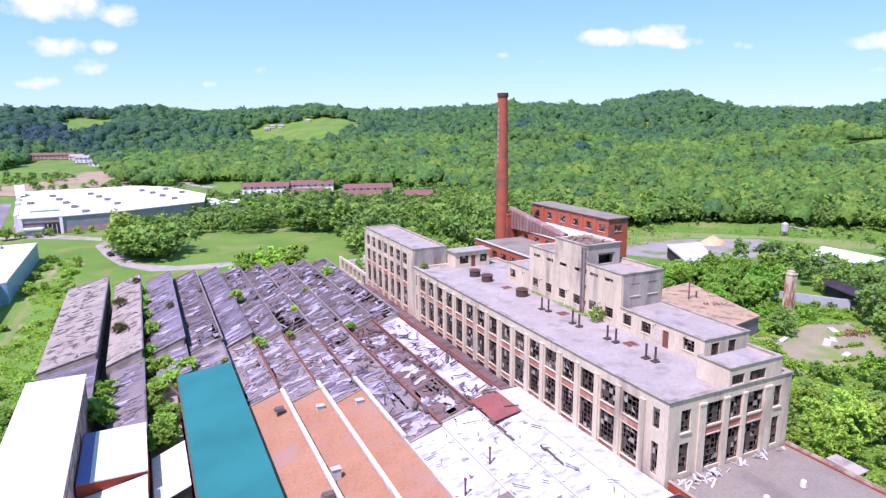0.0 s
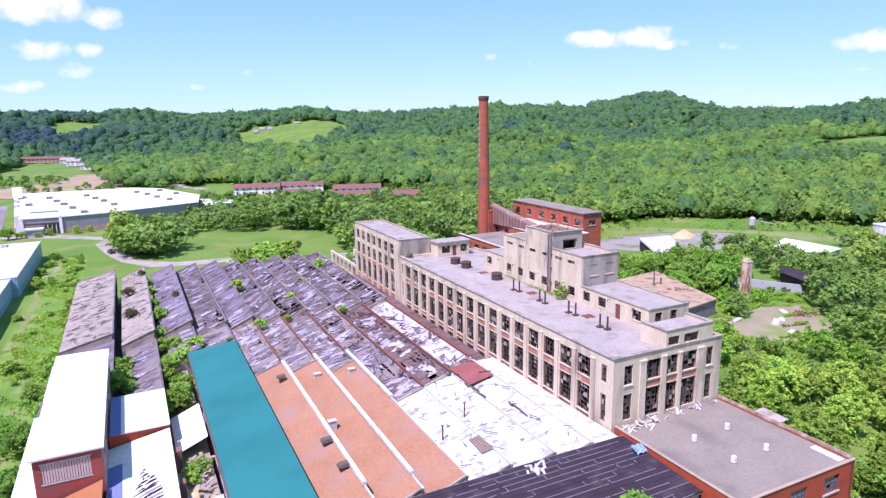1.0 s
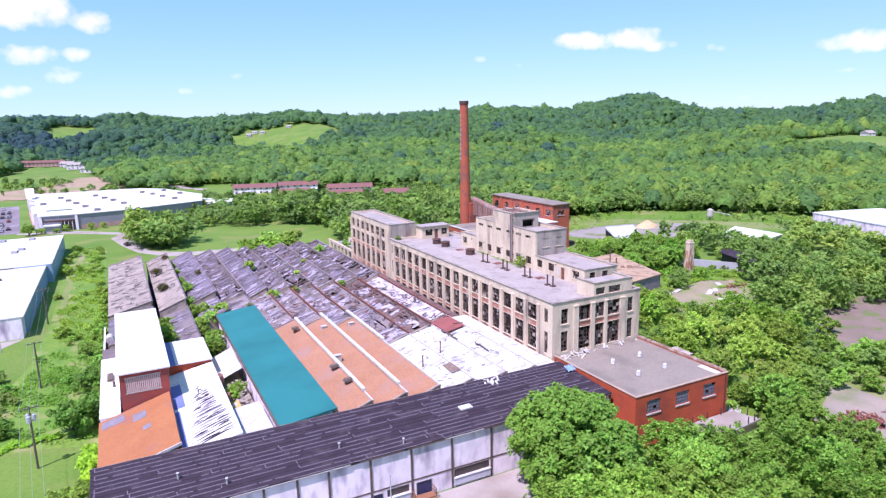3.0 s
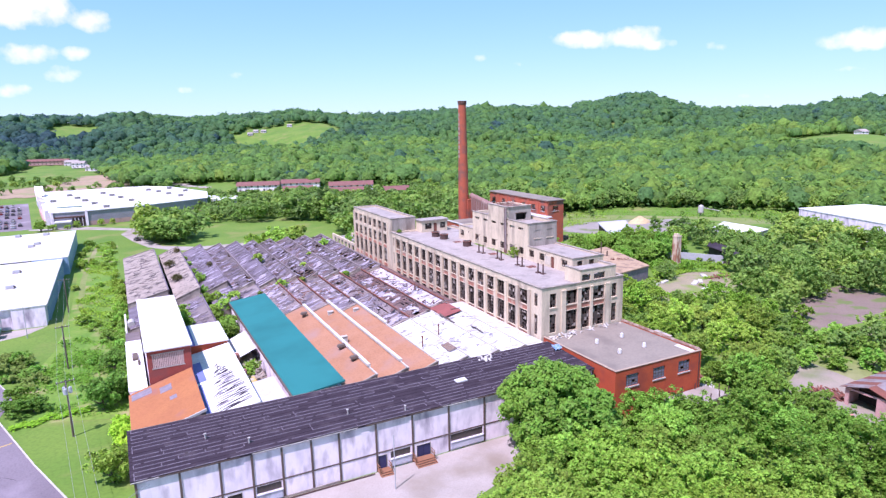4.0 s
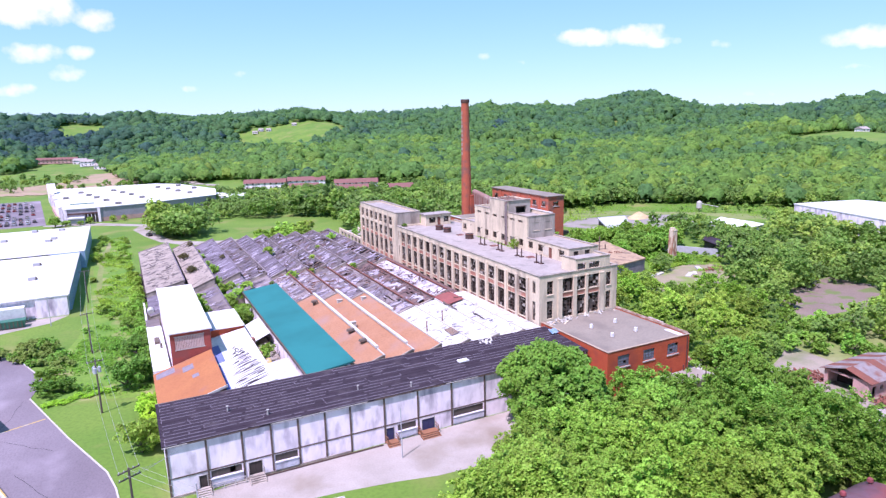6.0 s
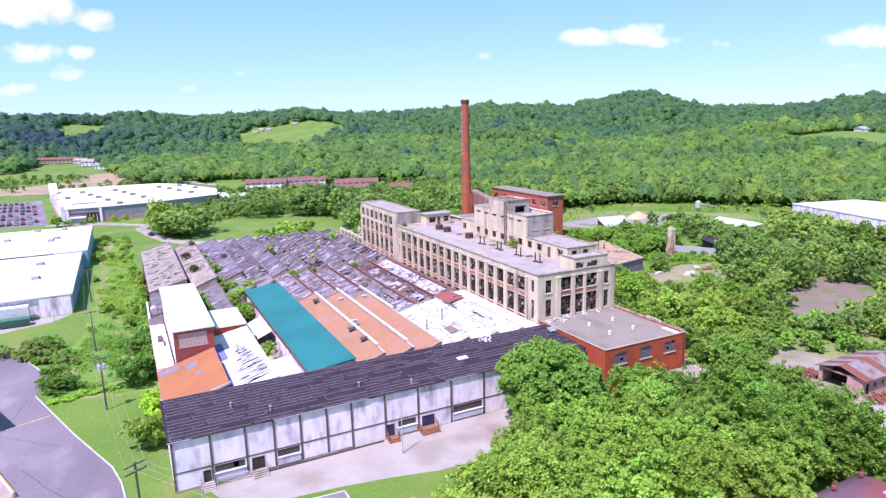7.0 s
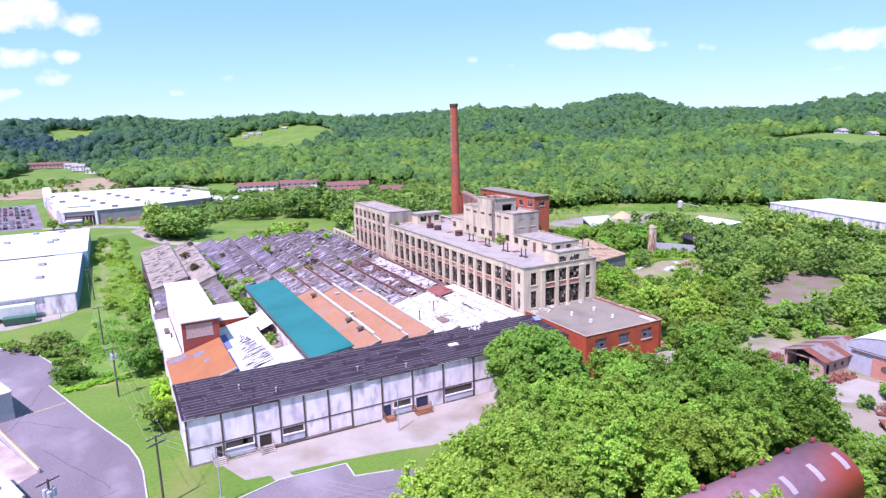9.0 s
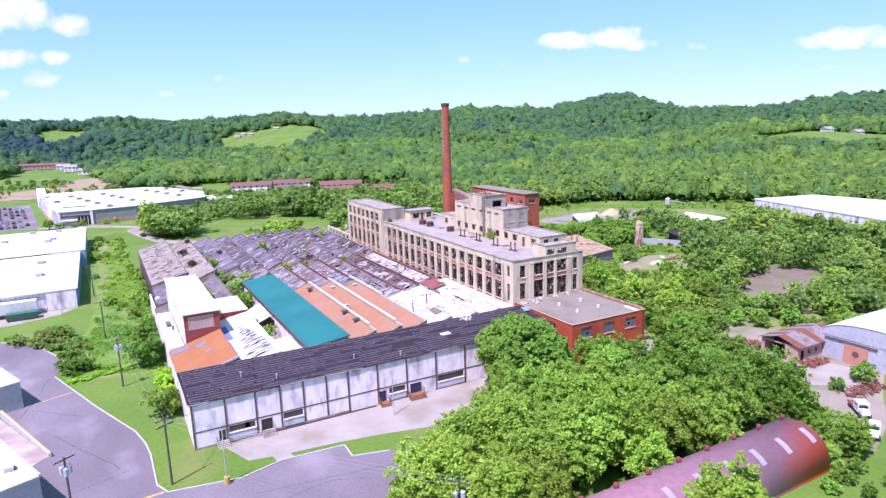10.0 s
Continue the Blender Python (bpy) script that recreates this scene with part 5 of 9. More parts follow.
for x, y, s, z in ((-49.2, 80.8, 0.9, 7.2), (-31.6, 92.9, 0.85, 8.2), (-31.9, 63.5, 0.7, 7.4), (-44.2, 59.4, 0.9, 6.6), (-15, 65.3, 0.5, 7.6), (-38.5, 57, 0.3, 8.1), (-26.2, 66, 0.45, 7.5), (-49.6, 92, 0.6, 7), (-49.5, 103, 0.6, 7), (-49.6, 70, 0.8, 6.6), (-49.8, 112, 0.5, 7),
                   (-8, 108, 0.9, 7.5), (-56.4, 47, 1.0, 6.0), (-56.2, 50, 1.0, 6.0), (-56.4, 54, 0.8, 6.0), (-55.8, 57, 0.8, 6.2), (-55.2, 46.2, 0.6, 6.4), (-22.5, 78, 0.5, 8.4), (-17, 92, 0.4, 8.4)):
    tree("bush", x, y, s, z, 1.0, "green weeds growing through the shed roofs", "weeds", "weeds", "roof weeds")
for k in range(22):
    tree("bush", rb.uniform(-49.6, -46.6), rb.uniform(36, 64), rb.uniform(0.5, 1.0), rb.uniform(4.6, 6.2), 1.0, "green weeds overgrowing the roofless bay", "weeds", "weeds", "roof weeds")
# roofless bay beside the teal roof
T = thing("roofless_bay", (-48, 20, 0), "roofless shed bay with broken white roofing", "shed bay")
part("deck", MB().box(-50.2, -2.2, 4.3, -46.05, 55.5, 4.6), M_DIRT, T)
part("white_sheet", slab(MB(), -50.0, -46.1, 23.5, 34.5, 5.6, 7.2, 0.08), M_WHITE, T)
part("membrane", slab(MB(), -50.15, -46.1, -2.2, 9.5, 6.4, 6.9, 0.12), M_MEMBRANE, T, "smooth lilac-white membrane")
part("pier", MB().box(-50.25, 20.2, 4.6, -49.5, 21.6, 7.6).box(-50.2, 13.2, 4.6, -49.6, 14.4, 7.2), M_BRICK2, T)
part("yellow_board", slab(MB(), -49.6, -48.4, 10.4, 14.0, 5.6, 5.8, 0.06), M_YELLOW, T)
part("yellow_board", slab(MB(), -48.6, -46.3, 10.2, 12.6, 5.0, 5.3, 0.08), M_YELLOW, T)
litter("bay_rubble", -50, -46.4, 10, 24, 70, 9, M_COPING, "grey rubble in the roofless bay", 2.0, -2.6, 0.5)
tree("bush", -47.8, 19, 0.75, 4.6, 1.0, "green weeds growing in the roofless bay", "weeds", "weeds", "roof weeds")
tree("bush", -48.6, 17.4, 0.5, 4.6, 1.0, "green weeds growing in the roofless bay", "weeds", "weeds", "roof weeds")


# ---- front building ----
M_SPANDREL = mat("blue_grey_panel", (0.56, 0.55, 0.62), (0.48, 0.47, 0.54), scale=0.5, fine=3, stain=(0.33, 0.30, 0.34), stain_scale=0.6)


def front_building():
    T = thing("front_building", (-34, -8, 0), "long low white-walled workshop with a black tar roof", "building")
    X0, X1, Y0, Y1 = -67.3, -0.3, -14.7, -2.45
    cols = [-67.2, -62.5, -58.0, -54.2, -50.5, -46.7, -43.0, -37.8, -32.4, -26.7, -20.8, -15.5, -10.5, -5.5, -0.5]
    n = 14
    zr = lambda y: 7.4 + (y - Y0 + 0.18) / (Y1 - Y0 + 0.18) * 0.65
    part("roof_deck", MB().hexa([(X0 - 0.25, Y0 - 0.18, 7.1), (X1, Y0 - 0.18, 7.1), (X1, Y1, 7.7), (X0 - 0.4, Y1, 7.7)], [(X0 - 0.25, Y0 - 0.18, 7.35), (X1, Y0 - 0.18, 7.35), (X1, Y1, 7.98), (X0 - 0.4, Y1, 7.98)]), M_DARKROOF, T)
    r = random.Random(4)
    for k in range(n):
        ya, yb = Y0 - 0.18 + (Y1 - Y0 + 0.18) * k / n, Y0 - 0.18 + (Y1 - Y0 + 0.18) * (k + 1) / n
        x = X0 - 0.4
        while x < X1 - 1:
            x2 = min(X1, x + r.uniform(9, 24))
            part("roof_strip", MB().hexa([(x, ya - 0.04, zr(ya) - 0.04), (x2 - 0.03, ya - 0.04, zr(ya) - 0.04), (x2 - 0.03, yb, zr(yb) - 0.04), (x, yb, zr(yb) - 0.04)], [(x, ya - 0.04, zr(ya) + 0.055), (x2 - 0.03, ya - 0.04, zr(ya) + 0.055), (x2 - 0.03, yb, zr(yb) + 0.015), (x, yb, zr(yb) + 0.015)]), M_DARKROOF, T)
            x = x2
    mb = MB()
    for k in range(n):
        y = Y0 - 0.18 + (Y1 - Y0 + 0.18) * k / n
        x = X0
        while x < X1 - 2:
            l = r.uniform(0.8, 7)
            if r.random() < 0.85:
                mb.box(x, y - 0.05, zr(y) + 0.02, min(x + l, X1 - 0.1), y + 0.015, zr(y) + 0.1)
            if r.random() < 0.3:
                mb.box(x, y, zr(y) + 0.03, x + 0.08, y + 0.7, zr(y) + 0.1)
            x += l + r.uniform(0, 0.5)
    tagged(part("seam", mb, M_SEAM, T, "pale worn felt seams"), kind="stuff")
    part("parapet", MB().box(X0 - 0.4, Y1 - 0.02, 7.6, X1, Y1 + 0.03, 8.1), M_COPING, T)
    # openings per bay: doors, windows and low panels
    holes = [(-63.7, -62.75, 0.2, 2.2), (-57.4, -55.7, 0.3, 2.3), (-53.9, -50.8, 1.5, 2.5), (-37.6, -36.4, 0.2, 2.2), (-31.8, -29.7, 0.2, 2.2), (-62.2, -58.3, 1.5, 2.5), (-35.8, -32.8, 1.4, 2.4), (-26.4, -21.1, 1.4, 2.5)]
    for a, b in zip(cols, cols[1:]):
        hs = [h for h in holes if a <= h[0] and h[1] <= b + 0.01]
        low = MB().wall("x", Y0, 0.25, a + 0.13, b - 0.13, 0, 2.62, hs)
        part("low_panel", low, M_WALLWHITE, T)
        part("wall_panel", MB().box(a + 0.13, Y0 + 0.02, 2.8, b - 0.13, Y0 + 0.25, 7.1), M_WALLWHITE, T, "stained white wall panel")
    for x in cols:
        part("column", MB().box(x - 0.13, Y0 - 0.10, 0, x + 0.13, Y0 + 0.25, 7.1), M_STEEL, T, "dark steel column")
    part("girt", MB().box(X0, Y0 - 0.05, 2.62, X1, Y0 + 0.2, 2.8), M_STEEL, T)
    x = X0 - 0.4
    while x < X1 - 3:
        x2 = min(X1, x + r.uniform(3, 9))
        part("gutter", MB().box(x, Y0 - 0.28, 7.18, x2 - 0.02, Y0 - 0.183, 7.28), M_KERB if r.random() < 0.4 else M_STEEL, T)
        x = x2 + (r.uniform(0.3, 1.5) if r.random() < 0.3 else 0)
    # near-black sheet behind the openings paints the unlit workshop
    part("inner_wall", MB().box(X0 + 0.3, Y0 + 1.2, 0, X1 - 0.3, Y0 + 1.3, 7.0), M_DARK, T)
    for k, (a, b, c, d) in enumerate(holes):
        if d < 2.35 and c < 0.5:
            m = M_BLUEDOOR if k in (3, 4) else M_DARK
            part("door", MB().box(a + 0.03, Y0 + 0.08, c, (a + b) / 2 - 0.02 if b - a > 1.4 else b - 0.03, Y0 + 0.14, d - 0.03), m, T, "dark blue door" if k in (3, 4) else "dark glazed door")
            if b - a > 1.4:
                part("door", MB().box((a + b) / 2 + 0.02, Y0 + 0.08, c, b - 0.03, Y0 + 0.14, d - 0.03), m, T)
            part("door_frame", MB().box(a - 0.08, Y0 - 0.03, c, a, Y0 + 0.2, d + 0.08).box(b, Y0 - 0.03, c, b + 0.08, Y0 + 0.2, d + 0.08).box(a, Y0 - 0.03, d, b, Y0 + 0.2, d + 0.08), M_KERB, T)
        else:
            window(T, (a + b) / 2, Y0 + 0.1, c, b - a, d - c, "s", 5, 1, 0.05, "wide workshop window")
            part("spandrel", MB().box(a - 0.05, Y0 - 0.22, 0.35, b + 0.05, Y0 - 0.003, c - 0.1), M_SPANDREL, T, "pale blue-grey panel below the window")
            part("sill", MB().box(a - 0.1, Y0 - 0.3, c - 0.1, b + 0.1, Y0 - 0.003, c - 0.03), M_SPANDREL, T)
    # west gable
    part("west_wall", MB().hexa([(X0, Y0 + 0.3, 0), (X0 + 0.3, Y0 + 0.3, 0), (X0 + 0.3, Y1, 0), (X0, Y1, 0)], [(X0, Y0 + 0.3, 7.12), (X0 + 0.3, Y0 + 0.3, 7.12), (X0 + 0.3, Y1, 7.7), (X0, Y1, 7.7)]), M_WALLWHITE, T)
    part("base_beam", MB().box(X0, Y0 - 0.14, 0, -43.2, Y0 - 0.02, 0.3), M_COPING, T)
    for px, py in ((-58.8, -9), (-40.5, -11.2), (-33, -13.8), (-54, -12.5)):
        part("roof_pipe", MB().cyl(px, py, zr(py), zr(py) + 0.7, 0.1, 0.1, 10).cyl(px, py, zr(py) + 0.7, zr(py) + 0.8, 0.18, 0.18, 10), M_KERB, T)
    part("roof_patch", MB().hexa([(-22.6, -9.8, zr(-9.8) + 0.1), (-20.8, -9.8, zr(-9.8) + 0.1), (-20.8, -8.8, zr(-8.8) + 0.1), (-22.6, -8.8, zr(-8.8) + 0.1)], [(-22.6, -9.8, zr(-9.8) + 0.3), (-20.8, -9.8, zr(-9.8) + 0.3), (-20.8, -8.8, zr(-8.8) + 0.3), (-22.6, -8.8, zr(-8.8) + 0.3)]), M_WHITE, T, "white roof hatch")
    return T


front_building()


def steps(name, x0, x1, y0, n, rise, material, label, rail=True, deck=1.2):
    """Steps down towards -y from a small landing against the wall."""
    T = thing(name, ((x0 + x1) / 2, y0 - 1, 0), label, "steps", "door steps")
    top = n * rise
    part("landing", MB().box(x0, y0 - deck, top - 0.1, x1, y0, top), material, T)
    for k in range(n):
        z = top - rise * (k + 1)
        part("tread", MB().box(x0, y0 - deck - 0.3 * (k + 1), max(0.03, z - 0.06), x1, y0 - deck - 0.3 * k, z + 0.02), material, T)
    for x in (x0 + 0.05, x1 - 0.05):
        part("leg", MB().box(x - 0.05, y0 - deck + 0.02, 0, x + 0.05, y0 - deck + 0.12, top - 0.1).box(x - 0.05, y0 - 0.15, 0, x + 0.05, y0 - 0.05, top - 0.1), material, T)
        part("stringer", MB().hexa([(x - 0.04, y0 - deck - 0.3 * n, 0), (x + 0.04, y0 - deck - 0.3 * n, 0), (x + 0.04, y0 - deck, top - 0.35), (x - 0.04, y0 - deck, top - 0.35)], [(x - 0.04, y0 - deck - 0.3 * n, 0.16), (x + 0.04, y0 - deck - 0.3 * n, 0.16), (x + 0.04, y0 - deck, top - 0.1), (x - 0.04, y0 - deck, top - 0.1)]), material, T)
        if rail:
            for z in (0.5, 0.95):
                part("rail", MB().box(x - 0.04, y0 - deck, top + z - 0.08, x + 0.04, y0 - 0.05, top + z), material, T)
            part("post", MB().box(x - 0.05, y0 - deck, top, x + 0.05, y0 - deck + 0.1, top + 1.0), material, T)
    return T


M_STEPWOOD = mat("brown_timber", (0.288, 0.128, 0.068), (0.232, 0.104, 0.056), scale=1.5, fine=8, bump=0.3)
steps("timber_steps", -37.9, -36.1, -14.75, 2, 0.17, M_STEPWOOD, "small brown timber steps with a rail")
steps("timber_deck", -32.6, -29.6, -14.75, 3, 0.17, M_STEPWOOD, "brown timber deck with steps and rails")
steps("concrete_steps", -57.6, -55.5, -14.85, 4, 0.15, M_GREYCONC, "grey concrete door steps", True, 0.6)
steps("concrete_steps", -64.2, -62.4, -14.85, 4, 0.15, M_GREYCONC, "grey concrete door steps", True, 0.4)

# ---- brick annex ----
M_BLUEPANE = glassy("blue_grey_glass", (0.20, 0.205, 0.27), 0.42)
M_STONEEDGE = mat("worn_stone_edge", (0.42, 0.31, 0.23), (0.33, 0.235, 0.175), scale=0.8, fine=6)
M_BROWNEDGE = mat("brown_clay_coping", (0.36, 0.21, 0.15), (0.25, 0.15, 0.115), scale=1.2, fine=5, stain=(0.42, 0.33, 0.27), stain_scale=0.8)
T = thing("brick_annex", (10, -9, 0), "low orange brick annex with a flat grey roof", "building")
ah = [(2.5, 5.1, 5.1, 7.1), (8.2, 10.8, 5.1, 7.1), (13.8, 16.4, 5.1, 7.1)]
part("south_wall", MB().wall("x", -19.1, 0.35, 0.3, 19.0, 0, 8.1, ah), M_BRICK, T)
part("west_wall", MB().box(0.3, -18.75, 0, 0.65, -0.25, 8.1), M_BRICK, T)
part("east_wall", MB().box(18.65, -18.75, 0, 19.0, -0.25, 8.1), M_BRICK, T)
# near-black backing paints the shade behind the annex windows
part("inner_wall", MB().box(0.7, -17.2, 0, 18.6, -17.0, 7.1), M_DARK, T)
part("roof", MB().box(0.65, -18.75, 7.6, 18.65, -0.25, 7.9), M_ANNEXROOF, T, "flat grey roof with dark stains")
part("coping", MB().box(0.22, -19.18, 8.1, 19.08, -18.8, 8.2), M_STONEEDGE, T, "thin worn stone coping")
part("coping", MB().box(0.22, -18.8, 8.1, 0.6, -0.25, 8.2), M_STONEEDGE, T)
part("coping", MB().box(18.6, -18.8, 8.1, 19.08, -0.25, 8.34), M_BROWNEDGE, T, "brown tile coping")
part("coping_lip", MB().box(18.74, -18.7, 8.34, 18.94, -0.3, 8.46), M_BROWNEDGE, T)
part("roof_sheet", MB().box(17.3, -18.3, 7.9, 18.3, -14.8, 7.96), M_WHITE, T, "white sheet laid along the parapet")
part("downpipe", MB().cyl(19.15, -18.4, 0.6, 7.6, 0.08, 0.08, 8), M_KERB, T)
part("downpipe", MB().cyl(18.4, -19.24, 0.6, 7.9, 0.07, 0.07, 8), M_DARKRUST, T)
for a, b, c, d in ah:
    window(T, (a + b) / 2, -18.95, c, b - a, d - c, "s", 4, 4, 0.06, "steel-framed window in brick", M_BLUEPANE)
    part("sill", MB().box(a - 0.12, -19.22, c - 0.2, b + 0.12, -18.9, c - 0.003), M_KERB, T, "pale stone window sill")
for vx, vy in ((6.6, -7.3), (12.5, -7.1), (12.3, -12.8), (6.7, -12.9)):
    T = thing("roof_vent", (vx, vy, 7.9), "small white banded roof vent on the annex", "roof vent", "annex roof vents")
    part("curb", MB().cyl(vx, vy, 7.9, 8.0, 0.46, 0.44, 14), M_ANNEXROOF, T)
    for k in range(3):
        z = 8.0 + 0.23 * k
        part("band", MB().cyl(vx, vy, z, z + 0.16, 0.35 - 0.02 * k, 0.33 - 0.02 * k, 14).cyl(vx, vy, z + 0.16, z + 0.23, 0.26, 0.26, 14), M_WHITE, T)
# concrete platform in the angle by the annex, with stub posts along its edges
T = thing("concrete_platform", (16, -21, 0), "low pale concrete platform with rusty stub posts beside the annex", "platform")
part("slab", MB().hexa([(10.2, -21.9, 1.3), (14.2, -24.1, 1.3), (21.6, -23.3, 1.3), (20.0, -19.3, 1.3), (10.4, -19.3, 1.3)], [(10.2, -21.9, 1.6), (14.2, -24.1, 1.6), (21.6, -23.3, 1.6), (20.0, -19.3, 1.6), (10.4, -19.3, 1.6)]), M_CONCRETE_GROUND, T)
part("base", MB().hexa([(10.4, -21.7, -1.2), (14.2, -23.8, -1.2), (21.3, -23.0, -1.2), (19.8, -19.4, -1.2), (10.6, -19.4, -1.2)], [(10.4, -21.7, 1.297), (14.2, -23.8, 1.297), (21.3, -23.0, 1.297), (19.8, -19.4, 1.297), (10.6, -19.4, 1.297)]), M_PINKWALL, T)
for px, py in ((10.4, -21.8), (12.2, -22.9), (14.1, -23.9), (16.4, -23.7), (18.6, -23.5), (20.2, -23.3), (21.3, -23.1), (20.8, -21.6), (11.5, -19.5), (14.5, -19.5), (17.5, -19.5)):
    part("stub_post", MB().box(px - 0.06, py - 0.06, 1.6, px + 0.06, py + 0.06, 2.7), M_DARKRUST, T)
part("edge_angle", MB().hexa([(10.1, -21.95, 1.4), (14.2, -24.2, 1.4), (14.2, -24.1, 1.4), (10.2, -21.9, 1.4)], [(10.1, -21.95, 1.64), (14.2, -24.2, 1.64), (14.2, -24.1, 1.64), (10.2, -21.9, 1.64)]), M_DARKRUST, T)
T = thing("rubble_step", (8.3, -21.6, 0), "broken grey concrete step below the platform", "step")
part("slab", MB().hexa([(6.6, -20.2, -0.5), (8.0, -22.4, -0.5), (10.0, -22.2, -0.5), (9.8, -20.0, -0.5)], [(6.6, -20.2, 0.5), (8.0, -22.4, 0.4), (10.0, -22.2, 0.45), (9.8, -20.0, 0.5)]), M_CONCRETE_GROUND, T)
T = thing("small_canopy", (26, -3.4, 0), "small open shelter with a pale flat tin roof", "shelter")
part("roof", MB().hexa([(25.2, -1.2, 4.9), (25.0, -5.4, 4.9), (27.0, -5.4, 5.0), (27.2, -1.2, 5.0)], [(25.2, -1.2, 5.0), (25.0, -5.4, 5.0), (27.0, -5.4, 5.1), (27.2, -1.2, 5.1)]), M_GREYCONC, T)
for px, py in ((25.3, -1.5), (25.2, -5.1), (26.8, -5.1), (26.9, -1.5)):
    part("post", MB().box(px - 0.08, py - 0.08, -0.5, px + 0.08, py + 0.08, 4.9), M_STEEL, T)
r_ = random.Random(12)
for k in range(16):
    x, y = r_.uniform(1.2, 6.0) if k < 10 else r_.uniform(6, 18), r_.uniform(-2.6, -0.6) if k < 10 else r_.uniform(-1.3, -0.6)
    T = thing("loose_board", (x, y, 7.9), "loose pale board lying on the annex roof", "board", "loose boards")
    a, l = r_.uniform(0, 3.14), r_.uniform(0.6, 2.2) if k < 10 else r_.uniform(0.3, 0.9)
    BASE[T.name] = Vector((0, 0, 0))
    part("plank", MB().hexa([(-l / 2, -0.12, 0.01), (l / 2, -0.12, 0.12), (l / 2, 0.12, 0.12), (-l / 2, 0.12, 0.01)], [(-l / 2, -0.12, 0.08), (l / 2, -0.12, 0.2), (l / 2, 0.12, 0.2), (-l / 2, 0.12, 0.08)]), M_KERB if k % 3 else M_CREAM, T)
    T.rotation_euler[2] = a
rj = random.Random(61)
for k in range(12):
    x, y = rj.uniform(-15.5, -12.5), rj.uniform(-4.6, -3.0)
    z = 7.2 + (y + 15.2) / 12.75 * 0.85
    T = thing("loose_board", (x, y, z), "loose white board lying on the tar roof", "board", "loose boards")
    BASE[T.name] = Vector((0, 0, 0))
    l = rj.uniform(0.5, 1.8)
    part("plank", MB().hexa([(-l / 2, -0.14, 0.05), (l / 2, -0.14, 0.12), (l / 2, 0.14, 0.12), (-l / 2, 0.14, 0.05)], [(-l / 2, -0.14, 0.12), (l / 2, -0.14, 0.22), (l / 2, 0.14, 0.22), (-l / 2, 0.14, 0.12)]), M_KERB, T)
    T.rotation_euler[2] = rj.uniform(0, 3.14)
T = thing("blue_tarp", (-1.4, -6.5, 8.0), "crumpled blue tarpaulin on the tar roof", "tarpaulin")
mb = MB()
for i in range(7):
    for j in range(5):
        f = lambda a, b: (-2.1 + a * 0.22, -7.0 + b * 0.24, 8.15 + 0.09 * b + 0.22 * abs(math.sin(a * 2.3 + b * 1.7)))
        mb.poly(f(i, j), f(i + 1, j), f(i + 1, j + 1), f(i, j + 1))
part("sheet", mb, mat("blue_tarp", (0.08, 0.20, 0.42), (0.34, 0.42, 0.52), scale=1.6, fine=8, rough=0.4), T)

# ---- chimney ----
T = thing("chimney", (56.1, 130.3, 0), "tall red brick factory chimney with a dark rim", "chimney")
part("shaft", MB().cyl(56.1, 130.3, 0, 52, 2.25, 1.5, 36), M_BRICK2, T)
part("rim", MB().cyl(56.1, 130.3, 52.0, 52.6, 1.62, 1.72, 36).cyl(56.1, 130.3, 52.6, 53.4, 1.72, 1.72, 36), M_DARKBRICK, T, "dark sooty brick rim")
part("flue_block", MB().box(56.6, 127.6, 0, 59.6, 131.4, 15.2).box(56.5, 127.5, 15.2, 59.7, 131.5, 15.6), M_BRICK2, T)
# worn white painted letters down the shaft, too faded to read
for k in range(10):
    z = 47.6 - 1.75 * k
    rr = 2.25 - 0.75 * z / 52 + 0.02
    mb = MB()
    for i in range(3):
        a0, a1 = 3.0 + 0.16 * i, 3.0 + 0.16 * (i + 1)
        c = [(56.1 + math.cos(a) * q, 130.3 + math.sin(a) * q) for a in (a0, a1) for q in (rr, rr + 0.03)]
        lo = [(*c[0], z), (*c[2], z), (*c[3], z), (*c[1], z)]
        mb.hexa(lo, [(x, y, z + 1.2) for x, y, _ in lo])
    part("painted_letter", mb, M_LETTER, T, "worn white painted mark")

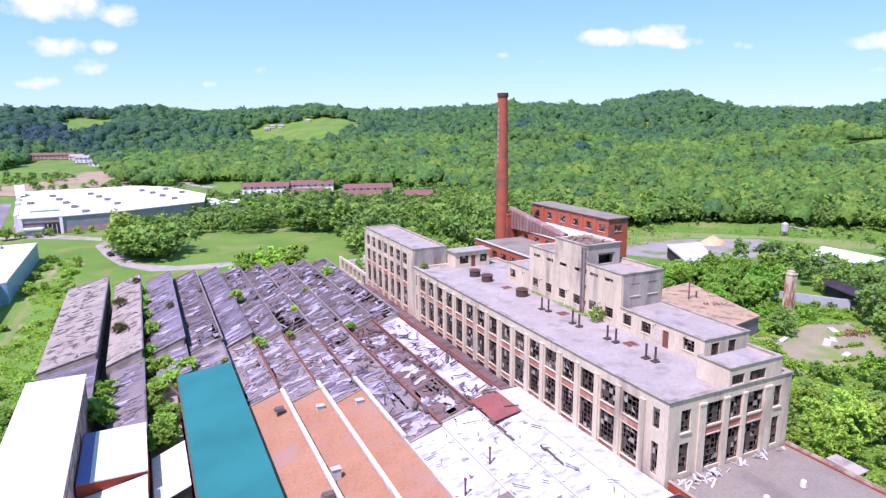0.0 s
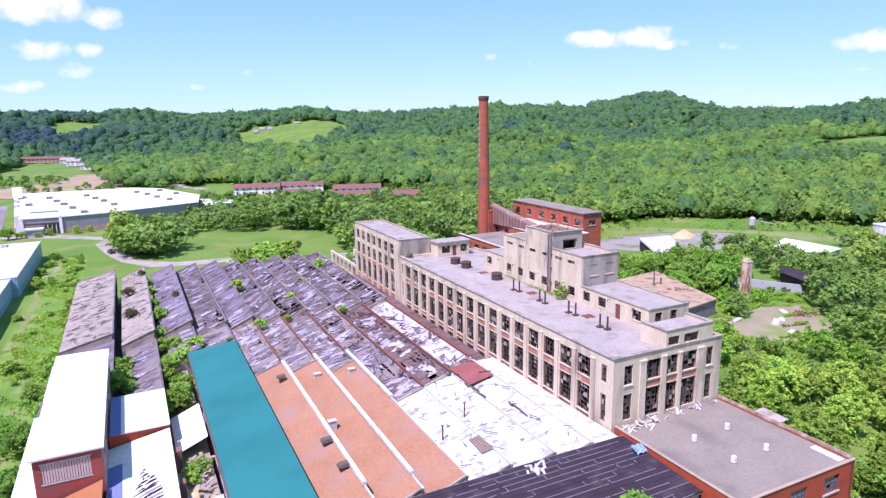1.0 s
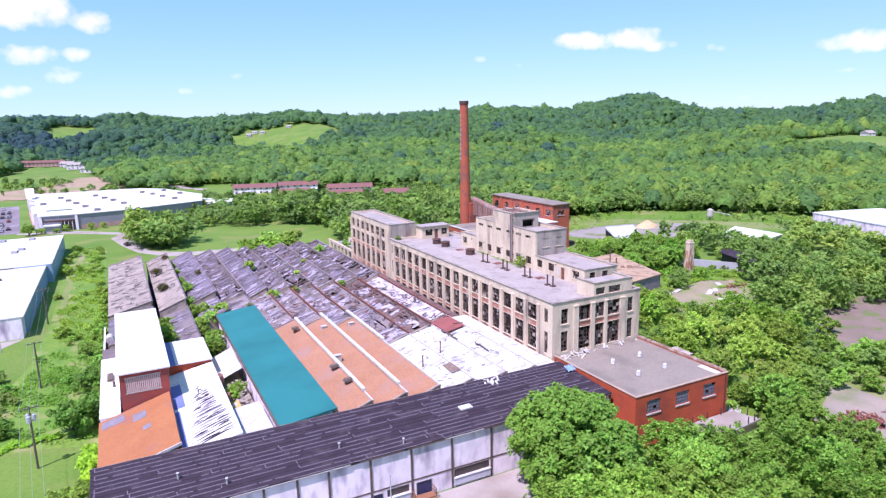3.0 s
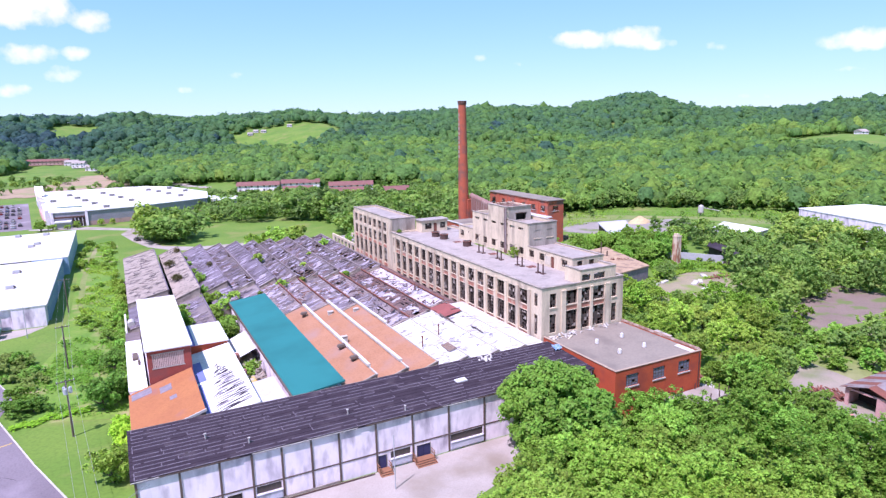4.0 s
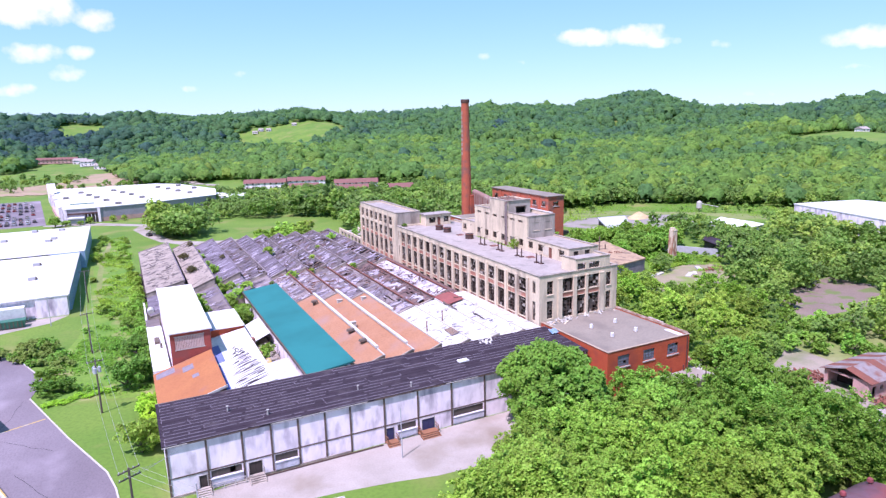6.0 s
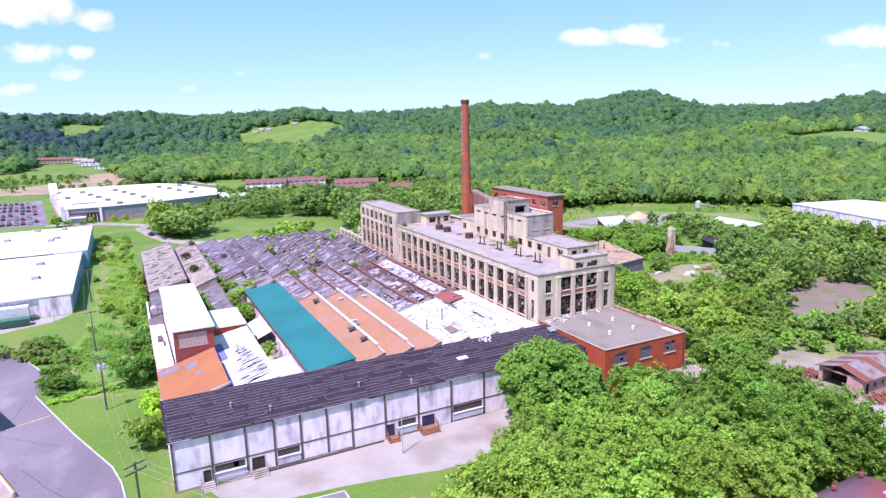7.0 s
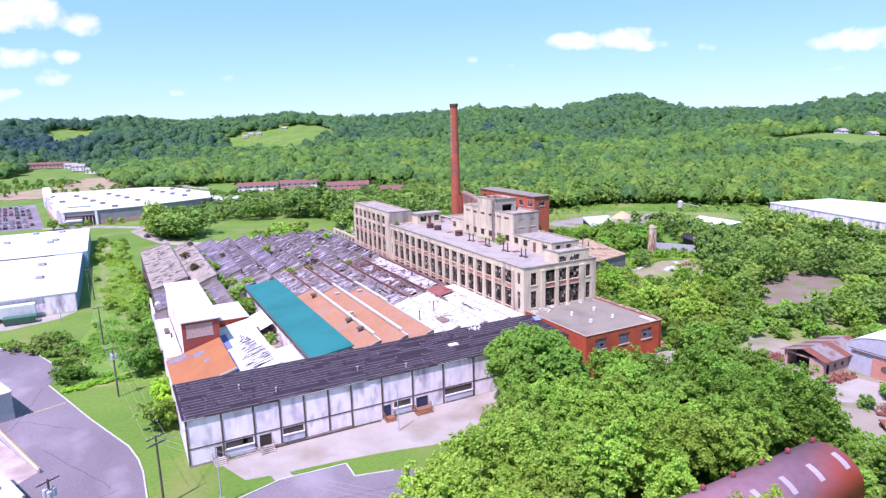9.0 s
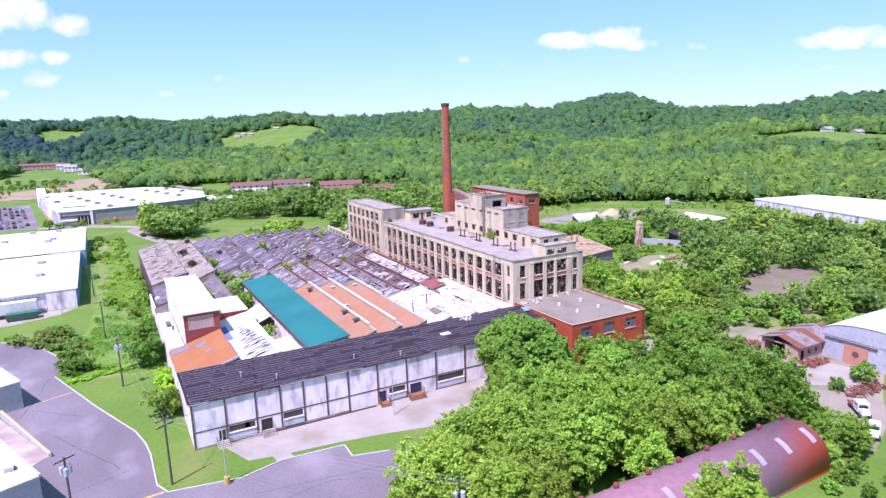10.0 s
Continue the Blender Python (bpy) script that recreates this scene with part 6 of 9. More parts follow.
# ---- boiler house ----
M_GALLERY = mat("rusty_corrugated", (0.27, 0.15, 0.128), (0.20, 0.108, 0.092), scale=0.5, fine=3, rough=0.7, bump=0.4, stain=(0.31, 0.22, 0.19), stain_scale=0.5, stretch=(1, 1, 0.3))
def boiler_house():
    T = thing("boiler_house", (70, 115, 0), "red brick boiler house with flat roofs and small windows", "building")
    hi = [(y - 1.3, y + 1.3, 12.0, 14.0) for y in (105.4, 111.6, 118.4, 125.2, 132.8, 140.2)]
    part("high_west_wall", MB().wall("y", 76.3, 0.5, 102.3, 143.5, 0, 16, hi), M_BRICK2, T)
    part("high_south_wall", MB().wall("x", 102.3, 0.5, 76.8, 83.6, 0, 16, [(78.6, 81.2, 12.2, 14.0)]), M_BRICK2, T)
    part("high_core", MB().box(77.6, 103.4, 0, 83.6, 143.5, 15.5), M_BRICK2, T)
    part("high_roof", MB().box(75.9, 101.9, 16, 84.0, 143.9, 16.3), M_ANNEXROOF, T)
    for a, b, c, d in hi:
        window(T, 76.5, (a + b) / 2, c, b - a, d - c, "w", 4, 3, 0.4, "small steel window in brick")
        part("sill", MB().box(76.15, a - 0.15, c - 0.2, 76.6, b + 0.15, c - 0.003), M_KERB, T, "pale stone sill")
    for y in (108.5, 115, 121.8, 129, 136.5):
        part("pier", MB().box(76.1, y - 0.6, 0, 76.3, y + 0.6, 15.2).box(76.05, y - 0.7, 15.2, 76.3, y + 0.7, 15.5), M_BRICK2, T)
    window(T, 79.9, 102.5, 12.2, 2.6, 1.8, "s", 4, 3, 0.4, "small steel window in brick")
    part("sill", MB().box(78.4, 102.15, 12.0, 81.4, 102.5, 12.197), M_KERB, T, "pale stone sill")
    mi = [(y - 1.2, y + 1.2, 8.0, 9.9) for y in (103, 109, 115, 121, 127)]
    part("mid_west_wall", MB().wall("y", 59.5, 0.5, 99, 134, 0, 11, mi), M_BRICK2, T)
    part("mid_core", MB().box(60.8, 99, 0, 76.2, 134, 10.4), M_BRICK2, T)
    part("mid_roof", MB().box(60.0, 99, 10.404, 76.2, 134, 10.6), M_WHITE_ROOF, T, "patchy white flat roof")
    part("coping", MB().box(59.3, 98.9, 11, 60.2, 134.1, 11.2), M_KERB, T)
    for a, b, c, d in mi:
        window(T, 59.7, (a + b) / 2, c, b - a, d - c, "w", 3, 3, 0.4, "small steel window in brick")
    lo = [(y - 1.4, y + 1.4, 5.6, 8.0) for y in (92, 97, 102, 107, 112, 117, 121.5)]
    part("low_west_wall", MB().wall("y", 43, 0.5, 88, 124, 0, 9.6, lo), M_BRICK2, T)
    part("low_core", MB().box(44.2, 88, 0, 59.4, 124, 8.6), M_BRICK2, T)
    part("low_roof", MB().box(43.5, 88, 8.604, 59.4, 124, 8.8), M_ANNEXROOF, T)
    part("coping", MB().box(42.8, 87.9, 9.6, 43.7, 124.1, 9.8), M_KERB, T)
    for a, b, c, d in lo:
        window(T, 43.2, (a + b) / 2, c, b - a, d - c, "w", 3, 3, 0.4, "boarded steel window in brick")
    # coal conveyor gallery leaning to the chimney
    part("gallery", MB().hexa([(61.0, 105, 11), (63.2, 105, 11), (60.2, 128, 11), (58, 128, 11)], [(61.0, 105, 11.6), (63.2, 105, 11.6), (60.2, 128, 16.4), (58, 128, 16.4)]), M_GALLERY, T, "rusty corrugated gallery")
    for k in range(15):
        f = k / 15
        x, y, z = 61.0 - 3.0 * f, 105 + 23 * f, 11.6 + 4.8 * f
        part("gallery_rib", MB().box(x - 0.12, y, 11, x + 0.02, y + 0.14, z), M_RUST, T)
    part("gallery_roof", MB().rod((62.2, 104.2, 11.7), (59.0, 129, 16.8), 1.15, 14), M_GALLERY, T, "rounded rusty gallery roof")
    part("flue", MB().cyl(62, 124, 10.6, 14, 0.25, 0.25, 10).cyl(62, 124, 14, 14.4, 0.5, 0.5, 10), M_STEEL, T)


boiler_house()

# ---- west roofs ----
M_DULLBRICK = mat("crimson_brick", (0.36, 0.075, 0.055), (0.29, 0.062, 0.05), scale=0.6, fine=6, bump=0.3, stain=(0.24, 0.07, 0.06), stain_scale=0.4)
M_LOUVRE = mat("pink_louvre", (0.60, 0.45, 0.42), (0.52, 0.38, 0.36), scale=1, fine=5)
T = thing("white_roof_shed", (-60.8, 33, 0), "tall brick shed with a bright white roof", "shed")
part("south_wall", MB().wall("x", 15.9, 0.3, -64.1, -57.6, 0, 12.3, [(-63.4, -58.7, 9.4, 11.6)]), M_DULLBRICK, T)
part("west_wall", MB().box(-64.1, 16.2, 0, -63.8, 49.4, 12.3), M_WALLWHITE, T)
part("east_wall", MB().box(-57.9, 16.2, 0, -57.6, 49.4, 12.3), M_PINKWALL, T, "faded pink boarded wall")
part("north_wall", MB().box(-63.8, 49.1, 0, -57.9, 49.4, 12.3), M_BRICK, T)
for k in range(9):
    part("stud", MB().box(-57.6, 16.8 + 4.0 * k, 8.6, -57.48, 17.1 + 4.0 * k, 12.3), M_COPING, T)
part("rail", MB().box(-57.6, 16.2, 10.2, -57.5, 49.2, 10.4), M_COPING, T)
for k in range(18):
    x = -63.4 + 4.7 * k / 18
    part("louvre_slat", MB().box(x + 0.02, 15.96, 9.4, x + 0.23, 16.1, 11.6), M_LOUVRE, T)
part("louvre_frame", MB().box(-63.5, 15.86, 9.25, -58.6, 15.99, 9.4).box(-63.5, 15.86, 11.6, -58.6, 15.99, 11.75), M_KERB, T)
part("roof", MB().box(-64.4, 15.6, 12.3, -57.3, 49.7, 12.5), M_WHITE, T, "bright white sheet roof")
T = thing("low_white_shed", (-54, 32, 0), "low brick shed with a white roof", "shed")
part("wall", MB().box(-57.4, 26.3, 0, -50.4, 38.4, 8.6), M_BRICK, T)
part("roof", MB().box(-56.0, 26.1, 8.6, -50.3, 38.6, 8.76), M_WHITE, T, "bright white sheet roof")
part("blue_strip", MB().box(-57.3, 26.1, 8.6, -56.02, 38.6, 8.74), M_BLUESTRIP, T, "blue roof strip")
T = thing("tan_roof_shed", (-62, 7, 0), "shed with a patched tan roof", "shed")
part("roof_plane", slab(MB(), -67.3, -57.8, -2.3, 15.55, 5.9, 8.7), M_ORANGE2, T, "patched orange-tan roof")
part("wall", MB().box(-67.2, -2.2, 0, -57.9, 15.5, 5.6), M_WALLWHITE, T)
part("verge_board", MB().hexa([(-67.3, -2.5, 5.8), (-57.7, -2.5, 8.6), (-57.7, -2.3, 8.6), (-67.3, -2.3, 5.8)], [(-67.3, -2.5, 6.15), (-57.7, -2.5, 8.95), (-57.7, -2.3, 8.95), (-67.3, -2.3, 6.15)]), M_KERB, T)
tan_z = lambda x: 5.9 + (x + 67.3) * 0.2947
for a, b, c, d in ((-66.9, -64.0, 12.4, 14.8), (-62.9, -61.2, 10.4, 12.8), (-61.8, -60.8, 6.4, 7.8)):
    part("felt_patch", slab(MB(), a, b, c, d, tan_z(a) + 0.03, tan_z(b) + 0.03, 0.06), M_SEAM, T, "blue-grey felt patch")
T = thing("white_patched_shed", (-54, 12, 0), "shed with a torn white roof showing dark battens", "shed")
part("roof_plane", slab(MB(), -57.6, -50.4, -2.3, 26.0, 7.0, 8.3), M_WHITE, T)
part("wall", MB().box(-57.5, -2.2, 0, -50.5, 25.9, 6.6), M_WALLWHITE, T)
rt = random.Random(5)
zw = lambda x: 7.03 + (x + 57.6) * 0.1806
for k in range(27):
    y = -1.5 + 0.72 * k
    f = k / 26
    a, b = -56.3 + 2.4 * f ** 1.5 + rt.uniform(-0.5, 0.5), -50.7 - 2.6 * f ** 2 - rt.uniform(0, 0.6)
    cut = a + (b - a) * rt.uniform(0.35, 0.7)
    for p, q in ((a, cut - rt.uniform(0.05, 0.25)), (cut, b)) if rt.random() < 0.6 else ((a, b),):
        w, s0 = rt.uniform(0.34, 0.6), rt.uniform(-0.1, 0.12)
        ya, ym, yb = y + s0 + 0.3 * (p - a), y + s0 + 0.3 * ((p + q) / 2 - a), y + s0 + 0.3 * (q - a)
        mb = MB()
        for (x0, y0, w0), (x1, y1, w1) in (((p, ya, 0.06), ((p + q) / 2, ym, w)), (((p + q) / 2, ym, w), (q, yb, w * rt.uniform(0.2, 0.9)))):
            mb.hexa([(x0, y0, zw(x0) - 0.06), (x1, y1, zw(x1) - 0.06), (x1, y1 + w1, zw(x1) - 0.06), (x0, y0 + w0, zw(x0) - 0.06)], [(x0, y0, zw(x0)), (x1, y1, zw(x1)), (x1, y1 + w1, zw(x1)), (x0, y0 + w0, zw(x0))])
        part("bare_batten", mb, M_DARKROOF if rt.random() < 0.7 else M_SEAM, T)
part("blue_strip", slab(MB(), -57.55, -56.0, 12, 21, 7.03, 7.31, 0.02), M_BLUESTRIP, T)
part("blue_strip", slab(MB(), -57.55, -56.9, -1, 11, 7.03, 7.15, 0.02), M_BLUESTRIP, T)
T = thing("west_white_roof", (-65.5, 30, 0), "narrow flat white roof with small units", "roof")
part("roof_plane", MB().box(-67.2, 15.6, 6.2, -64.45, 42, 6.45), M_WHITE, T)
part("wall", MB().box(-67.1, 15.6, 0, -64.5, 42, 6.18), M_WALLWHITE, T)
part("hatch", MB().box(-66.2, 30, 6.45, -65.3, 33, 6.9), M_STEEL, T)
part("pipe", MB().cyl(-65.2, 27.5, 6.45, 7.3, 0.2, 0.2, 10), M_STEEL, T)
part("tank", MB().rod((-65.8, 52.5, 6.6), (-65.8, 55, 6.6), 0.7, 14), M_KERB, T)
part("low_deck", MB().box(-67.1, 42.02, 5.6, -64.5, 49.4, 5.9), M_FELT_BURNT, T)
part("low_wall", MB().box(-67.0, 42.02, 0, -66.7, 66, 5.55), M_WALLWHITE, T)
T = thing("green_lean_to", (-62, 128, 0), "small lean-to with a dull green roof", "lean-to")
part("roof", MB().hexa([(-66, 124.4, 6.0), (-57.4, 124.4, 6.6), (-58.4, 130, 5.6), (-66, 130, 5.2)], [(-66, 124.4, 6.2), (-57.4, 124.4, 6.8), (-58.4, 130, 5.8), (-66, 130, 5.4)]), M_GREENROOF, T)
part("wall", MB().box(-65.8, 124.4, 0, -58.6, 129.8, 5.15), M_GREYWALL, T)
# ruined end wall by the tower
T = thing("ruined_wall", (-1, 112, 0), "roofless cream concrete ruin with empty bays", "ruin")
part("wall", MB().wall("y", 0.0, 0.45, 99.8, 124, 0, 8.6, [(101.5 + 3.6 * k, 103.8 + 3.6 * k, 5.4, 7.8) for k in range(6)]), M_CREAM, T)
part("back_wall", MB().box(7, 99.8, 0, 7.4, 124, 8.2), M_CREAM, T)
part("deck", MB().box(0.46, 99.8, 7.0, 6.98, 124, 7.3), M_ROOF_GREY, T)
for k in range(4):
    tree("bush", 2.5 + k % 2, 102 + 5 * k, 0.6, 7.3, 1.0, "green weeds growing in the ruin", "weeds", "weeds", "roof weeds")

# ---- main roof: vents, tanks, hut ----
def roof_tank(x, y):
    T = thing("roof_tank", (x, y, 16.62), "rusty dark round ventilator base on the mill roof", "roof ventilator", "roof tanks")
    part("drum", MB().cyl(x, y, 16.62, 17.75, 1.05, 1.0, 24), M_DARKRUST, T)
    part("rim", MB().cyl(x, y, 17.75, 17.87, 1.12, 1.12, 24), M_RUST, T)
    part("mouth", MB().cyl(x, y, 17.872, 17.9, 0.86, 0.86, 24), M_DARK, T)


for x, y in ((8.2, 58.8), (8.4, 54.4), (8.9, 43.1)):
    roof_tank(x, y)
for x, y in ((7.5, 35.0), (7.8, 33.6), (7.6, 27.1), (7.5, 25.4), (7.8, 19.5), (7.9, 17.9), (7.5, 11.7), (7.7, 10.3)):
    T = thing("roof_pipe", (x, y, 16.62), "dark vent pipe standing on the mill roof", "pipe", "mill roof pipes")
    part("pipe", MB().cyl(x, y, 16.7, 18.5, 0.14, 0.14, 12), M_DARKRUST, T)
    part("flashing", MB().box(x - 0.42, y - 0.42, 16.62, x + 0.42, y + 0.42, 16.80), M_DARKRUST, T)
    part("cap", MB().cyl(x, y, 18.5, 18.58, 0.18, 0.18, 12), M_DARKRUST, T)
for x, y in ((9.1, 31.6), (9.2, 16.5), (9.1, 48.6)):
    T = thing("roof_patch", (x, y, 16.62), "broken rusty square roof hatch lying flat", "roof hatch", "roof patches")
    part("curb", MB().hexa([(x - 0.95, y - 0.75, 16.62), (x + 0.85, y - 0.9, 16.62), (x + 1.0, y + 0.8, 16.62), (x - 0.8, y + 0.9, 16.62)], [(x - 0.9, y - 0.7, 16.74), (x + 0.8, y - 0.85, 16.74), (x + 0.95, y + 0.75, 16.74), (x - 0.75, y + 0.85, 16.74)]), M_BROWNEDGE, T)
    for k in range(4):
        part("board", MB().hexa([(x - 0.8 + 0.4 * k, y - 0.7, 16.742), (x - 0.5 + 0.4 * k, y - 0.75, 16.742), (x - 0.45 + 0.4 * k, y + 0.6, 16.742), (x - 0.72 + 0.4 * k, y + 0.65, 16.742)], [(x - 0.8 + 0.4 * k, y - 0.7, 16.79), (x - 0.5 + 0.4 * k, y - 0.75, 16.85), (x - 0.45 + 0.4 * k, y + 0.6, 16.80), (x - 0.72 + 0.4 * k, y + 0.65, 16.79)]), M_REDPATCH if k % 2 else M_DARKRUST, T)
tree("bush", 11.3, 26.2, 0.5, 16.6, 1.7, "green bush growing on the mill roof", "bush", "bush", "roof weeds")
tree("bush", 2.2, 69.0, 0.4, 16.8, 0.7, "low weeds on the mill parapet", "weeds", "weeds", "roof weeds")
T = thing("roof_hut", (11, 69, 16.6), "small cream concrete stair hut on the roof", "roof hut")
part("south_wall", MB().wall("x", 66.0, 0.3, 7.6, 15.4, 16.63, 19.7, [(8.6, 10.6, 17.4, 19.0), (11.2, 12.2, 16.63, 19.0), (13.2, 14.8, 17.4, 19.0)]), M_CREAM, T)
part("west_wall", MB().box(7.6, 66.3, 16.63, 7.9, 69.68, 19.7), M_CREAM, T)
part("east_wall", MB().box(15.1, 66.3, 16.63, 15.4, 69.68, 19.7), M_CREAM, T)
part("door", MB().box(11.2, 66.1, 16.63, 12.2, 66.2, 19.0), M_RUST, T, "rusty red hut door")
part("roof", MB().box(7.3, 65.7, 19.7, 15.7, 69.9, 19.95), M_ROOF_GREY, T)
# hut's inner shade as a near-black sheet
part("dark_inside", MB().box(7.95, 66.8, 16.64, 15.05, 66.9, 19.6), M_DARK, T)
window(T, 9.6, 66.15, 17.4, 2.0, 1.6, "s", 3, 3, 0.4, "broken hut window")
window(T, 14.0, 66.15, 17.4, 1.6, 1.6, "s", 3, 3, 0.4, "broken hut window")


def inside(p, poly):
    x, y = p
    hit = False
    for (x0, y0), (x1, y1) in zip(poly, poly[1:] + poly[:1]):
        if (y0 > y) != (y1 > y) and x < (x1 - x0) * (y - y0) / (y1 - y0) + x0:
            hit = not hit
    return hit


# ---- neighbouring warehouse, west ----
def rooftop_unit(x, y, z, s=1.0, skin=None):
    T = thing("rooftop_unit", (x, y, z), "small grey rooftop air unit on a white roof", "air unit", "rooftop units")
    part("casing", MB().box(x - 0.9 * s, y - 0.7 * s, z + 0.12, x + 0.9 * s, y + 0.7 * s, z + 0.9 * s), skin or M_GREYWALL, T)
    part("curb", MB().box(x - 1.0 * s, y - 0.8 * s, z, x + 1.0 * s, y + 0.8 * s, z + 0.116), M_COPING, T)
    part("hood", MB().hexa([(x + 0.9 * s, y - 0.5 * s, z + 0.4 * s), (x + 1.4 * s, y - 0.5 * s, z + 0.25 * s), (x + 1.4 * s, y + 0.5 * s, z + 0.25 * s), (x + 0.9 * s, y + 0.5 * s, z + 0.4 * s)],
                           [(x + 0.9 * s, y - 0.5 * s, z + 0.8 * s), (x + 1.4 * s, y - 0.5 * s, z + 0.4 * s), (x + 1.4 * s, y + 0.5 * s, z + 0.4 * s), (x + 0.9 * s, y + 0.5 * s, z + 0.8 * s)]), M_STEEL, T)


def warehouse():
    T = thing("white_warehouse", (-105, 140, 0), "white-roofed metal warehouse with pale blue east wall", "warehouse")
    part("office_wall", MB().box(-91.0, 86.2, 0, -84.0, 91, 5.0), M_WALLWHITE, T)
    part("south_wall", MB().box(-150, 91.0, 0, -84.0, 91.3, 4.7), M_WALLWHITE, T)
    part("dock_front", MB().wall("x", 86.6, 0.3, -150, -91.1, 0, 4.98, [(-104, -100.4, 0.1, 3.4), (-98.4, -94.8, 0.1, 3.4)]), M_WALLWHITE, T)
    for dx in (-104, -98.4):
        part("dock_door", MB().box(dx, 86.75, 0.1, dx + 3.6, 86.85, 3.4), M_GREYWALL, T, "grey roller door")
    part("east_wall", MB().box(-84.0, 91.02, 0, -83.6, 146, 5.0), M_BLUEWALL, T, "ribbed metal wall, pale blue with shade in its colour")
    for k in range(37):
        y = 91.6 + 1.5 * k
        if y < 145.5:
            part("wall_rib", MB().box(-83.6, y, 0, -83.54, y + 0.12, 4.9), M_BLUEWALL, T)
    part("roof", MB().box(-150, 86.1, 5.0, -83.4, 146.2, 5.25), M_WHITE, T, "bright white membrane roof")
    part("north_east_wall", MB().box(-82.4, 146.3, 0, -82, 205, 5.6), M_BLUEWALL, T, "ribbed metal wall, pale blue with shade in its colour")
    part("step_wall", MB().box(-92, 146.25, 0, -82.41, 146.6, 5.6), M_BLUEWALL, T)
    part("north_roof", MB().box(-150, 146.22, 5.6, -81.8, 205.2, 5.85), M_WHITE, T, "bright white membrane roof")
    part("coping", MB().box(-83.62, 86.1, 5.25, -83.4, 146.2, 5.4).box(-82.0, 146.25, 5.85, -81.8, 205.2, 6.0), M_KERB, T)


warehouse()
for x, y in ((-93.6, 109.3), (-94.4, 130.3), (-93.1, 177.1), (-109.1, 180.8), (-101.2, 199.5), (-91.9, 198.5), (-94.5, 172)):
    rooftop_unit(x, y, 5.25 if y < 146 else 5.85)
T = thing("dumpster", (-96, 81, 0), "dark green open-top roll-off container", "dumpster")
part("body", MB().hexa([(-99.6, 79.6, 0.25), (-93, 79.6, 0.25), (-93, 82, 0.25), (-99.6, 82, 0.25)], [(-99.8, 79.5, 1.9), (-92.6, 79.5, 1.9), (-92.6, 82.1, 1.9), (-99.8, 82.1, 1.9)]), mat("green_paint", (0.03, 0.13, 0.09), (0.04, 0.16, 0.11), scale=1, fine=6, rough=0.5), T)
for k in range(8):
    part("rib", MB().box(-99.4 + 0.85 * k, 79.42, 0.3, -99.25 + 0.85 * k, 79.6, 1.85), M_STEEL, T)
part("skid", MB().box(-99.4, 79.9, 0.03, -93.2, 80.1, 0.25).box(-99.4, 81.5, 0.03, -93.2, 81.7, 0.25), M_STEEL, T)
T = thing("box_trailer", (-101, 85, 0), "white box trailer parked at the warehouse dock", "trailer")
part("box", MB().box(-110, 83.2, 1.2, -93.0, 85.8, 4.0), M_WHITE, T)
part("chassis", MB().box(-109.5, 83.6, 0.8, -93.4, 85.4, 1.196), M_STEEL, T)
for wx in (-95.5, -96.8, -108):
    part("wheel", MB().rod((wx, 83.3, 0.5), (wx, 85.7, 0.5), 0.5, 14), M_DARK, T)


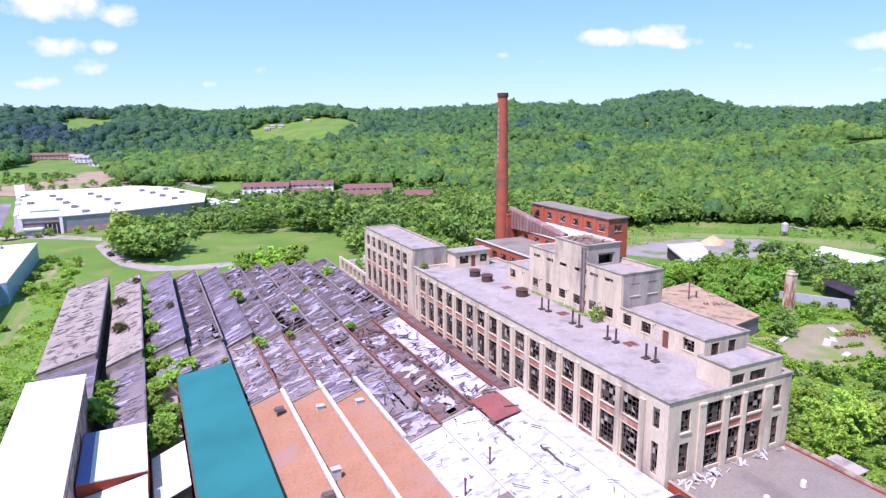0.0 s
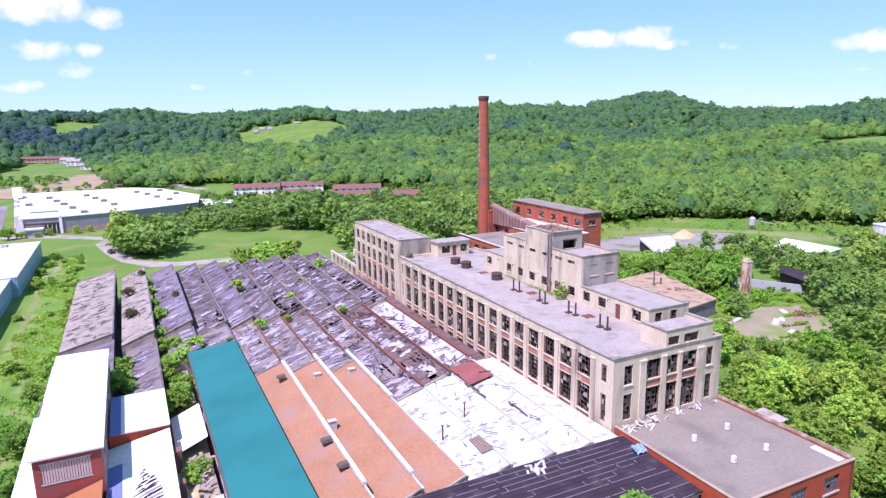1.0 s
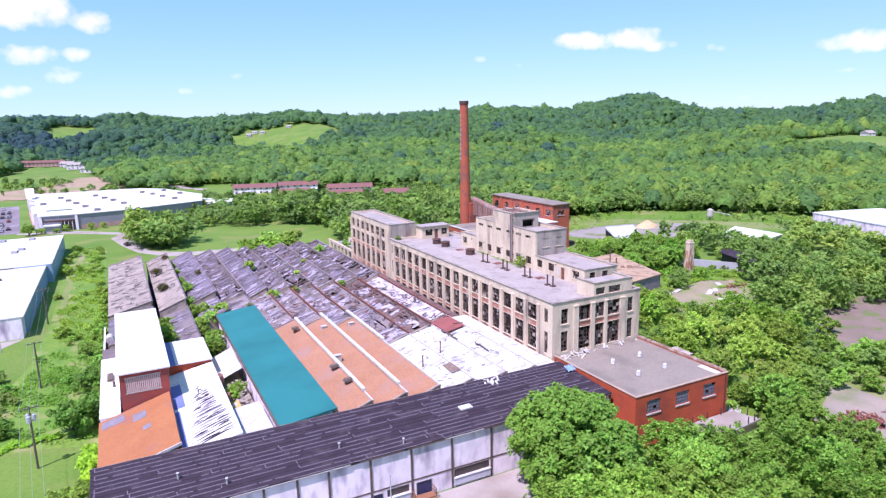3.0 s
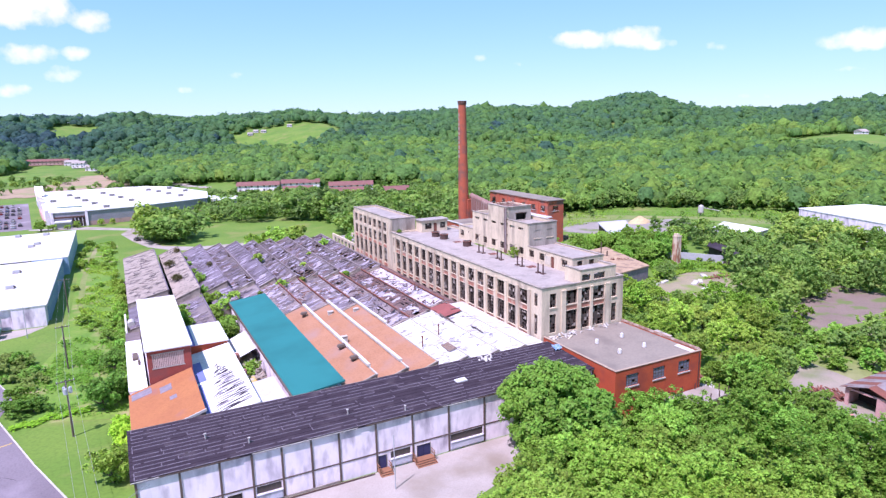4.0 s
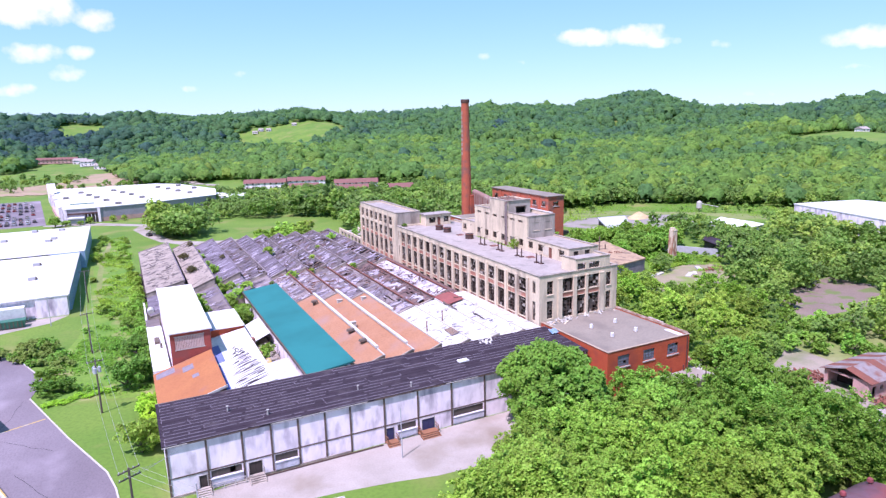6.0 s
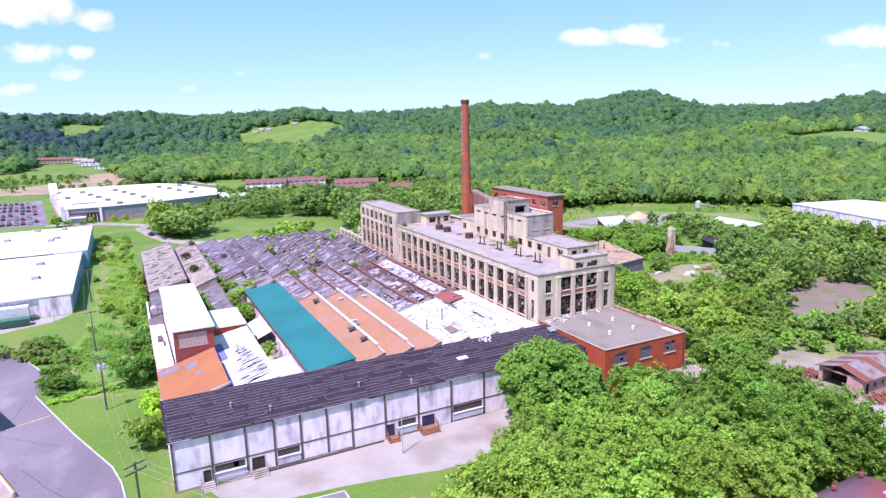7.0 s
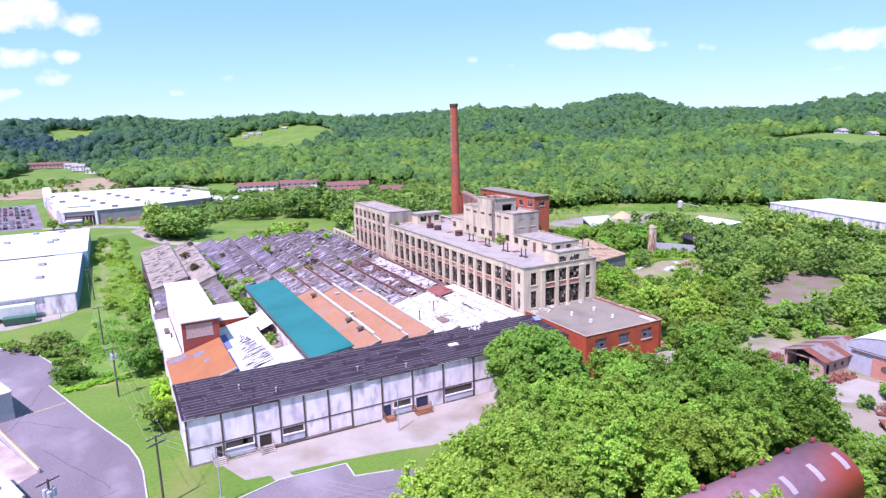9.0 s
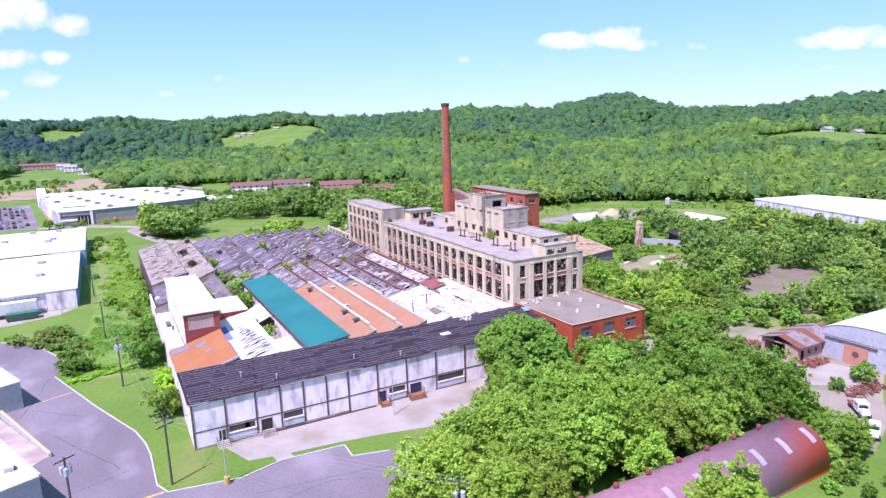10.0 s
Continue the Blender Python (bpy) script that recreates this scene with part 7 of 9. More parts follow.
# ---- store and car park, far north-west ----
def store():
    T = thing("store", (-70, 320, 0), "large store with a bright white flat roof and grey walls", "store")
    lo = [(-95, 260.8), (-79.2, 259.8), (-59, 263), (-22, 279), (-18, 312), (-34.5, 360), (-48, 375), (-109, 376)]
    part("shell", MB().hexa([(x, y, -1) for x, y in lo], [(x, y, 7.0) for x, y in lo]), M_STOREWALL, T)
    cx, cy = -62, 320
    part("roof", MB().hexa([(cx + (x - cx) * 1.006, cy + (y - cy) * 1.006, 7.0) for x, y in lo], [(cx + (x - cx) * 1.006, cy + (y - cy) * 1.006, 7.35) for x, y in lo]), M_WHITE, T, "bright white membrane roof")

    def face(name, a, b, z0, z1, out, material, label=""):
        """A panel standing out from the line between two plan points."""
        d = math.hypot(b[0] - a[0], b[1] - a[1])
        nx, ny = (b[1] - a[1]) / d * out, -(b[0] - a[0]) / d * out
        q = [(a[0] + nx, a[1] + ny), (b[0] + nx, b[1] + ny), b, a]
        return part(name, MB().hexa([(*p, z0) for p in q], [(*p, z1) for p in q]), material, T, label)

    s0, s1, s2, s3 = lo[0], lo[1], lo[2], lo[3]
    mix = lambda p, q, f: (p[0] + (q[0] - p[0]) * f, p[1] + (q[1] - p[1]) * f)
    face("pilaster", mix(s0, s1, 0.0), mix(s0, s1, 0.09), 0, 7.2, 0.5, M_WALLWHITE)
    face("pilaster", mix(s0, s1, 0.93), s1, 0, 7.6, 0.5, M_WALLWHITE, "white corner pier")
    face("fascia", mix(s0, s1, 0.1), mix(s0, s1, 0.92), 4.3, 5.0, 0.35, M_DARKBRICK, "dark maroon fascia band")
    # flat near-black panel paints the shade of the dock recess
    face("dock_opening", mix(s0, s1, 0.58), mix(s0, s1, 0.92), 0.1, 4.2, 0.1, M_DARK)
    for f in (0.64, 0.74, 0.84):
        face("dock_post", mix(s0, s1, f), mix(s0, s1, f + 0.015), 0.1, 4.2, 0.3, M_WALLWHITE)
    face("canopy", mix(s0, s1, 0.12), mix(s0, s1, 0.56), 2.6, 3.2, 4.0, M_WHITE, "white dock canopy")
    face("dock_wall", mix(s0, s1, 0.12), mix(s0, s1, 0.56), 0.0, 2.55, 3.4, M_GREYWALL)
    face("wall_band", mix(s1, s2, 0.02), s2, 0.1, 2.2, 0.08, M_PINKWALL, "dull brick lower wall")
    face("wall_band", s2, s3, 0.1, 2.2, 0.08, M_PINKWALL, "dull brick lower wall")
    # entrance front on the car park side: two white piers and a gable
    west = lambda f: mix(lo[7], lo[0], f)
    for a, b, h in ((0.02, 0.30, 8.2), (0.36, 0.44, 9.2), (0.52, 0.60, 8.6), (0.66, 0.94, 7.8)):
        face("entrance_pier", west(a), west(b), 0, h, 1.6, M_WALLWHITE)
    g0, g1 = west(0.12), west(0.28)
    gm = mix(g0, g1, 0.5)
    part("entrance_gable", MB().hexa([(g0[0] - 2.2, g0[1], 8.2), (g1[0] - 2.2, g1[1], 8.2), (g1[0] + 2, g1[1], 8.2), (g0[0] + 2, g0[1], 8.2)], [(gm[0] - 2.2, gm[1] + 0.3, 13.0), (gm[0] - 2.2, gm[1] - 0.3, 13.0), (gm[0] + 2, gm[1] - 0.3, 13.0), (gm[0] + 2, gm[1] + 0.3, 13.0)]), M_WALLWHITE, T)
    face("entrance_recess", west(0.13), west(0.27), 0.1, 4.6, 1.7, M_GREYWALL)
    face("brick_band", west(0.45), west(0.92), 0, 2.6, 2.2, M_PINKWALL, "dull brick lower wall")
    part("roof_skylight", MB().box(-93, 277.5, 7.35, -82, 281.5, 7.6), M_GREENROOF, T, "long dull green roof light")
    part("side_wing", MB().hexa([(-17.5, 290, 0), (-4, 292, 0), (-2, 304, 0), (-17, 318, 0)], [(-17.5, 290, 4.0), (-4, 292, 4.0), (-2, 304, 4.0), (-17, 318, 4.0)]), M_STOREWALL, T)
    part("wing_roof", MB().hexa([(-17.6, 289.7, 4.0), (-3.7, 291.7, 4.0), (-1.7, 304.2, 4.0), (-17.2, 318.4, 4.0)], [(-17.6, 289.7, 4.3), (-3.7, 291.7, 4.3), (-1.7, 304.2, 4.3), (-17.2, 318.4, 4.3)]), M_WHITE, T)


M_STOREWALL = mat("grey_block_wall", (0.33, 0.30, 0.34), (0.28, 0.255, 0.29), scale=0.3, fine=2)
M_UNIT = mat("dull_unit_metal", (0.17, 0.16, 0.16), (0.24, 0.225, 0.22), scale=0.6, fine=3, rough=0.6)
store()
for x, y in ((-90.4, 337.8), (-85.7, 319.8), (-81.4, 303.3), (-76.6, 285.5), (-71.0, 266.5), (-73.1, 338.8), (-68.4, 322.6), (-64.1, 307.5), (-59.2, 288.5), (-48.3, 342.0), (-43.3, 327.3), (-39.1, 311.0), (-34.0, 295.2), (-36.2, 344.3), (-29.0, 321.9), (-96.6, 309.6)):
    rooftop_unit(x, y, 7.35, 1.35, M_UNIT)
bush(-94, 254, 1.0)
bush(-88, 253, 0.8)
for x, y, k in ((-98.5, 252, 0.55), (-74, 256, 0.35), (-69, 257, 0.3), (-84, 255, 0.35)):
    tree("edge", x, y, k, label="small round green tree beside the store")
flat("car_park", [(-200, 262), (-103, 262), (-116, 385), (-230, 385)], 0.03, M_ASPHALT, "grey asphalt store car park", "car park", 0.2)


def car(x, y, turn, colour):
    T = thing("car", (x, y, 0.035), f"parked {colour} car on the store car park", "car", "parked cars")
    m = CAR_PAINT[colour]
    body = MB().hexa([(-2.1, -0.85, 0.3), (2.1, -0.85, 0.3), (2.1, 0.85, 0.3), (-2.1, 0.85, 0.3)], [(-2.15, -0.88, 0.85), (2.1, -0.88, 0.8), (2.1, 0.88, 0.8), (-2.15, 0.88, 0.85)])
    cab = MB().hexa([(-1.5, -0.8, 0.86), (1.1, -0.8, 0.83), (1.1, 0.8, 0.83), (-1.5, 0.8, 0.86)], [(-1.0, -0.62, 1.42), (0.4, -0.62, 1.42), (0.4, 0.62, 1.42), (-1.0, 0.62, 1.42)])
    top = MB().box(-1.0, -0.62, 1.424, 0.4, 0.62, 1.46)
    BASE[T.name] = Vector((0, 0, 0))
    part("body", body, m, T)
    part("cabin", cab, M_GLASS, T)
    part("roof", top, m, T)
    for wx in (-1.35, 1.35):
        for wy in (-0.86, 0.66):
            part("wheel", MB().rod((wx, wy, 0.32), (wx, wy + 0.2, 0.32), 0.32, 10), M_DARK, T)
    T.rotation_euler[2] = turn
    return T


CAR_PAINT = {"dark": mat("car_dark", (0.024, 0.024, 0.04), (0.032, 0.032, 0.048), rough=0.3, bump=0), "white": mat("car_white", (0.56, 0.56, 0.576), (0.576, 0.576, 0.592), rough=0.3, bump=0),
             "red": mat("car_red", (0.24, 0.024, 0.024), (0.264, 0.024, 0.024), rough=0.3, bump=0), "blue": mat("car_blue", (0.032, 0.056, 0.16), (0.032, 0.064, 0.176), rough=0.3, bump=0), "silver": mat("car_silver", (0.32, 0.32, 0.344), (0.336, 0.336, 0.36), rough=0.3, bump=0)}
proto_car = {c: car(-150, 270 + 3.2 * i, 0.15, c) for i, c in enumerate(CAR_PAINT)}
rc = random.Random(3)
for row in range(12):
    y = 268 + 9.2 * row + (0 if row % 2 else 3.4)
    for k in range(12):
        x = -107.5 - 0.11 * (y - 262) - 2.9 * k
        if rc.random() < 0.42:
            continue
        c = rc.choice(["dark", "dark", "white", "silver", "blue", "red", "dark"])
        copy_thing(proto_car[c], pose(x, y + rc.uniform(-0.3, 0.3), 0.035, 0, 0, 96 + rc.uniform(-3, 3) + 180 * rc.randint(0, 1)))
copy_thing(proto_car["dark"], pose(-60.2, 200.5, 0.03, 0, 0, 104))

# ---- row houses at the foot of the hill ----
def row_house(x, y, length, label, tall=4.6):
    ux, uy = 0.95, -0.312
    T = thing("row_house", (x, y, 0), label, "row house", "row houses")
    z = float(land(np.float64(x), np.float64(y))) - 0.6

    def P(a, b, h):
        return (x + ux * a - uy * b, y + uy * a + ux * b, z + h)

    L, D = length / 2, 5.0
    part("wall", MB().hexa([P(-L, -D, 0), P(L, -D, 0), P(L, D, 0), P(-L, D, 0)], [P(-L, -D, tall), P(L, -D, tall), P(L, D, tall), P(-L, D, tall)]), M_PINKWALL if y > 600 and length > 20 else M_WALLWHITE if length > 20 or length < 14 else M_BRICK2, T)
    part("roof", MB().hexa([P(-L - 0.5, -D - 0.6, tall), P(L + 0.5, -D - 0.6, tall), P(L + 0.5, D + 0.6, tall), P(-L - 0.5, D + 0.6, tall)], [P(-L - 0.5, -0.1, tall + 2.4), P(L + 0.5, -0.1, tall + 2.4), P(L + 0.5, 0.1, tall + 2.4), P(-L - 0.5, 0.1, tall + 2.4)]), M_REDROOF if length > 13 else M_ROOF_GREY, T, "dull red shingle roof" if length > 13 else "grey shingle roof")
    n = int(length / 4)
    for k in range(n):
        a = -L + (k + 0.5) * length / n
        for h in (0.9, 3.6)[:1 if tall < 4 else 2]:
            w = MB().hexa([P(a - 0.6, -D - 0.05, h), P(a + 0.6, -D - 0.05, h), P(a + 0.6, -D, h), P(a - 0.6, -D, h)], [P(a - 0.6, -D - 0.05, h + 1.3), P(a + 0.6, -D - 0.05, h + 1.3), P(a + 0.6, -D, h + 1.3), P(a - 0.6, -D, h + 1.3)])
            part("window", w, M_GLASS, T)


M_REDROOF = mat("red_shingle", (0.215, 0.095, 0.08), (0.175, 0.078, 0.068), scale=0.4, fine=4)
row_house(22, 361, 28, "long white row house with a dull red roof")
row_house(50, 356, 26, "long white row house with a dull red roof")
row_house(76, 324, 29, "long white row house with a dull red roof")
row_house(94, 289, 16, "low brick row house with a dull red roof", 3.4)
row_house(42, 333, 19, "low row house with a dull red roof among trees", 3.0)
row_house(66, 307, 26, "low row house with a dull red roof among trees", 3.0)
row_house(-129, 733, 44, "distant long barn with a dull red roof", 4.0)
row_house(-105, 712, 13, "distant white house with a grey roof")
row_house(-97, 672, 12, "distant white house with a grey roof")
row_house(-84, 640, 12, "distant white house with a grey roof", 4.0)
row_house(-66, 612, 13, "white house on a bare slope")
for hx, hy in ((225, 1085), (160, 1060), (148, 1050), (172, 1055), (760, 560), (735, 575), (590, 290), (604, 268), (130, 1290), (40, 1240)):
    row_house(hx, hy, 8, "small distant house on a hillside", 2.6)

# ---- paving and yards ----
flat("road", [(-104, 62), (-104, -120), (-20, -120), (-20, -62), (-36, -62), (-36, -33), (-42.6, -30), (-47.8, -28.7), (-47.7, -25), (-56.8, -24.4), (-62.8, -26.2), (-72.0, -24.6), (-73.1, -22.0), (-73.2, -12.5), (-73.6, -8.5), (-74.7, -3.4), (-80.2, 10.8), (-87.1, 30.5), (-85.7, 39.5), (-91.6, 54.7), (-99, 61.5)], 0.03, M_ASPHALT, "grey worn asphalt car park and lane", "road", 0.2)


def strip(name, pts, w, z, h, material, label, category):
    """A low strip of width w along a line of plan points, such as a kerb or a painted line."""
    mb = MB()
    for (x0, y0), (x1, y1) in zip(pts, pts[1:]):
        d = math.hypot(x1 - x0, y1 - y0)
        nx, ny = -(y1 - y0) / d * w / 2, (x1 - x0) / d * w / 2
        lo = [(x0 - nx, y0 - ny, z), (x1 - nx, y1 - ny, z), (x1 + nx, y1 + ny, z), (x0 + nx, y0 + ny, z)]
        mb.hexa(lo, [(x, y, z + h) for x, y, _ in lo])
    return structure(name, mb, material, label, category)


strip("kerb", [(-42.6, -30), (-47.8, -28.7), (-47.7, -25), (-56.8, -24.4), (-62.8, -26.2), (-72.0, -24.6), (-73.1, -22.0), (-73.2, -12.5), (-73.6, -8.5), (-74.7, -3.4), (-80.2, 10.8), (-87.1, 30.5)], 0.22, -0.05, 0.21, M_KERB, "pale concrete kerb along the lawn", "kerb")
strip("kerb", [(-85.7, 39.5), (-91.6, 54.7), (-99, 61.5)], 0.22, -0.05, 0.21, M_KERB, "pale concrete kerb along the lawn", "kerb")
strip("painted_line", [(-72.5, -24.2), (-75.4, -24.5)], 0.5, 0.0, 0.036, M_YELLOW, "worn yellow painted line on asphalt", "road marking")
strip("painted_line", [(-83.9, 20.2), (-89.9, 17.9)], 0.3, 0.0, 0.036, M_YELLOW, "worn yellow painted line on asphalt", "road marking")
M_TAR = mat("tar_crack", (0.035, 0.03, 0.035), (0.055, 0.048, 0.055), scale=2, fine=6)
rk = random.Random(14)
for pts in ([(-93, 18), (-80.5, 6)], [(-86, 2), (-76, -17)], [(-90, -20), (-74.5, -15)], [(-62, -31), (-40, -34)], [(-70, -36), (-52, -33), (-47, -36)], [(-88, 30), (-91, 14), (-95, 6)]):
    way = []
    for (x0, y0), (x1, y1) in zip(pts, pts[1:]):
        for k in range(9):
            way.append((x0 + (x1 - x0) * k / 9 + rk.uniform(-0.25, 0.25), y0 + (y1 - y0) * k / 9 + rk.uniform(-0.25, 0.25)))
    strip("asphalt_crack", way, rk.uniform(0.04, 0.08), 0.0, 0.034, M_TAR, "dark tar-filled crack in the asphalt", "crack")
M_ROUGH = mat("rough_grass", (0.092, 0.205, 0.018), (0.155, 0.245, 0.03), scale=0.14, fine=1.2, rough=0.9, bump=0.9, stain=(0.25, 0.235, 0.09), stain_scale=0.16, stain_lo=0.54, stain_hi=0.68)
flat("rough_verge", [(-84.5, 26), (-77, 24.6), (-67.6, 21), (-67.6, 200), (-80, 204), (-79.5, 96), (-81, 64), (-85.5, 44), (-86.3, 32)], 0.012, M_ROUGH, "rough green and tan grass beside the sheds", "grass", 0.2)
flat("dirt_track", [(-78.2, 98), (-76.9, 98), (-77.0, 130), (-76.2, 160), (-74.2, 192), (-75.6, 193), (-77.8, 162), (-78.6, 130)], 0.02, M_PASTURE, "faint tan dirt track through rough grass", "path", 0.2)
flat("side_lane", [(19.9, -19), (24.5, -17), (30, -6), (28, -3), (22, -10), (19.9, -12)], 0.022, M_CONCRETE_GROUND, "pale lane beside the annex", "lane", 0.2)
flat("yard", [(-63.5, -15.6), (-61, -22.0), (-55.6, -22.9), (-48, -23.7), (-40.5, -25.0), (-34.8, -26.4), (-29.5, -26.8), (-25, -25.2), (-19, -25.0), (-12, -23.0), (-12, -14.9), (-60, -14.9)], 0.024, M_CONCRETE_GROUND, "pale worn concrete yard before the workshop", "yard", 0.2)
flat("path", [(-57.5, -24.6), (-55.0, -24.4), (-55.4, -22.4), (-57.8, -22.2)], 0.045, M_CONCRETE_GROUND, "pale concrete path across the verge", "path", 0.2)
flat("dirt_yard", [(22, -47), (28, -36), (30, -26), (42, -21), (49, -17.5), (48, -25), (46, -40), (44, -52), (34, -57), (26, -62), (15, -66), (13, -60)], 0.02, M_DIRT, "bare dirt scrapyard ground", "yard", 0.2)
M_SLAB = mat("weedy_slab", (0.18, 0.127, 0.102), (0.225, 0.165, 0.13), scale=0.15, fine=3, stain=(0.12, 0.15, 0.045), stain_scale=0.2, stain_lo=0.53, stain_hi=0.6)
M_SCRUB = mat("scrubby_earth", (0.30, 0.245, 0.155), (0.24, 0.20, 0.125), scale=0.2, fine=2, bump=0.5, stain=(0.17, 0.215, 0.05), stain_scale=0.16, stain_lo=0.46, stain_hi=0.6)
flat("slab_yard", [(66, -9), (72, 1), (92, 11), (107, 11), (109, -1), (98, -8), (88, -11)], 0.02, M_SLAB, "cracked grey concrete slab with weeds", "yard", 0.2)
flat("clearing", [(56, 25), (66, 20), (77, 19), (90, 28), (94, 39), (84, 44), (64, 42), (58, 36)], 0.018, M_SCRUB, "weedy grey clearing with broken slabs", "bare ground", 0.2)
flat("bare_ground", [(43, -28), (46, -19.5), (66, -11), (88, -12.5), (110, -3), (106, -20), (84, -35), (58, -37), (50, -33.5)], 0.012, M_PASTURE, "bare weedy ground by the old slab", "bare ground", 0.2)
flat("concrete_apron", [(32, -43), (41, -43.2), (43.2, -50), (35, -52), (29, -48)], 0.04, M_CONCRETE_GROUND, "pale concrete apron before the hangar", "yard", 0.2)


def draped(name, poly, step, material, label, category):
    """A patch of ground that follows the land, cut from a grid."""
    mb = MB()
    xs_, ys_ = [p[0] for p in poly], [p[1] for p in poly]
    for i in range(int((max(xs_) - min(xs_)) / step)):
        for j in range(int((max(ys_) - min(ys_)) / step)):
            x, y = min(xs_) + step * i, min(ys_) + step * j
            if inside((x + step / 2 + 2.5 * math.sin(y * 0.4), y + step / 2 + 2.5 * math.sin(x * 0.5)), poly):
                mb.poly(*[(u, v, float(land(np.float64(u), np.float64(v))) + 0.25) for u, v in ((x, y), (x + step, y), (x + step, y + step), (x, y + step))])
    return structure(name, mb, material, label, category)


M_BANK = mat("bare_tan_bank", (0.36, 0.255, 0.165), (0.28, 0.195, 0.13), scale=0.05, fine=0.5, bump=0.4, stain=(0.20, 0.235, 0.07), stain_scale=0.05, stain_lo=0.5, stain_hi=0.62)
draped("bare_slope", [(-150, 432), (-98, 420), (-53, 452), (-44, 500), (-60, 580), (-92, 572), (-98, 530), (-128, 500), (-156, 490), (-156, 440)], 3.0, M_BANK, "bare tan earth behind the store", "bare ground")
draped("hill_road", [(-92, 668), (-84, 668), (-60, 606), (-48, 508), (-25, 470), (0, 412), (-7, 409), (-33, 466), (-56, 505), (-67, 602)], 3.0, M_CONCRETE_GROUND, "pale road down the slope past white houses", "road")
M_GRAVEL = mat("brown_gravel", (0.30, 0.26, 0.235), (0.23, 0.195, 0.175), scale=0.12, fine=2, stain=(0.14, 0.17, 0.06), stain_scale=0.1, stain_lo=0.52, stain_hi=0.62)
flat("far_field", [(96, 124), (112, 136), (140, 130), (162, 117), (175, 88), (250, 40), (264, 58), (238, 104), (208, 133), (176, 158), (142, 168), (100, 150)], 0.015, M_PASTURE, "rough tan and green pasture before the woods", "field", 0.2)
flat("gravel_yard", [(104, 108), (96, 121), (112, 134), (140, 128), (160, 116), (150, 96), (122, 96)], 0.02, M_GRAVEL, "pale gravel yard", "yard", 0.2)
flat("dock_yard", [(-150, 76), (-98, 76), (-88, 80), (-84, 85.5), (-150, 86)], 0.02, M_CONCRETE_GROUND, "pale concrete loading yard", "yard", 0.2)
flat("lane", [(-81, 247), (-63, 232), (-66, 222), (-62, 200), (-57, 182), (-48, 168), (-30, 163), (-20, 166), (-20, 170), (-40, 172), (-52, 182), (-57, 204), (-60, 236), (-80, 255), (-104, 262), (-104, 258)], 0.024, M_CONCRETE_GROUND, "pale gravel lane round the sheds", "road", 0.2)


# ---- grey buildings beside the lane ----
M_SLABTAN = mat("tan_stained_concrete", (0.50, 0.40, 0.37), (0.40, 0.31, 0.285), scale=0.2, fine=2, stain=(0.30, 0.225, 0.205), stain_scale=0.2, stain_lo=0.5, stain_hi=0.66)

def turned_box(mb, x, y, along, back, z0, z1, a=radians(22)):
    """A box whose south-east corner stands at (x, y): along runs north by west, back runs west by south."""
    ux, uy, vx, vy = -math.sin(a) * along, math.cos(a) * along, -math.cos(a) * back, -math.sin(a) * back
    base = [(x, y), (x + ux, y + uy), (x + ux + vx, y + uy + vy), (x + vx, y + vy)]
    return mb.hexa([(*p, z0) for p in base], [(*p, z1) for p in base])


T = thing("grey_lane_building", (-98, 21, 0), "low grey block building with a white roof beside the lane", "building")
part("wall", turned_box(MB(), -91.2, 17.3, 13.0, 14.0, 0, 4.8), M_GREYWALL, T)
part("roof", turned_box(MB(), -91.0, 17.15, 13.3, 14.3, 4.8, 5.0), M_WHITE, T)
part("roof_edge", turned_box(MB(), -90.98, 17.13, 13.35, 0.2, 5.0, 5.12), M_KERB, T)
T = thing("grey_block_building", (-94, -16, 0), "grey block building with a white roof beside the loading ramp", "building")
part("wall", turned_box(MB(), -86.1, -20.7, 15.0, 16.0, 0, 4.8), M_GREYWALL, T)
part("roof", turned_box(MB(), -85.9, -20.9, 15.4, 16.4, 4.8, 5.0), M_WHITE, T)
part("parapet", turned_box(MB(), -85.88, -20.92, 15.45, 0.25, 5.0, 5.2), M_KERB, T)
rooftop_unit(-89.5, -17.5, 5.0, 0.6)
rooftop_unit(-92.5, -19.0, 5.0, 0.7)
T = thing("loading_ramp", (-92, 4, 0), "stained concrete loading ramp behind a yellow-edged wall", "ramp")
part("ramp", MB().hexa([(-104, -3, 0), (-89.5, -8, 0), (-86.4, -5.0, 0), (-94.4, 14.0, 0), (-104, 14, 0)], [(-104, -3, 0.06), (-89.5, -8, 0.06), (-86.4, -5.0, 0.06), (-94.4, 14.0, 0.06), (-104, 14, 0.06)]), M_SLABTAN, T)
part("side_wall", MB().hexa([(-86.35, -5.15, 0), (-86.0, -5.0, 0), (-94.0, 14.6, 0), (-94.35, 14.45, 0)], [(-86.35, -5.15, 0.45), (-86.0, -5.0, 0.45), (-94.0, 14.6, 1.35), (-94.35, 14.45, 1.35)]), M_KERB, T)
part("yellow_edge", MB().hexa([(-86.12, -5.06, 0.45), (-85.97, -4.99, 0.45), (-93.97, 14.61, 1.35), (-94.12, 14.54, 1.35)], [(-86.12, -5.06, 0.5), (-85.97, -4.99, 0.5), (-93.97, 14.61, 1.4), (-94.12, 14.54, 1.4)]), M_YELLOW, T)
part("end_post", MB().cyl(-86.1, -5.3, 0, 0.9, 0.12, 0.12, 10), M_YELLOW, T, "yellow guard post")


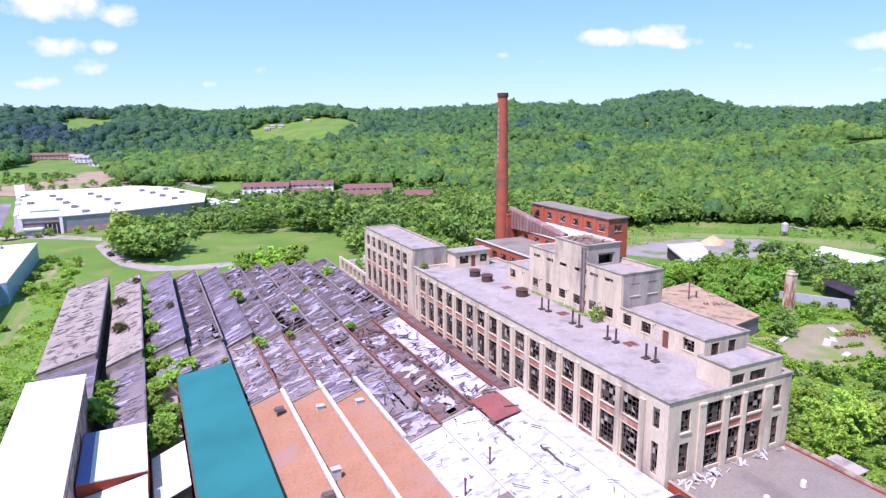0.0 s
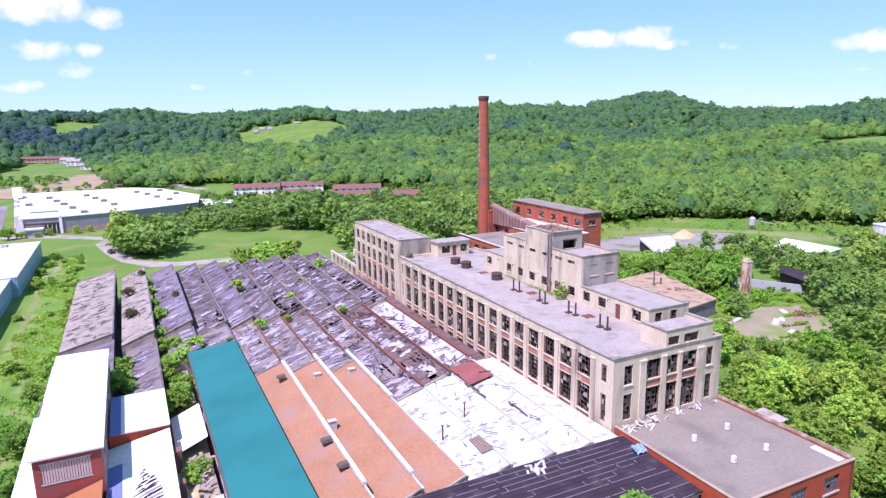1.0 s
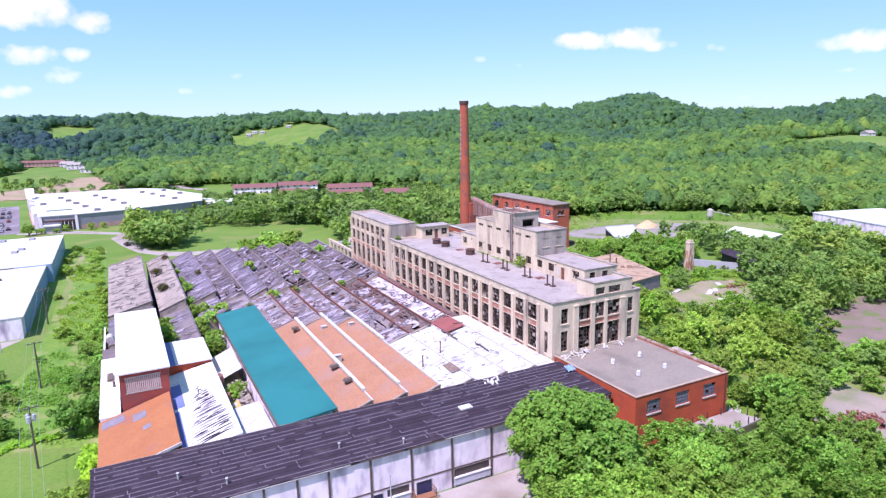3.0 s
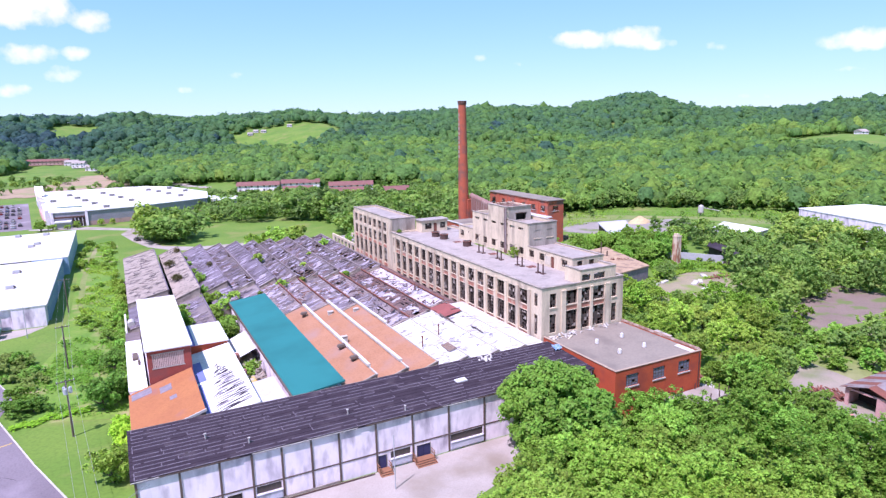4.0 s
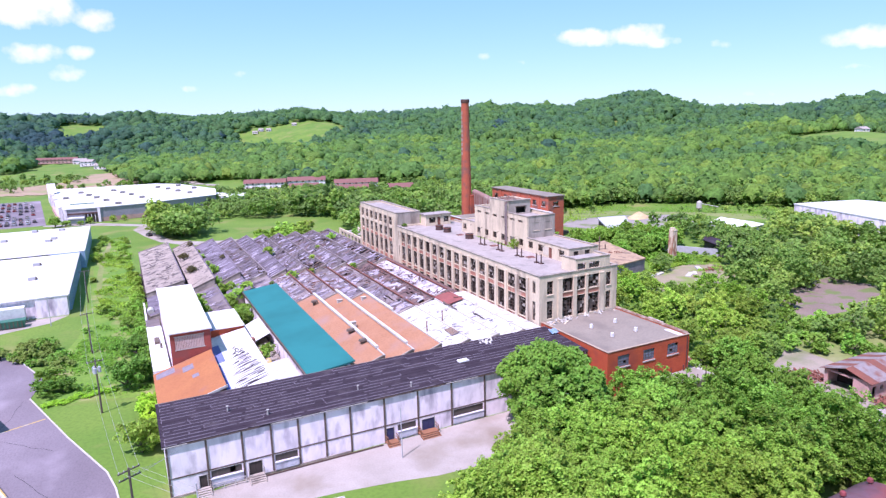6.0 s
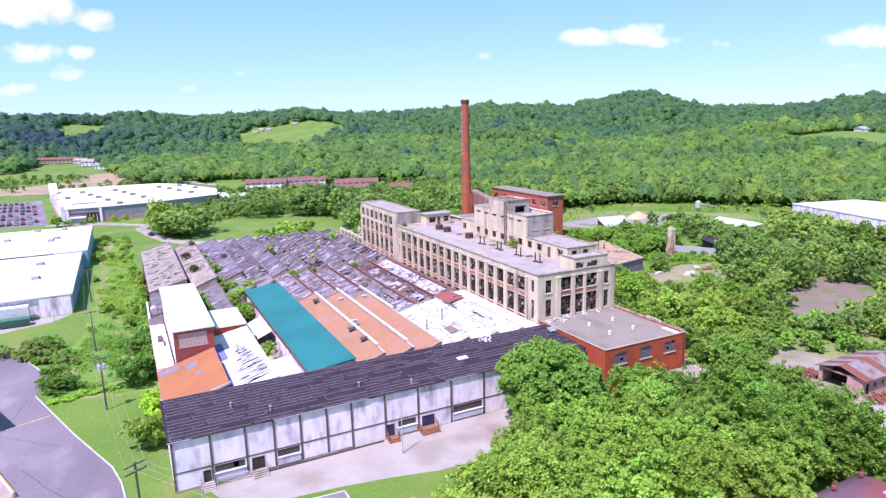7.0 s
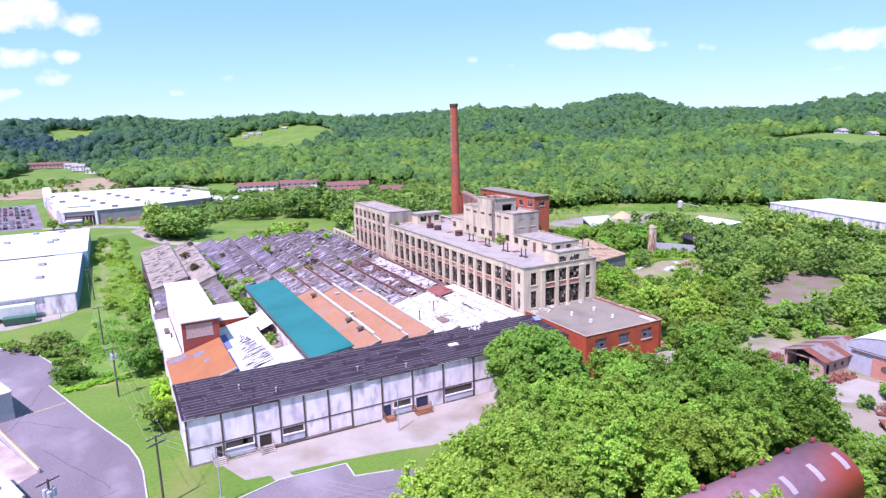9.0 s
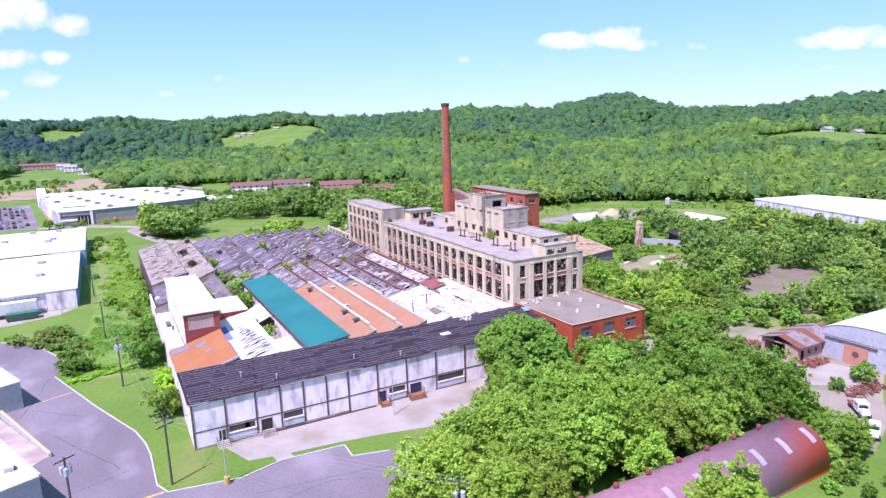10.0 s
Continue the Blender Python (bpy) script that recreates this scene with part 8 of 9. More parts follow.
T = thing("handrail", (-60, -15.4, 0), "pale pipe handrail along the workshop wall", "handrail")
part("top_rail", MB().rod((-62.2, -15.5, 1.0), (-58.0, -15.5, 1.0), 0.05, 8), M_KERB, T)
part("mid_rail", MB().rod((-62.2, -15.5, 0.55), (-58.0, -15.5, 0.55), 0.04, 8), M_KERB, T)
for k in range(4):
    part("post", MB().rod((-62.2 + 1.4 * k, -15.5, 0), (-62.2 + 1.4 * k, -15.5, 1.0), 0.05, 8), M_KERB, T)
T = thing("ground_pipe", (-48, -15.3, 0), "long rusty pipe lying along the workshop wall", "pipe")
part("pipe", MB().rod((-57, -15.3, 0.14), (-38.4, -15.3, 0.14), 0.1, 8), M_DARKRUST, T)

# ---- utility poles and wires ----
def pole(x, y, h, arms=1, cans=0, turn=0.0, label="wooden utility pole with a crossarm", r=0.17, material=None):
    T = thing("utility_pole", (x, y, 0), label, "utility pole", "utility poles")
    part("shaft", MB().rod((x, y, -0.5), (x, y, h), r, 10, r * 0.7), material or M_POLE, T)
    c, s = math.cos(turn), math.sin(turn)
    for k in range(arms):
        z = h - 0.35 - 0.9 * k
        part("crossarm", MB().hexa([(x - c * 1.3 + s * 0.06, y - s * 1.3 - c * 0.06, z), (x + c * 1.3 + s * 0.06, y + s * 1.3 - c * 0.06, z), (x + c * 1.3 - s * 0.06, y + s * 1.3 + c * 0.06, z), (x - c * 1.3 - s * 0.06, y - s * 1.3 + c * 0.06, z)],
                                   [(x - c * 1.3 + s * 0.06, y - s * 1.3 - c * 0.06, z + 0.14), (x + c * 1.3 + s * 0.06, y + s * 1.3 - c * 0.06, z + 0.14), (x + c * 1.3 - s * 0.06, y + s * 1.3 + c * 0.06, z + 0.14), (x - c * 1.3 - s * 0.06, y - s * 1.3 + c * 0.06, z + 0.14)]), M_POLE, T)
        for o in (-1.15, -0.55, 0.55, 1.15):
            part("insulator", MB().cyl(x + c * o, y + s * o, z + 0.14, z + 0.34, 0.06, 0.04, 8), M_GREYWALL, T)
    for k in range(cans):
        a = turn + 2.1 * (k - 1)
        px, py = x + math.cos(a) * 0.48, y + math.sin(a) * 0.48
        part("transformer", MB().cyl(px, py, h - 2.2, h - 1.3, 0.28, 0.28, 14).cyl(px, py, h - 1.3, h - 1.2, 0.24, 0.1, 14), M_GREYCAN, T, "pale grey transformer can")
        part("bushing", MB().cyl(px, py, h - 1.2, h - 1.0, 0.05, 0.03, 8), M_GREYWALL, T)
    return T


M_GREYCAN = mat("transformer_grey", (0.44, 0.456, 0.48), (0.4, 0.416, 0.44), rough=0.5, bump=0.05)
pole(-75.6, 18.0, 9.4, 1, 3, 0.2, "wooden utility pole with three grey transformers")
pole(-71.3, -22.8, 9.8, 2, 0, 0.5)
pole(-77.9, 50.9, 9.0, 1, 0, 0.2)
pole(-82.7, -26.5, 9.2, 1, 3, 0.6, "wooden utility pole with grey transformers beside the lane")
pole(-44.8, -54.5, 8.8, 1, 2, -0.9, "wooden utility pole with two grey transformers in trees")
pole(-80.0, 96.0, 9.0, 1, 0, 0.2)
pole(-87.3, 77.5, 7.5, 0, 0, 0.2, "thin metal yard light pole", 0.1, M_GREYWALL)
pole(-64.8, -26.6, 8.0, 0, 0, 0.2, "thin grey pole with a yellow base guard", 0.09, M_GREYWALL)
pole(-37.3, -19.8, 7.6, 0, 0, 0.2, "thin grey pole before the workshop", 0.09, M_GREYWALL)


def wire(a, b, sag, group):
    mb = MB()
    pts = [Vector(a).lerp(Vector(b), i / 10) - Vector((0, 0, sag * (1 - (i / 5 - 1) ** 2))) for i in range(11)]
    for p, q in zip(pts, pts[1:]):
        mb.rod(p, q, 0.016, 4)
    ob = new("wire", mb.mesh("wire", M_WIRE))
    return tagged(ob, "thin grey overhead wire between poles", "wire", group)


M_WIRE = mat("wire_metal", (0.28, 0.28, 0.288), (0.24, 0.24, 0.248), rough=0.5, bump=0)
for o in (-1.1, 0.0, 1.1):
    wire((-75.6 + o, 18, 9.3), (-71.3 + o, -22.8, 9.7), 0.9, "overhead wires")
    wire((-75.6 + o, 18, 9.3), (-77.9 + o, 50.9, 8.9), 0.7, "overhead wires")
    wire((-77.9 + o, 50.9, 8.9), (-80 + o, 96, 8.9), 0.9, "overhead wires")
    wire((-71.3 + o, -22.8, 9.6), (-44.8 + o, -54.5, 8.7), 0.9, "overhead wires")
for k in range(3):
    wire((-71.3, -22.8, 8.6 + 0.3 * k), (-66.5 + 0.4 * k, -14.9, 6.6), 0.3, "service wires")
T = thing("base_guard", (-64.8, -26.6, 0), "yellow concrete post guard", "bollard")
part("guard", MB().cyl(-64.8, -26.6, 0, 1.1, 0.42, 0.38, 14), M_YELLOW, T)


# ---- scrapyard: rust-red arched store, arched hangar, barn ----
def arch_hall(name, x0, x1, yc, half, rise, base_z, material, label, end_material=None, seg=40, ribs=True):
    T = thing(name, ((x0 + x1) / 2, yc, 0), label, "arched shed")
    mb = MB()
    ring = []
    for i in range(seg + 1):
        a = math.pi * i / seg
        ring.append((yc - half * math.cos(a), base_z + rise * math.sin(a) ** 0.8))
    nr = len(ring)
    for dz in (0.0, -0.12):
        for xe in (x0, x1):
            mb.v += [(xe, y, z + dz) for y, z in ring]
    for k in range(nr - 1):
        mb.f += [(k, nr + k, nr + k + 1, k + 1), (2 * nr + k + 1, 3 * nr + k + 1, 3 * nr + k, 2 * nr + k), (k, k + 1, 2 * nr + k + 1, 2 * nr + k), (nr + k + 1, nr + k, 3 * nr + k, 3 * nr + k + 1)]
    shell = part("arched_roof", mb, material, T)
    shell.data.polygons.foreach_set("use_smooth", [i % 4 < 2 for i in range(len(mb.f))])
    for k in range(1, int((x1 - x0) / 2.6) if ribs else 0):
        xr = x0 + 2.6 * k
        rib = MB()
        rn = [(xr + dx, y, z + dz) for dx, dz in ((0, 0.002), (0.05, 0.016), (0.10, 0.002)) for y, z in ring]
        rib.v += rn
        for a in range(2):
            rib.f += [(a * nr + q, (a + 1) * nr + q, (a + 1) * nr + q + 1, a * nr + q + 1) for q in range(nr - 1)]
        part("roof_rib", rib, material, T)
    for xe in (x0 + 0.1, x1 - 0.3):
        lo = [(xe, y, 0) for y, _ in (ring[0], ring[-1])]
        e = MB()
        e.poly(*[(xe, y, z - 0.1) for y, z in ring]).poly(*[(xe + 0.2, y, z - 0.1) for y, z in reversed(ring)])
        if base_z > 0:
            e.box(xe, yc - half, 0, xe + 0.2, yc + half, base_z)
        part("end_wall", e, end_material or material, T)
    if base_z > 0.3:
        part("side_wall", MB().box(x0, yc - half, 0, x1, yc - half + 0.25, base_z).box(x0, yc + half - 0.25, 0, x1, yc + half, base_z), end_material or material, T)
    return T


M_RUSTROOF = mat("rust_red_roof", (0.30, 0.15, 0.185), (0.26, 0.13, 0.165), scale=0.15, fine=1.2, rough=0.5, bump=0.08, stain=(0.33, 0.13, 0.14), stain_scale=0.07, stain_lo=0.56, stain_hi=0.72)
M_HANGAR = mat("grey_blue_metal", (0.47, 0.46, 0.53), (0.43, 0.42, 0.495), scale=0.15, fine=1.5, rough=0.5, bump=0.03)
M_DOOR_ORANGE = mat("orange_primer", (0.56, 0.25, 0.18), (0.48, 0.205, 0.15), scale=0.6, fine=5)
M_PANEL = mat("lilac_roof_panel", (0.38, 0.31, 0.345), (0.32, 0.26, 0.295), scale=0.5, fine=4)
M_VENTRED = mat("dull_red_vent", (0.24, 0.05, 0.055), (0.19, 0.045, 0.05), scale=1, fine=6)
# a broad rust stain where the coating has gone, low at the east end
rn_, rl_ = M_RUSTROOF.node_tree.nodes, M_RUSTROOF.node_tree.links
r_geo, r_noise, r_dist, r_add, r_map, r_mix = (rn_.new("ShaderNode" + k) for k in ("NewGeometry", "TexNoise", "VectorMath", "Math", "MapRange", "Mix"))
r_noise.inputs["Scale"].default_value, r_noise.inputs["Detail"].default_value = 0.5, 6.0
rl_.new(r_geo.outputs["Position"], r_noise.inputs["Vector"])
r_dist.operation, r_dist.inputs[1].default_value = "DISTANCE", (5.0, -68.5, -1.0)
rl_.new(r_geo.outputs["Position"], r_dist.inputs[0])
r_add.operation = "MULTIPLY_ADD"
rl_.new(r_noise.outputs["Fac"], r_add.inputs[0])
r_add.inputs[1].default_value = -5.0
rl_.new(r_dist.outputs["Value"], r_add.inputs[2])
rl_.new(r_add.outputs[0], r_map.inputs[0])
r_map.inputs[1].default_value, r_map.inputs[2].default_value, r_map.inputs[3].default_value, r_map.inputs[4].default_value = 3.0, 9.5, 0.98, 0.0
r_mix.data_type = "RGBA"
r_base = rn_["Principled BSDF"].inputs["Base Color"]
rl_.new(r_map.outputs[0], r_mix.inputs["Factor"])
rl_.new(r_base.links[0].from_socket, r_mix.inputs[6])
r_mix.inputs[7].default_value = (0.60, 0.075, 0.03, 1)
rl_.new(r_mix.outputs[2], r_base)
A = arch_hall("rust_arched_store", -44, 4.8, -61.6, 4.6, 4.9, 0.4, M_RUSTROOF, "rust-red arched metal store with roof vents", ribs=False)
for k in range(8):
    x = -32.3 + 5.2 * k
    part("roof_vent", MB().cyl(x, -59.7, 4.85, 5.2, 0.16, 0.16, 10).cyl(x, -59.7, 5.2, 5.55, 0.36, 0.3, 12).cyl(x, -59.7, 5.55, 5.72, 0.3, 0.05, 12), M_VENTRED, A, "dull red round roof ventilator")
for k in range(8):
    x = -33.7 + 5.2 * k
    y0, y1 = -64.9, -62.8
    zf = lambda y: 0.4 + 4.9 * max(0.0, 1 - ((y + 61.6) / 4.6) ** 2) ** 0.4 + 0.03
    mb = MB()
    for q in range(5):
        ya, yb = y0 + (y1 - y0) * q / 5, y0 + (y1 - y0) * (q + 1) / 5
        mb.hexa([(x, ya, zf(ya) - 0.05), (x + 0.9, ya, zf(ya) - 0.05), (x + 0.9, yb, zf(yb) - 0.05), (x, yb, zf(yb) - 0.05)], [(x, ya, zf(ya) + 0.04), (x + 0.9, ya, zf(ya) + 0.04), (x + 0.9, yb, zf(yb) + 0.04), (x, yb, zf(yb) + 0.04)])
    part("skylight", mb, M_PANEL, A, "pale translucent roof panel")
A.rotation_euler[2] = 0.022
H = arch_hall("arched_hangar", 44.0, 80.0, -50.0, 10.0, 3.2, 4.4, M_WHITE, "grey-blue metal hangar with a white arched roof", M_HANGAR)
part("door", MB().box(43.85, -48.9, 0, 44.08, -44.7, 3.5), M_DOOR_ORANGE, H, "orange sliding metal door")
part("door_disc", MB().rod((43.8, -46.9, 2.1), (43.86, -46.9, 2.1), 0.6, 16), M_STEEL, H)
part("door_rail", MB().box(43.8, -50.5, 4.0, 44.08, -41.0, 4.16), M_STEEL, H)
part("wall_vent", MB().box(43.86, -52.3, 4.8, 44.08, -52.0, 6.0), M_STEEL, H)
B = thing("tin_roof_barn", (41, -36, 0), "small pink-walled barn with a rusty tin roof", "barn")
part("west_wall", MB().wall("y", 36.6, 0.25, -40.6, -33.0, 0, 3.0, [(-38.0, -33.6, 0, 2.7)]), M_PINKWALL, B)
part("south_wall", MB().wall("x", -40.6, 0.25, 36.85, 44.0, 0, 3.0, [(37.4, 38.4, 0, 2.1), (39.6, 40.3, 1.2, 2.0), (41.8, 42.5, 1.2, 2.0)]), M_PINKWALL, B)
part("north_wall", MB().box(36.85, -33.25, 0, 50, -33.0, 3.0), M_PINKWALL, B)
# near-black sheet paints the shade inside the open barn door
part("dark_back", MB().box(40.0, -40.3, 0, 40.2, -33.3, 3.0), M_DARK, B)
part("door_leaf", MB().box(36.4, -40.6, 0, 36.56, -38.0, 3.1), M_PINKWALL, B, "open faded pink barn door")
for k in range(7):
    xa, xb = 36.0 + 2.0 * k, 38.0 + 2.0 * k
    part("tin_sheet", MB().hexa([(xa, -41.2, 2.95), (xb, -41.2, 2.95), (xb, -36.8, 4.3), (xa, -36.8, 4.3)], [(xa, -41.2, 3.03), (xb, -41.2, 3.03), (xb, -36.8, 4.38), (xa, -36.8, 4.38)]), M_TIN if k % 3 else M_RUST, B)
    part("tin_sheet", MB().hexa([(xa, -36.8, 4.3), (xb, -36.8, 4.3), (xb, -32.4, 2.95), (xa, -32.4, 2.95)], [(xa, -36.8, 4.38), (xb, -36.8, 4.38), (xb, -32.4, 3.03), (xa, -32.4, 3.03)]), M_RUST if k % 2 else M_TIN, B)


def truck(x, y, turn):
    T = thing("old_truck", (x, y, 0.03), "derelict white truck with an open cab", "truck")
    BASE[T.name] = Vector((0, 0, 0))
    part("chassis", MB().box(-3.4, -0.5, 0.6, 3.0, 0.5, 0.85), M_STEEL, T)
    part("cab", MB().wall("x", -1.05, 0.1, -0.6, 1.6, 0.86, 2.5, [(-0.2, 1.0, 1.6, 2.3)]).wall("x", 0.95, 0.1, -0.6, 1.6, 0.86, 2.5, [(-0.2, 1.0, 1.6, 2.3)]).wall("y", 1.5, 0.1, -0.95, 0.95, 0.86, 2.5, [(-0.8, 0.8, 1.6, 2.3)]).box(-0.6, -1.05, 2.5, 1.6, 1.05, 2.6).box(-0.6, -0.95, 0.86, -0.5, 0.95, 2.5), M_WHITE, T)
    part("bonnet", MB().hexa([(1.6, -0.85, 0.86), (3.1, -0.75, 0.86), (3.1, 0.75, 0.86), (1.6, 0.85, 0.86)], [(1.6, -0.85, 1.6), (3.0, -0.7, 1.45), (3.0, 0.7, 1.45), (1.6, 0.85, 1.6)]), M_WHITE, T)
    part("flatbed", MB().box(-3.6, -1.1, 0.9, -0.7, 1.1, 1.1), M_RUST, T)
    for wx in (-2.6, 2.3):
        for wy in (-1.1, 0.8):
            part("wheel", MB().rod((wx, wy, 0.45), (wx, wy + 0.3, 0.45), 0.45, 14), M_DARK, T)
    T.rotation_euler[2] = turn
    T.scale = (0.8, 0.8, 0.8)


truck(25.2, -58.2, -2.3)
truck(19.8, -63.0, -2.6)


def scrap(name, cx, cy, rx, ry, n, seed, materials, label, z0=0.02, size=(0.25, 1.6)):
    """A heap of bent plates and bars."""
    r = random.Random(seed)
    mb = MB()
    for _ in range(n):
        a, q = r.uniform(0, 6.28), math.sqrt(r.random())
        x, y = cx + math.cos(a) * q * rx, cy + math.sin(a) * q * ry
        l, t = r.uniform(*size), r.uniform(0, 3.14)
        h = z0 + (1 - q) * r.uniform(0, 0.6)
        dx, dy = math.cos(t) * l / 2, math.sin(t) * l / 2
        w = r.uniform(0.04, 0.34)
        ex, ey = -math.sin(t) * w / 2, math.cos(t) * w / 2
        zz = h + r.uniform(0.0, 0.5)
        lo = [(x - dx - ex, y - dy - ey, h), (x + dx - ex, y + dy - ey, zz), (x + dx + ex, y + dy + ey, zz), (x - dx + ex, y - dy + ey, h)]
        mb.hexa(lo, [(p[0], p[1], p[2] + r.uniform(0.03, 0.12)) for p in lo])
    ob = new(name, mb.mesh(name, materials))
    return tagged(ob, label, "scrap", kind="stuff")


scrap("scrap_heap", 35.5, -29.5, 5, 3, 190, 1, M_RUST, "heap of rusty scrap metal on bare dirt")
scrap("scrap_heap", 38.8, -42.4, 4, 1.4, 110, 2, M_RUST, "rusty scrap metal before the barn")
scrap("scrap_heap", 34.5, -54.0, 5, 1.8, 130, 3, M_RUST, "rusty beams and plates in the scrapyard")
scrap("scrap_heap", 30.0, -36.0, 3, 2.0, 80, 4, M_DOOR_ORANGE, "orange scrap boards on bare dirt")
for x, y, sc in ((7.0, -64.5, 0.9), (8.6, -62.2, 1.0), (8.0, -59.6, 0.8), (4.0, -68.0, 0.7), (0.5, -68.4, 0.6), (7.4, -67.4, 0.7)):
    bush(x, y, sc, label="green bush beside the rusty arched store")
scrap("rubble", 88, 34, 4, 2, 50, 6, M_RUST, "rusty scrap in the scrub")
scrap("timber_stack", 88, 108, 5, 4, 70, 7, M_WOOD, "stacks of sawn timber in the yard", size=(2, 5))

scrap("roof_debris", 15.5, 34.5, 2.6, 3.4, 46, 31, M_RUSTDECK, "rusty boards and roofing on the lift house", 26.92, (0.5, 2.2))
scrap("roof_debris", 4.5, -1.3, 3.6, 0.7, 26, 32, M_KERB, "pale rubble at the foot of the mill wall", 7.92, (0.3, 1.1))
scrap("roof_debris", 13.5, -0.9, 4.5, 0.4, 14, 33, M_KERB, "grey rubble at the foot of the mill wall", 7.92, (0.3, 1.2))

# ---- yards east of the mill ----
T = thing("white_roof_barn", (105, 97, 0), "open shed with a bright white roof", "shed")
part("roof", MB().hexa([(94.0, 88.5, 3.8), (104, 86.8, 3.8), (119.5, 107.5, 3.8), (106.5, 109.5, 3.8)], [(94.0, 88.5, 4.1), (104, 86.8, 4.1), (119.5, 107.5, 4.3), (106.5, 109.5, 4.3)]), M_MEMBRANE, T)
# solid near-black block paints the shaded inside of the open shed
part("wall", MB().hexa([(94.6, 89.2, 0), (103.6, 87.6, 0), (118.6, 107, 0), (106.6, 108.8, 0)], [(94.6, 89.2, 3.75), (103.6, 87.6, 3.75), (118.6, 107, 3.75), (106.6, 108.8, 3.75)]), M_DARK, T)
T = thing("white_tent_hall", (155, 78, 0), "low hall with a white roof behind trees", "hall")
part("roof", MB().hexa([(142, 84, 2.1), (144, 67, 2.1), (158, 70, 2.1), (158, 91, 2.1)], [(146, 84, 3.1), (148, 70, 3.1), (154, 72, 3.1), (154, 88, 3.1)]), M_WHITE, T)
part("wall", MB().hexa([(142.3, 83.7, 0), (144.3, 67.3, 0), (157.7, 70.3, 0), (157.7, 90.6, 0)], [(142.3, 83.7, 2.08), (144.3, 67.3, 2.08), (157.7, 70.3, 2.08), (157.7, 90.6, 2.08)]), M_GREYWALL, T)
T = thing("silo", (174, 117, 0), "small white-grey silo with a chute", "silo")
part("bin", MB().cyl(174, 117, 1.7, 4.6, 1.25, 1.25, 18).cyl(174, 117, 4.6, 5.2, 1.25, 0.3, 18).cyl(174, 117, 0.7, 1.7, 0.35, 1.25, 18), M_KERB, T)
for ax, ay in ((0.95, 0.95), (-0.95, 0.95), (0.95, -0.95), (-0.95, -0.95)):
    part("leg", MB().rod((174 + ax, 117 + ay, 0), (174 + ax, 117 + ay, 2), 0.1), M_STEEL, T)
part("chute", MB().rod((175, 116.5, 3.8), (181, 112, 2.2), 0.2), M_KERB, T)
T = thing("east_warehouse", (195, 45, 0), "large warehouse with a bright white roof", "warehouse")
lo = [(163, 10), (214, 36), (211, 66), (181, 74)]
part("wall", MB().hexa([(x, y, 0) for x, y in lo], [(x, y, 7.6) for x, y in lo]), M_WALLWHITE, T)
part("roof", MB().hexa([(188 + (x - 188) * 1.01, 46 + (y - 46) * 1.01, 7.6) for x, y in lo], [(188 + (x - 188) * 1.01, 46 + (y - 46) * 1.01, 8.0) for x, y in lo]), M_WHITE, T)
T = thing("brick_stack", (87, 50, 0), "broken square brick stack stained with lime", "stack")
M_STACK = mat("limed_brick", (0.4, 0.176, 0.104), (0.336, 0.136, 0.08), scale=1.0, fine=6, stain=(0.60, 0.48, 0.36), stain_scale=0.9, stain_lo=0.46, stain_hi=0.56, stretch=(1, 1, 0.25))
part("shaft", MB().hexa([(86.0, 49.0, 0), (87.9, 49.0, 0), (87.9, 50.9, 0), (86.0, 50.9, 0)], [(86.05, 49.05, 9.7), (87.85, 49.05, 9.7), (87.85, 50.85, 9.7), (86.05, 50.85, 9.7)]), M_STACK, T)
part("cap", MB().box(85.95, 48.95, 9.7, 87.95, 50.95, 10.0).box(86.2, 49.2, 10.0, 87.1, 50.7, 10.7), M_STACK, T)
T = thing("long_wall", (104, 56, 0), "long grey concrete yard wall", "wall")
part("wall", MB().hexa([(90, 66, 0), (104, 43, 0), (104.4, 43.2, 0), (90.4, 66.2, 0)], [(90, 66, 2.6), (104, 43, 2.6), (104.4, 43.2, 2.6), (90.4, 66.2, 2.6)]), M_GREYWALL, T)
T = thing("dark_shed", (107, 51, 0), "long dark open-fronted shed", "shed")
part("roof", MB().hexa([(105, 54, 4.0), (99, 38, 4.0), (106, 41, 4.3), (111.5, 58, 4.3)], [(105, 54, 4.2), (99, 38, 4.2), (106, 41, 4.5), (111.5, 58, 4.5)]), M_DARKROOF, T)
# near-black block in place of the open front's shade
part("wall", MB().hexa([(106, 54, 0), (100, 38.5, 0), (105.5, 41, 0), (111, 57, 0)], [(106, 54, 3.98), (100, 38.5, 3.98), (105.5, 41, 4.0), (111, 57, 4.0)]), M_DARK, T)
BROWN = [(43, 37.5), (71, 43), (78.5, 72.5), (50, 68.5)]
T = thing("flat_brown_roof_building", (55, 45, 0), "derelict building with a flat brown roof", "building")
M_BROWNROOF = mat("brown_gravel_roof", (0.42, 0.285, 0.18), (0.34, 0.225, 0.145), scale=0.3, fine=3, bump=0.3, stain=(0.19, 0.125, 0.09), stain_scale=0.45, stain_lo=0.52, stain_hi=0.66)
lo = [(44, 38.9), (69.5, 44), (77, 71), (51, 67)]
part("wall", MB().hexa([(x, y, 0) for x, y in lo], [(x, y, 3.7) for x, y in lo]), M_SEAM, T)
part("roof", MB().hexa([(60 + (x - 60) * 1.02, 55 + (y - 55) * 1.02, 3.7) for x, y in lo], [(60 + (x - 60) * 1.02, 55 + (y - 55) * 1.02, 4.0) for x, y in lo]), M_BROWNROOF, T)
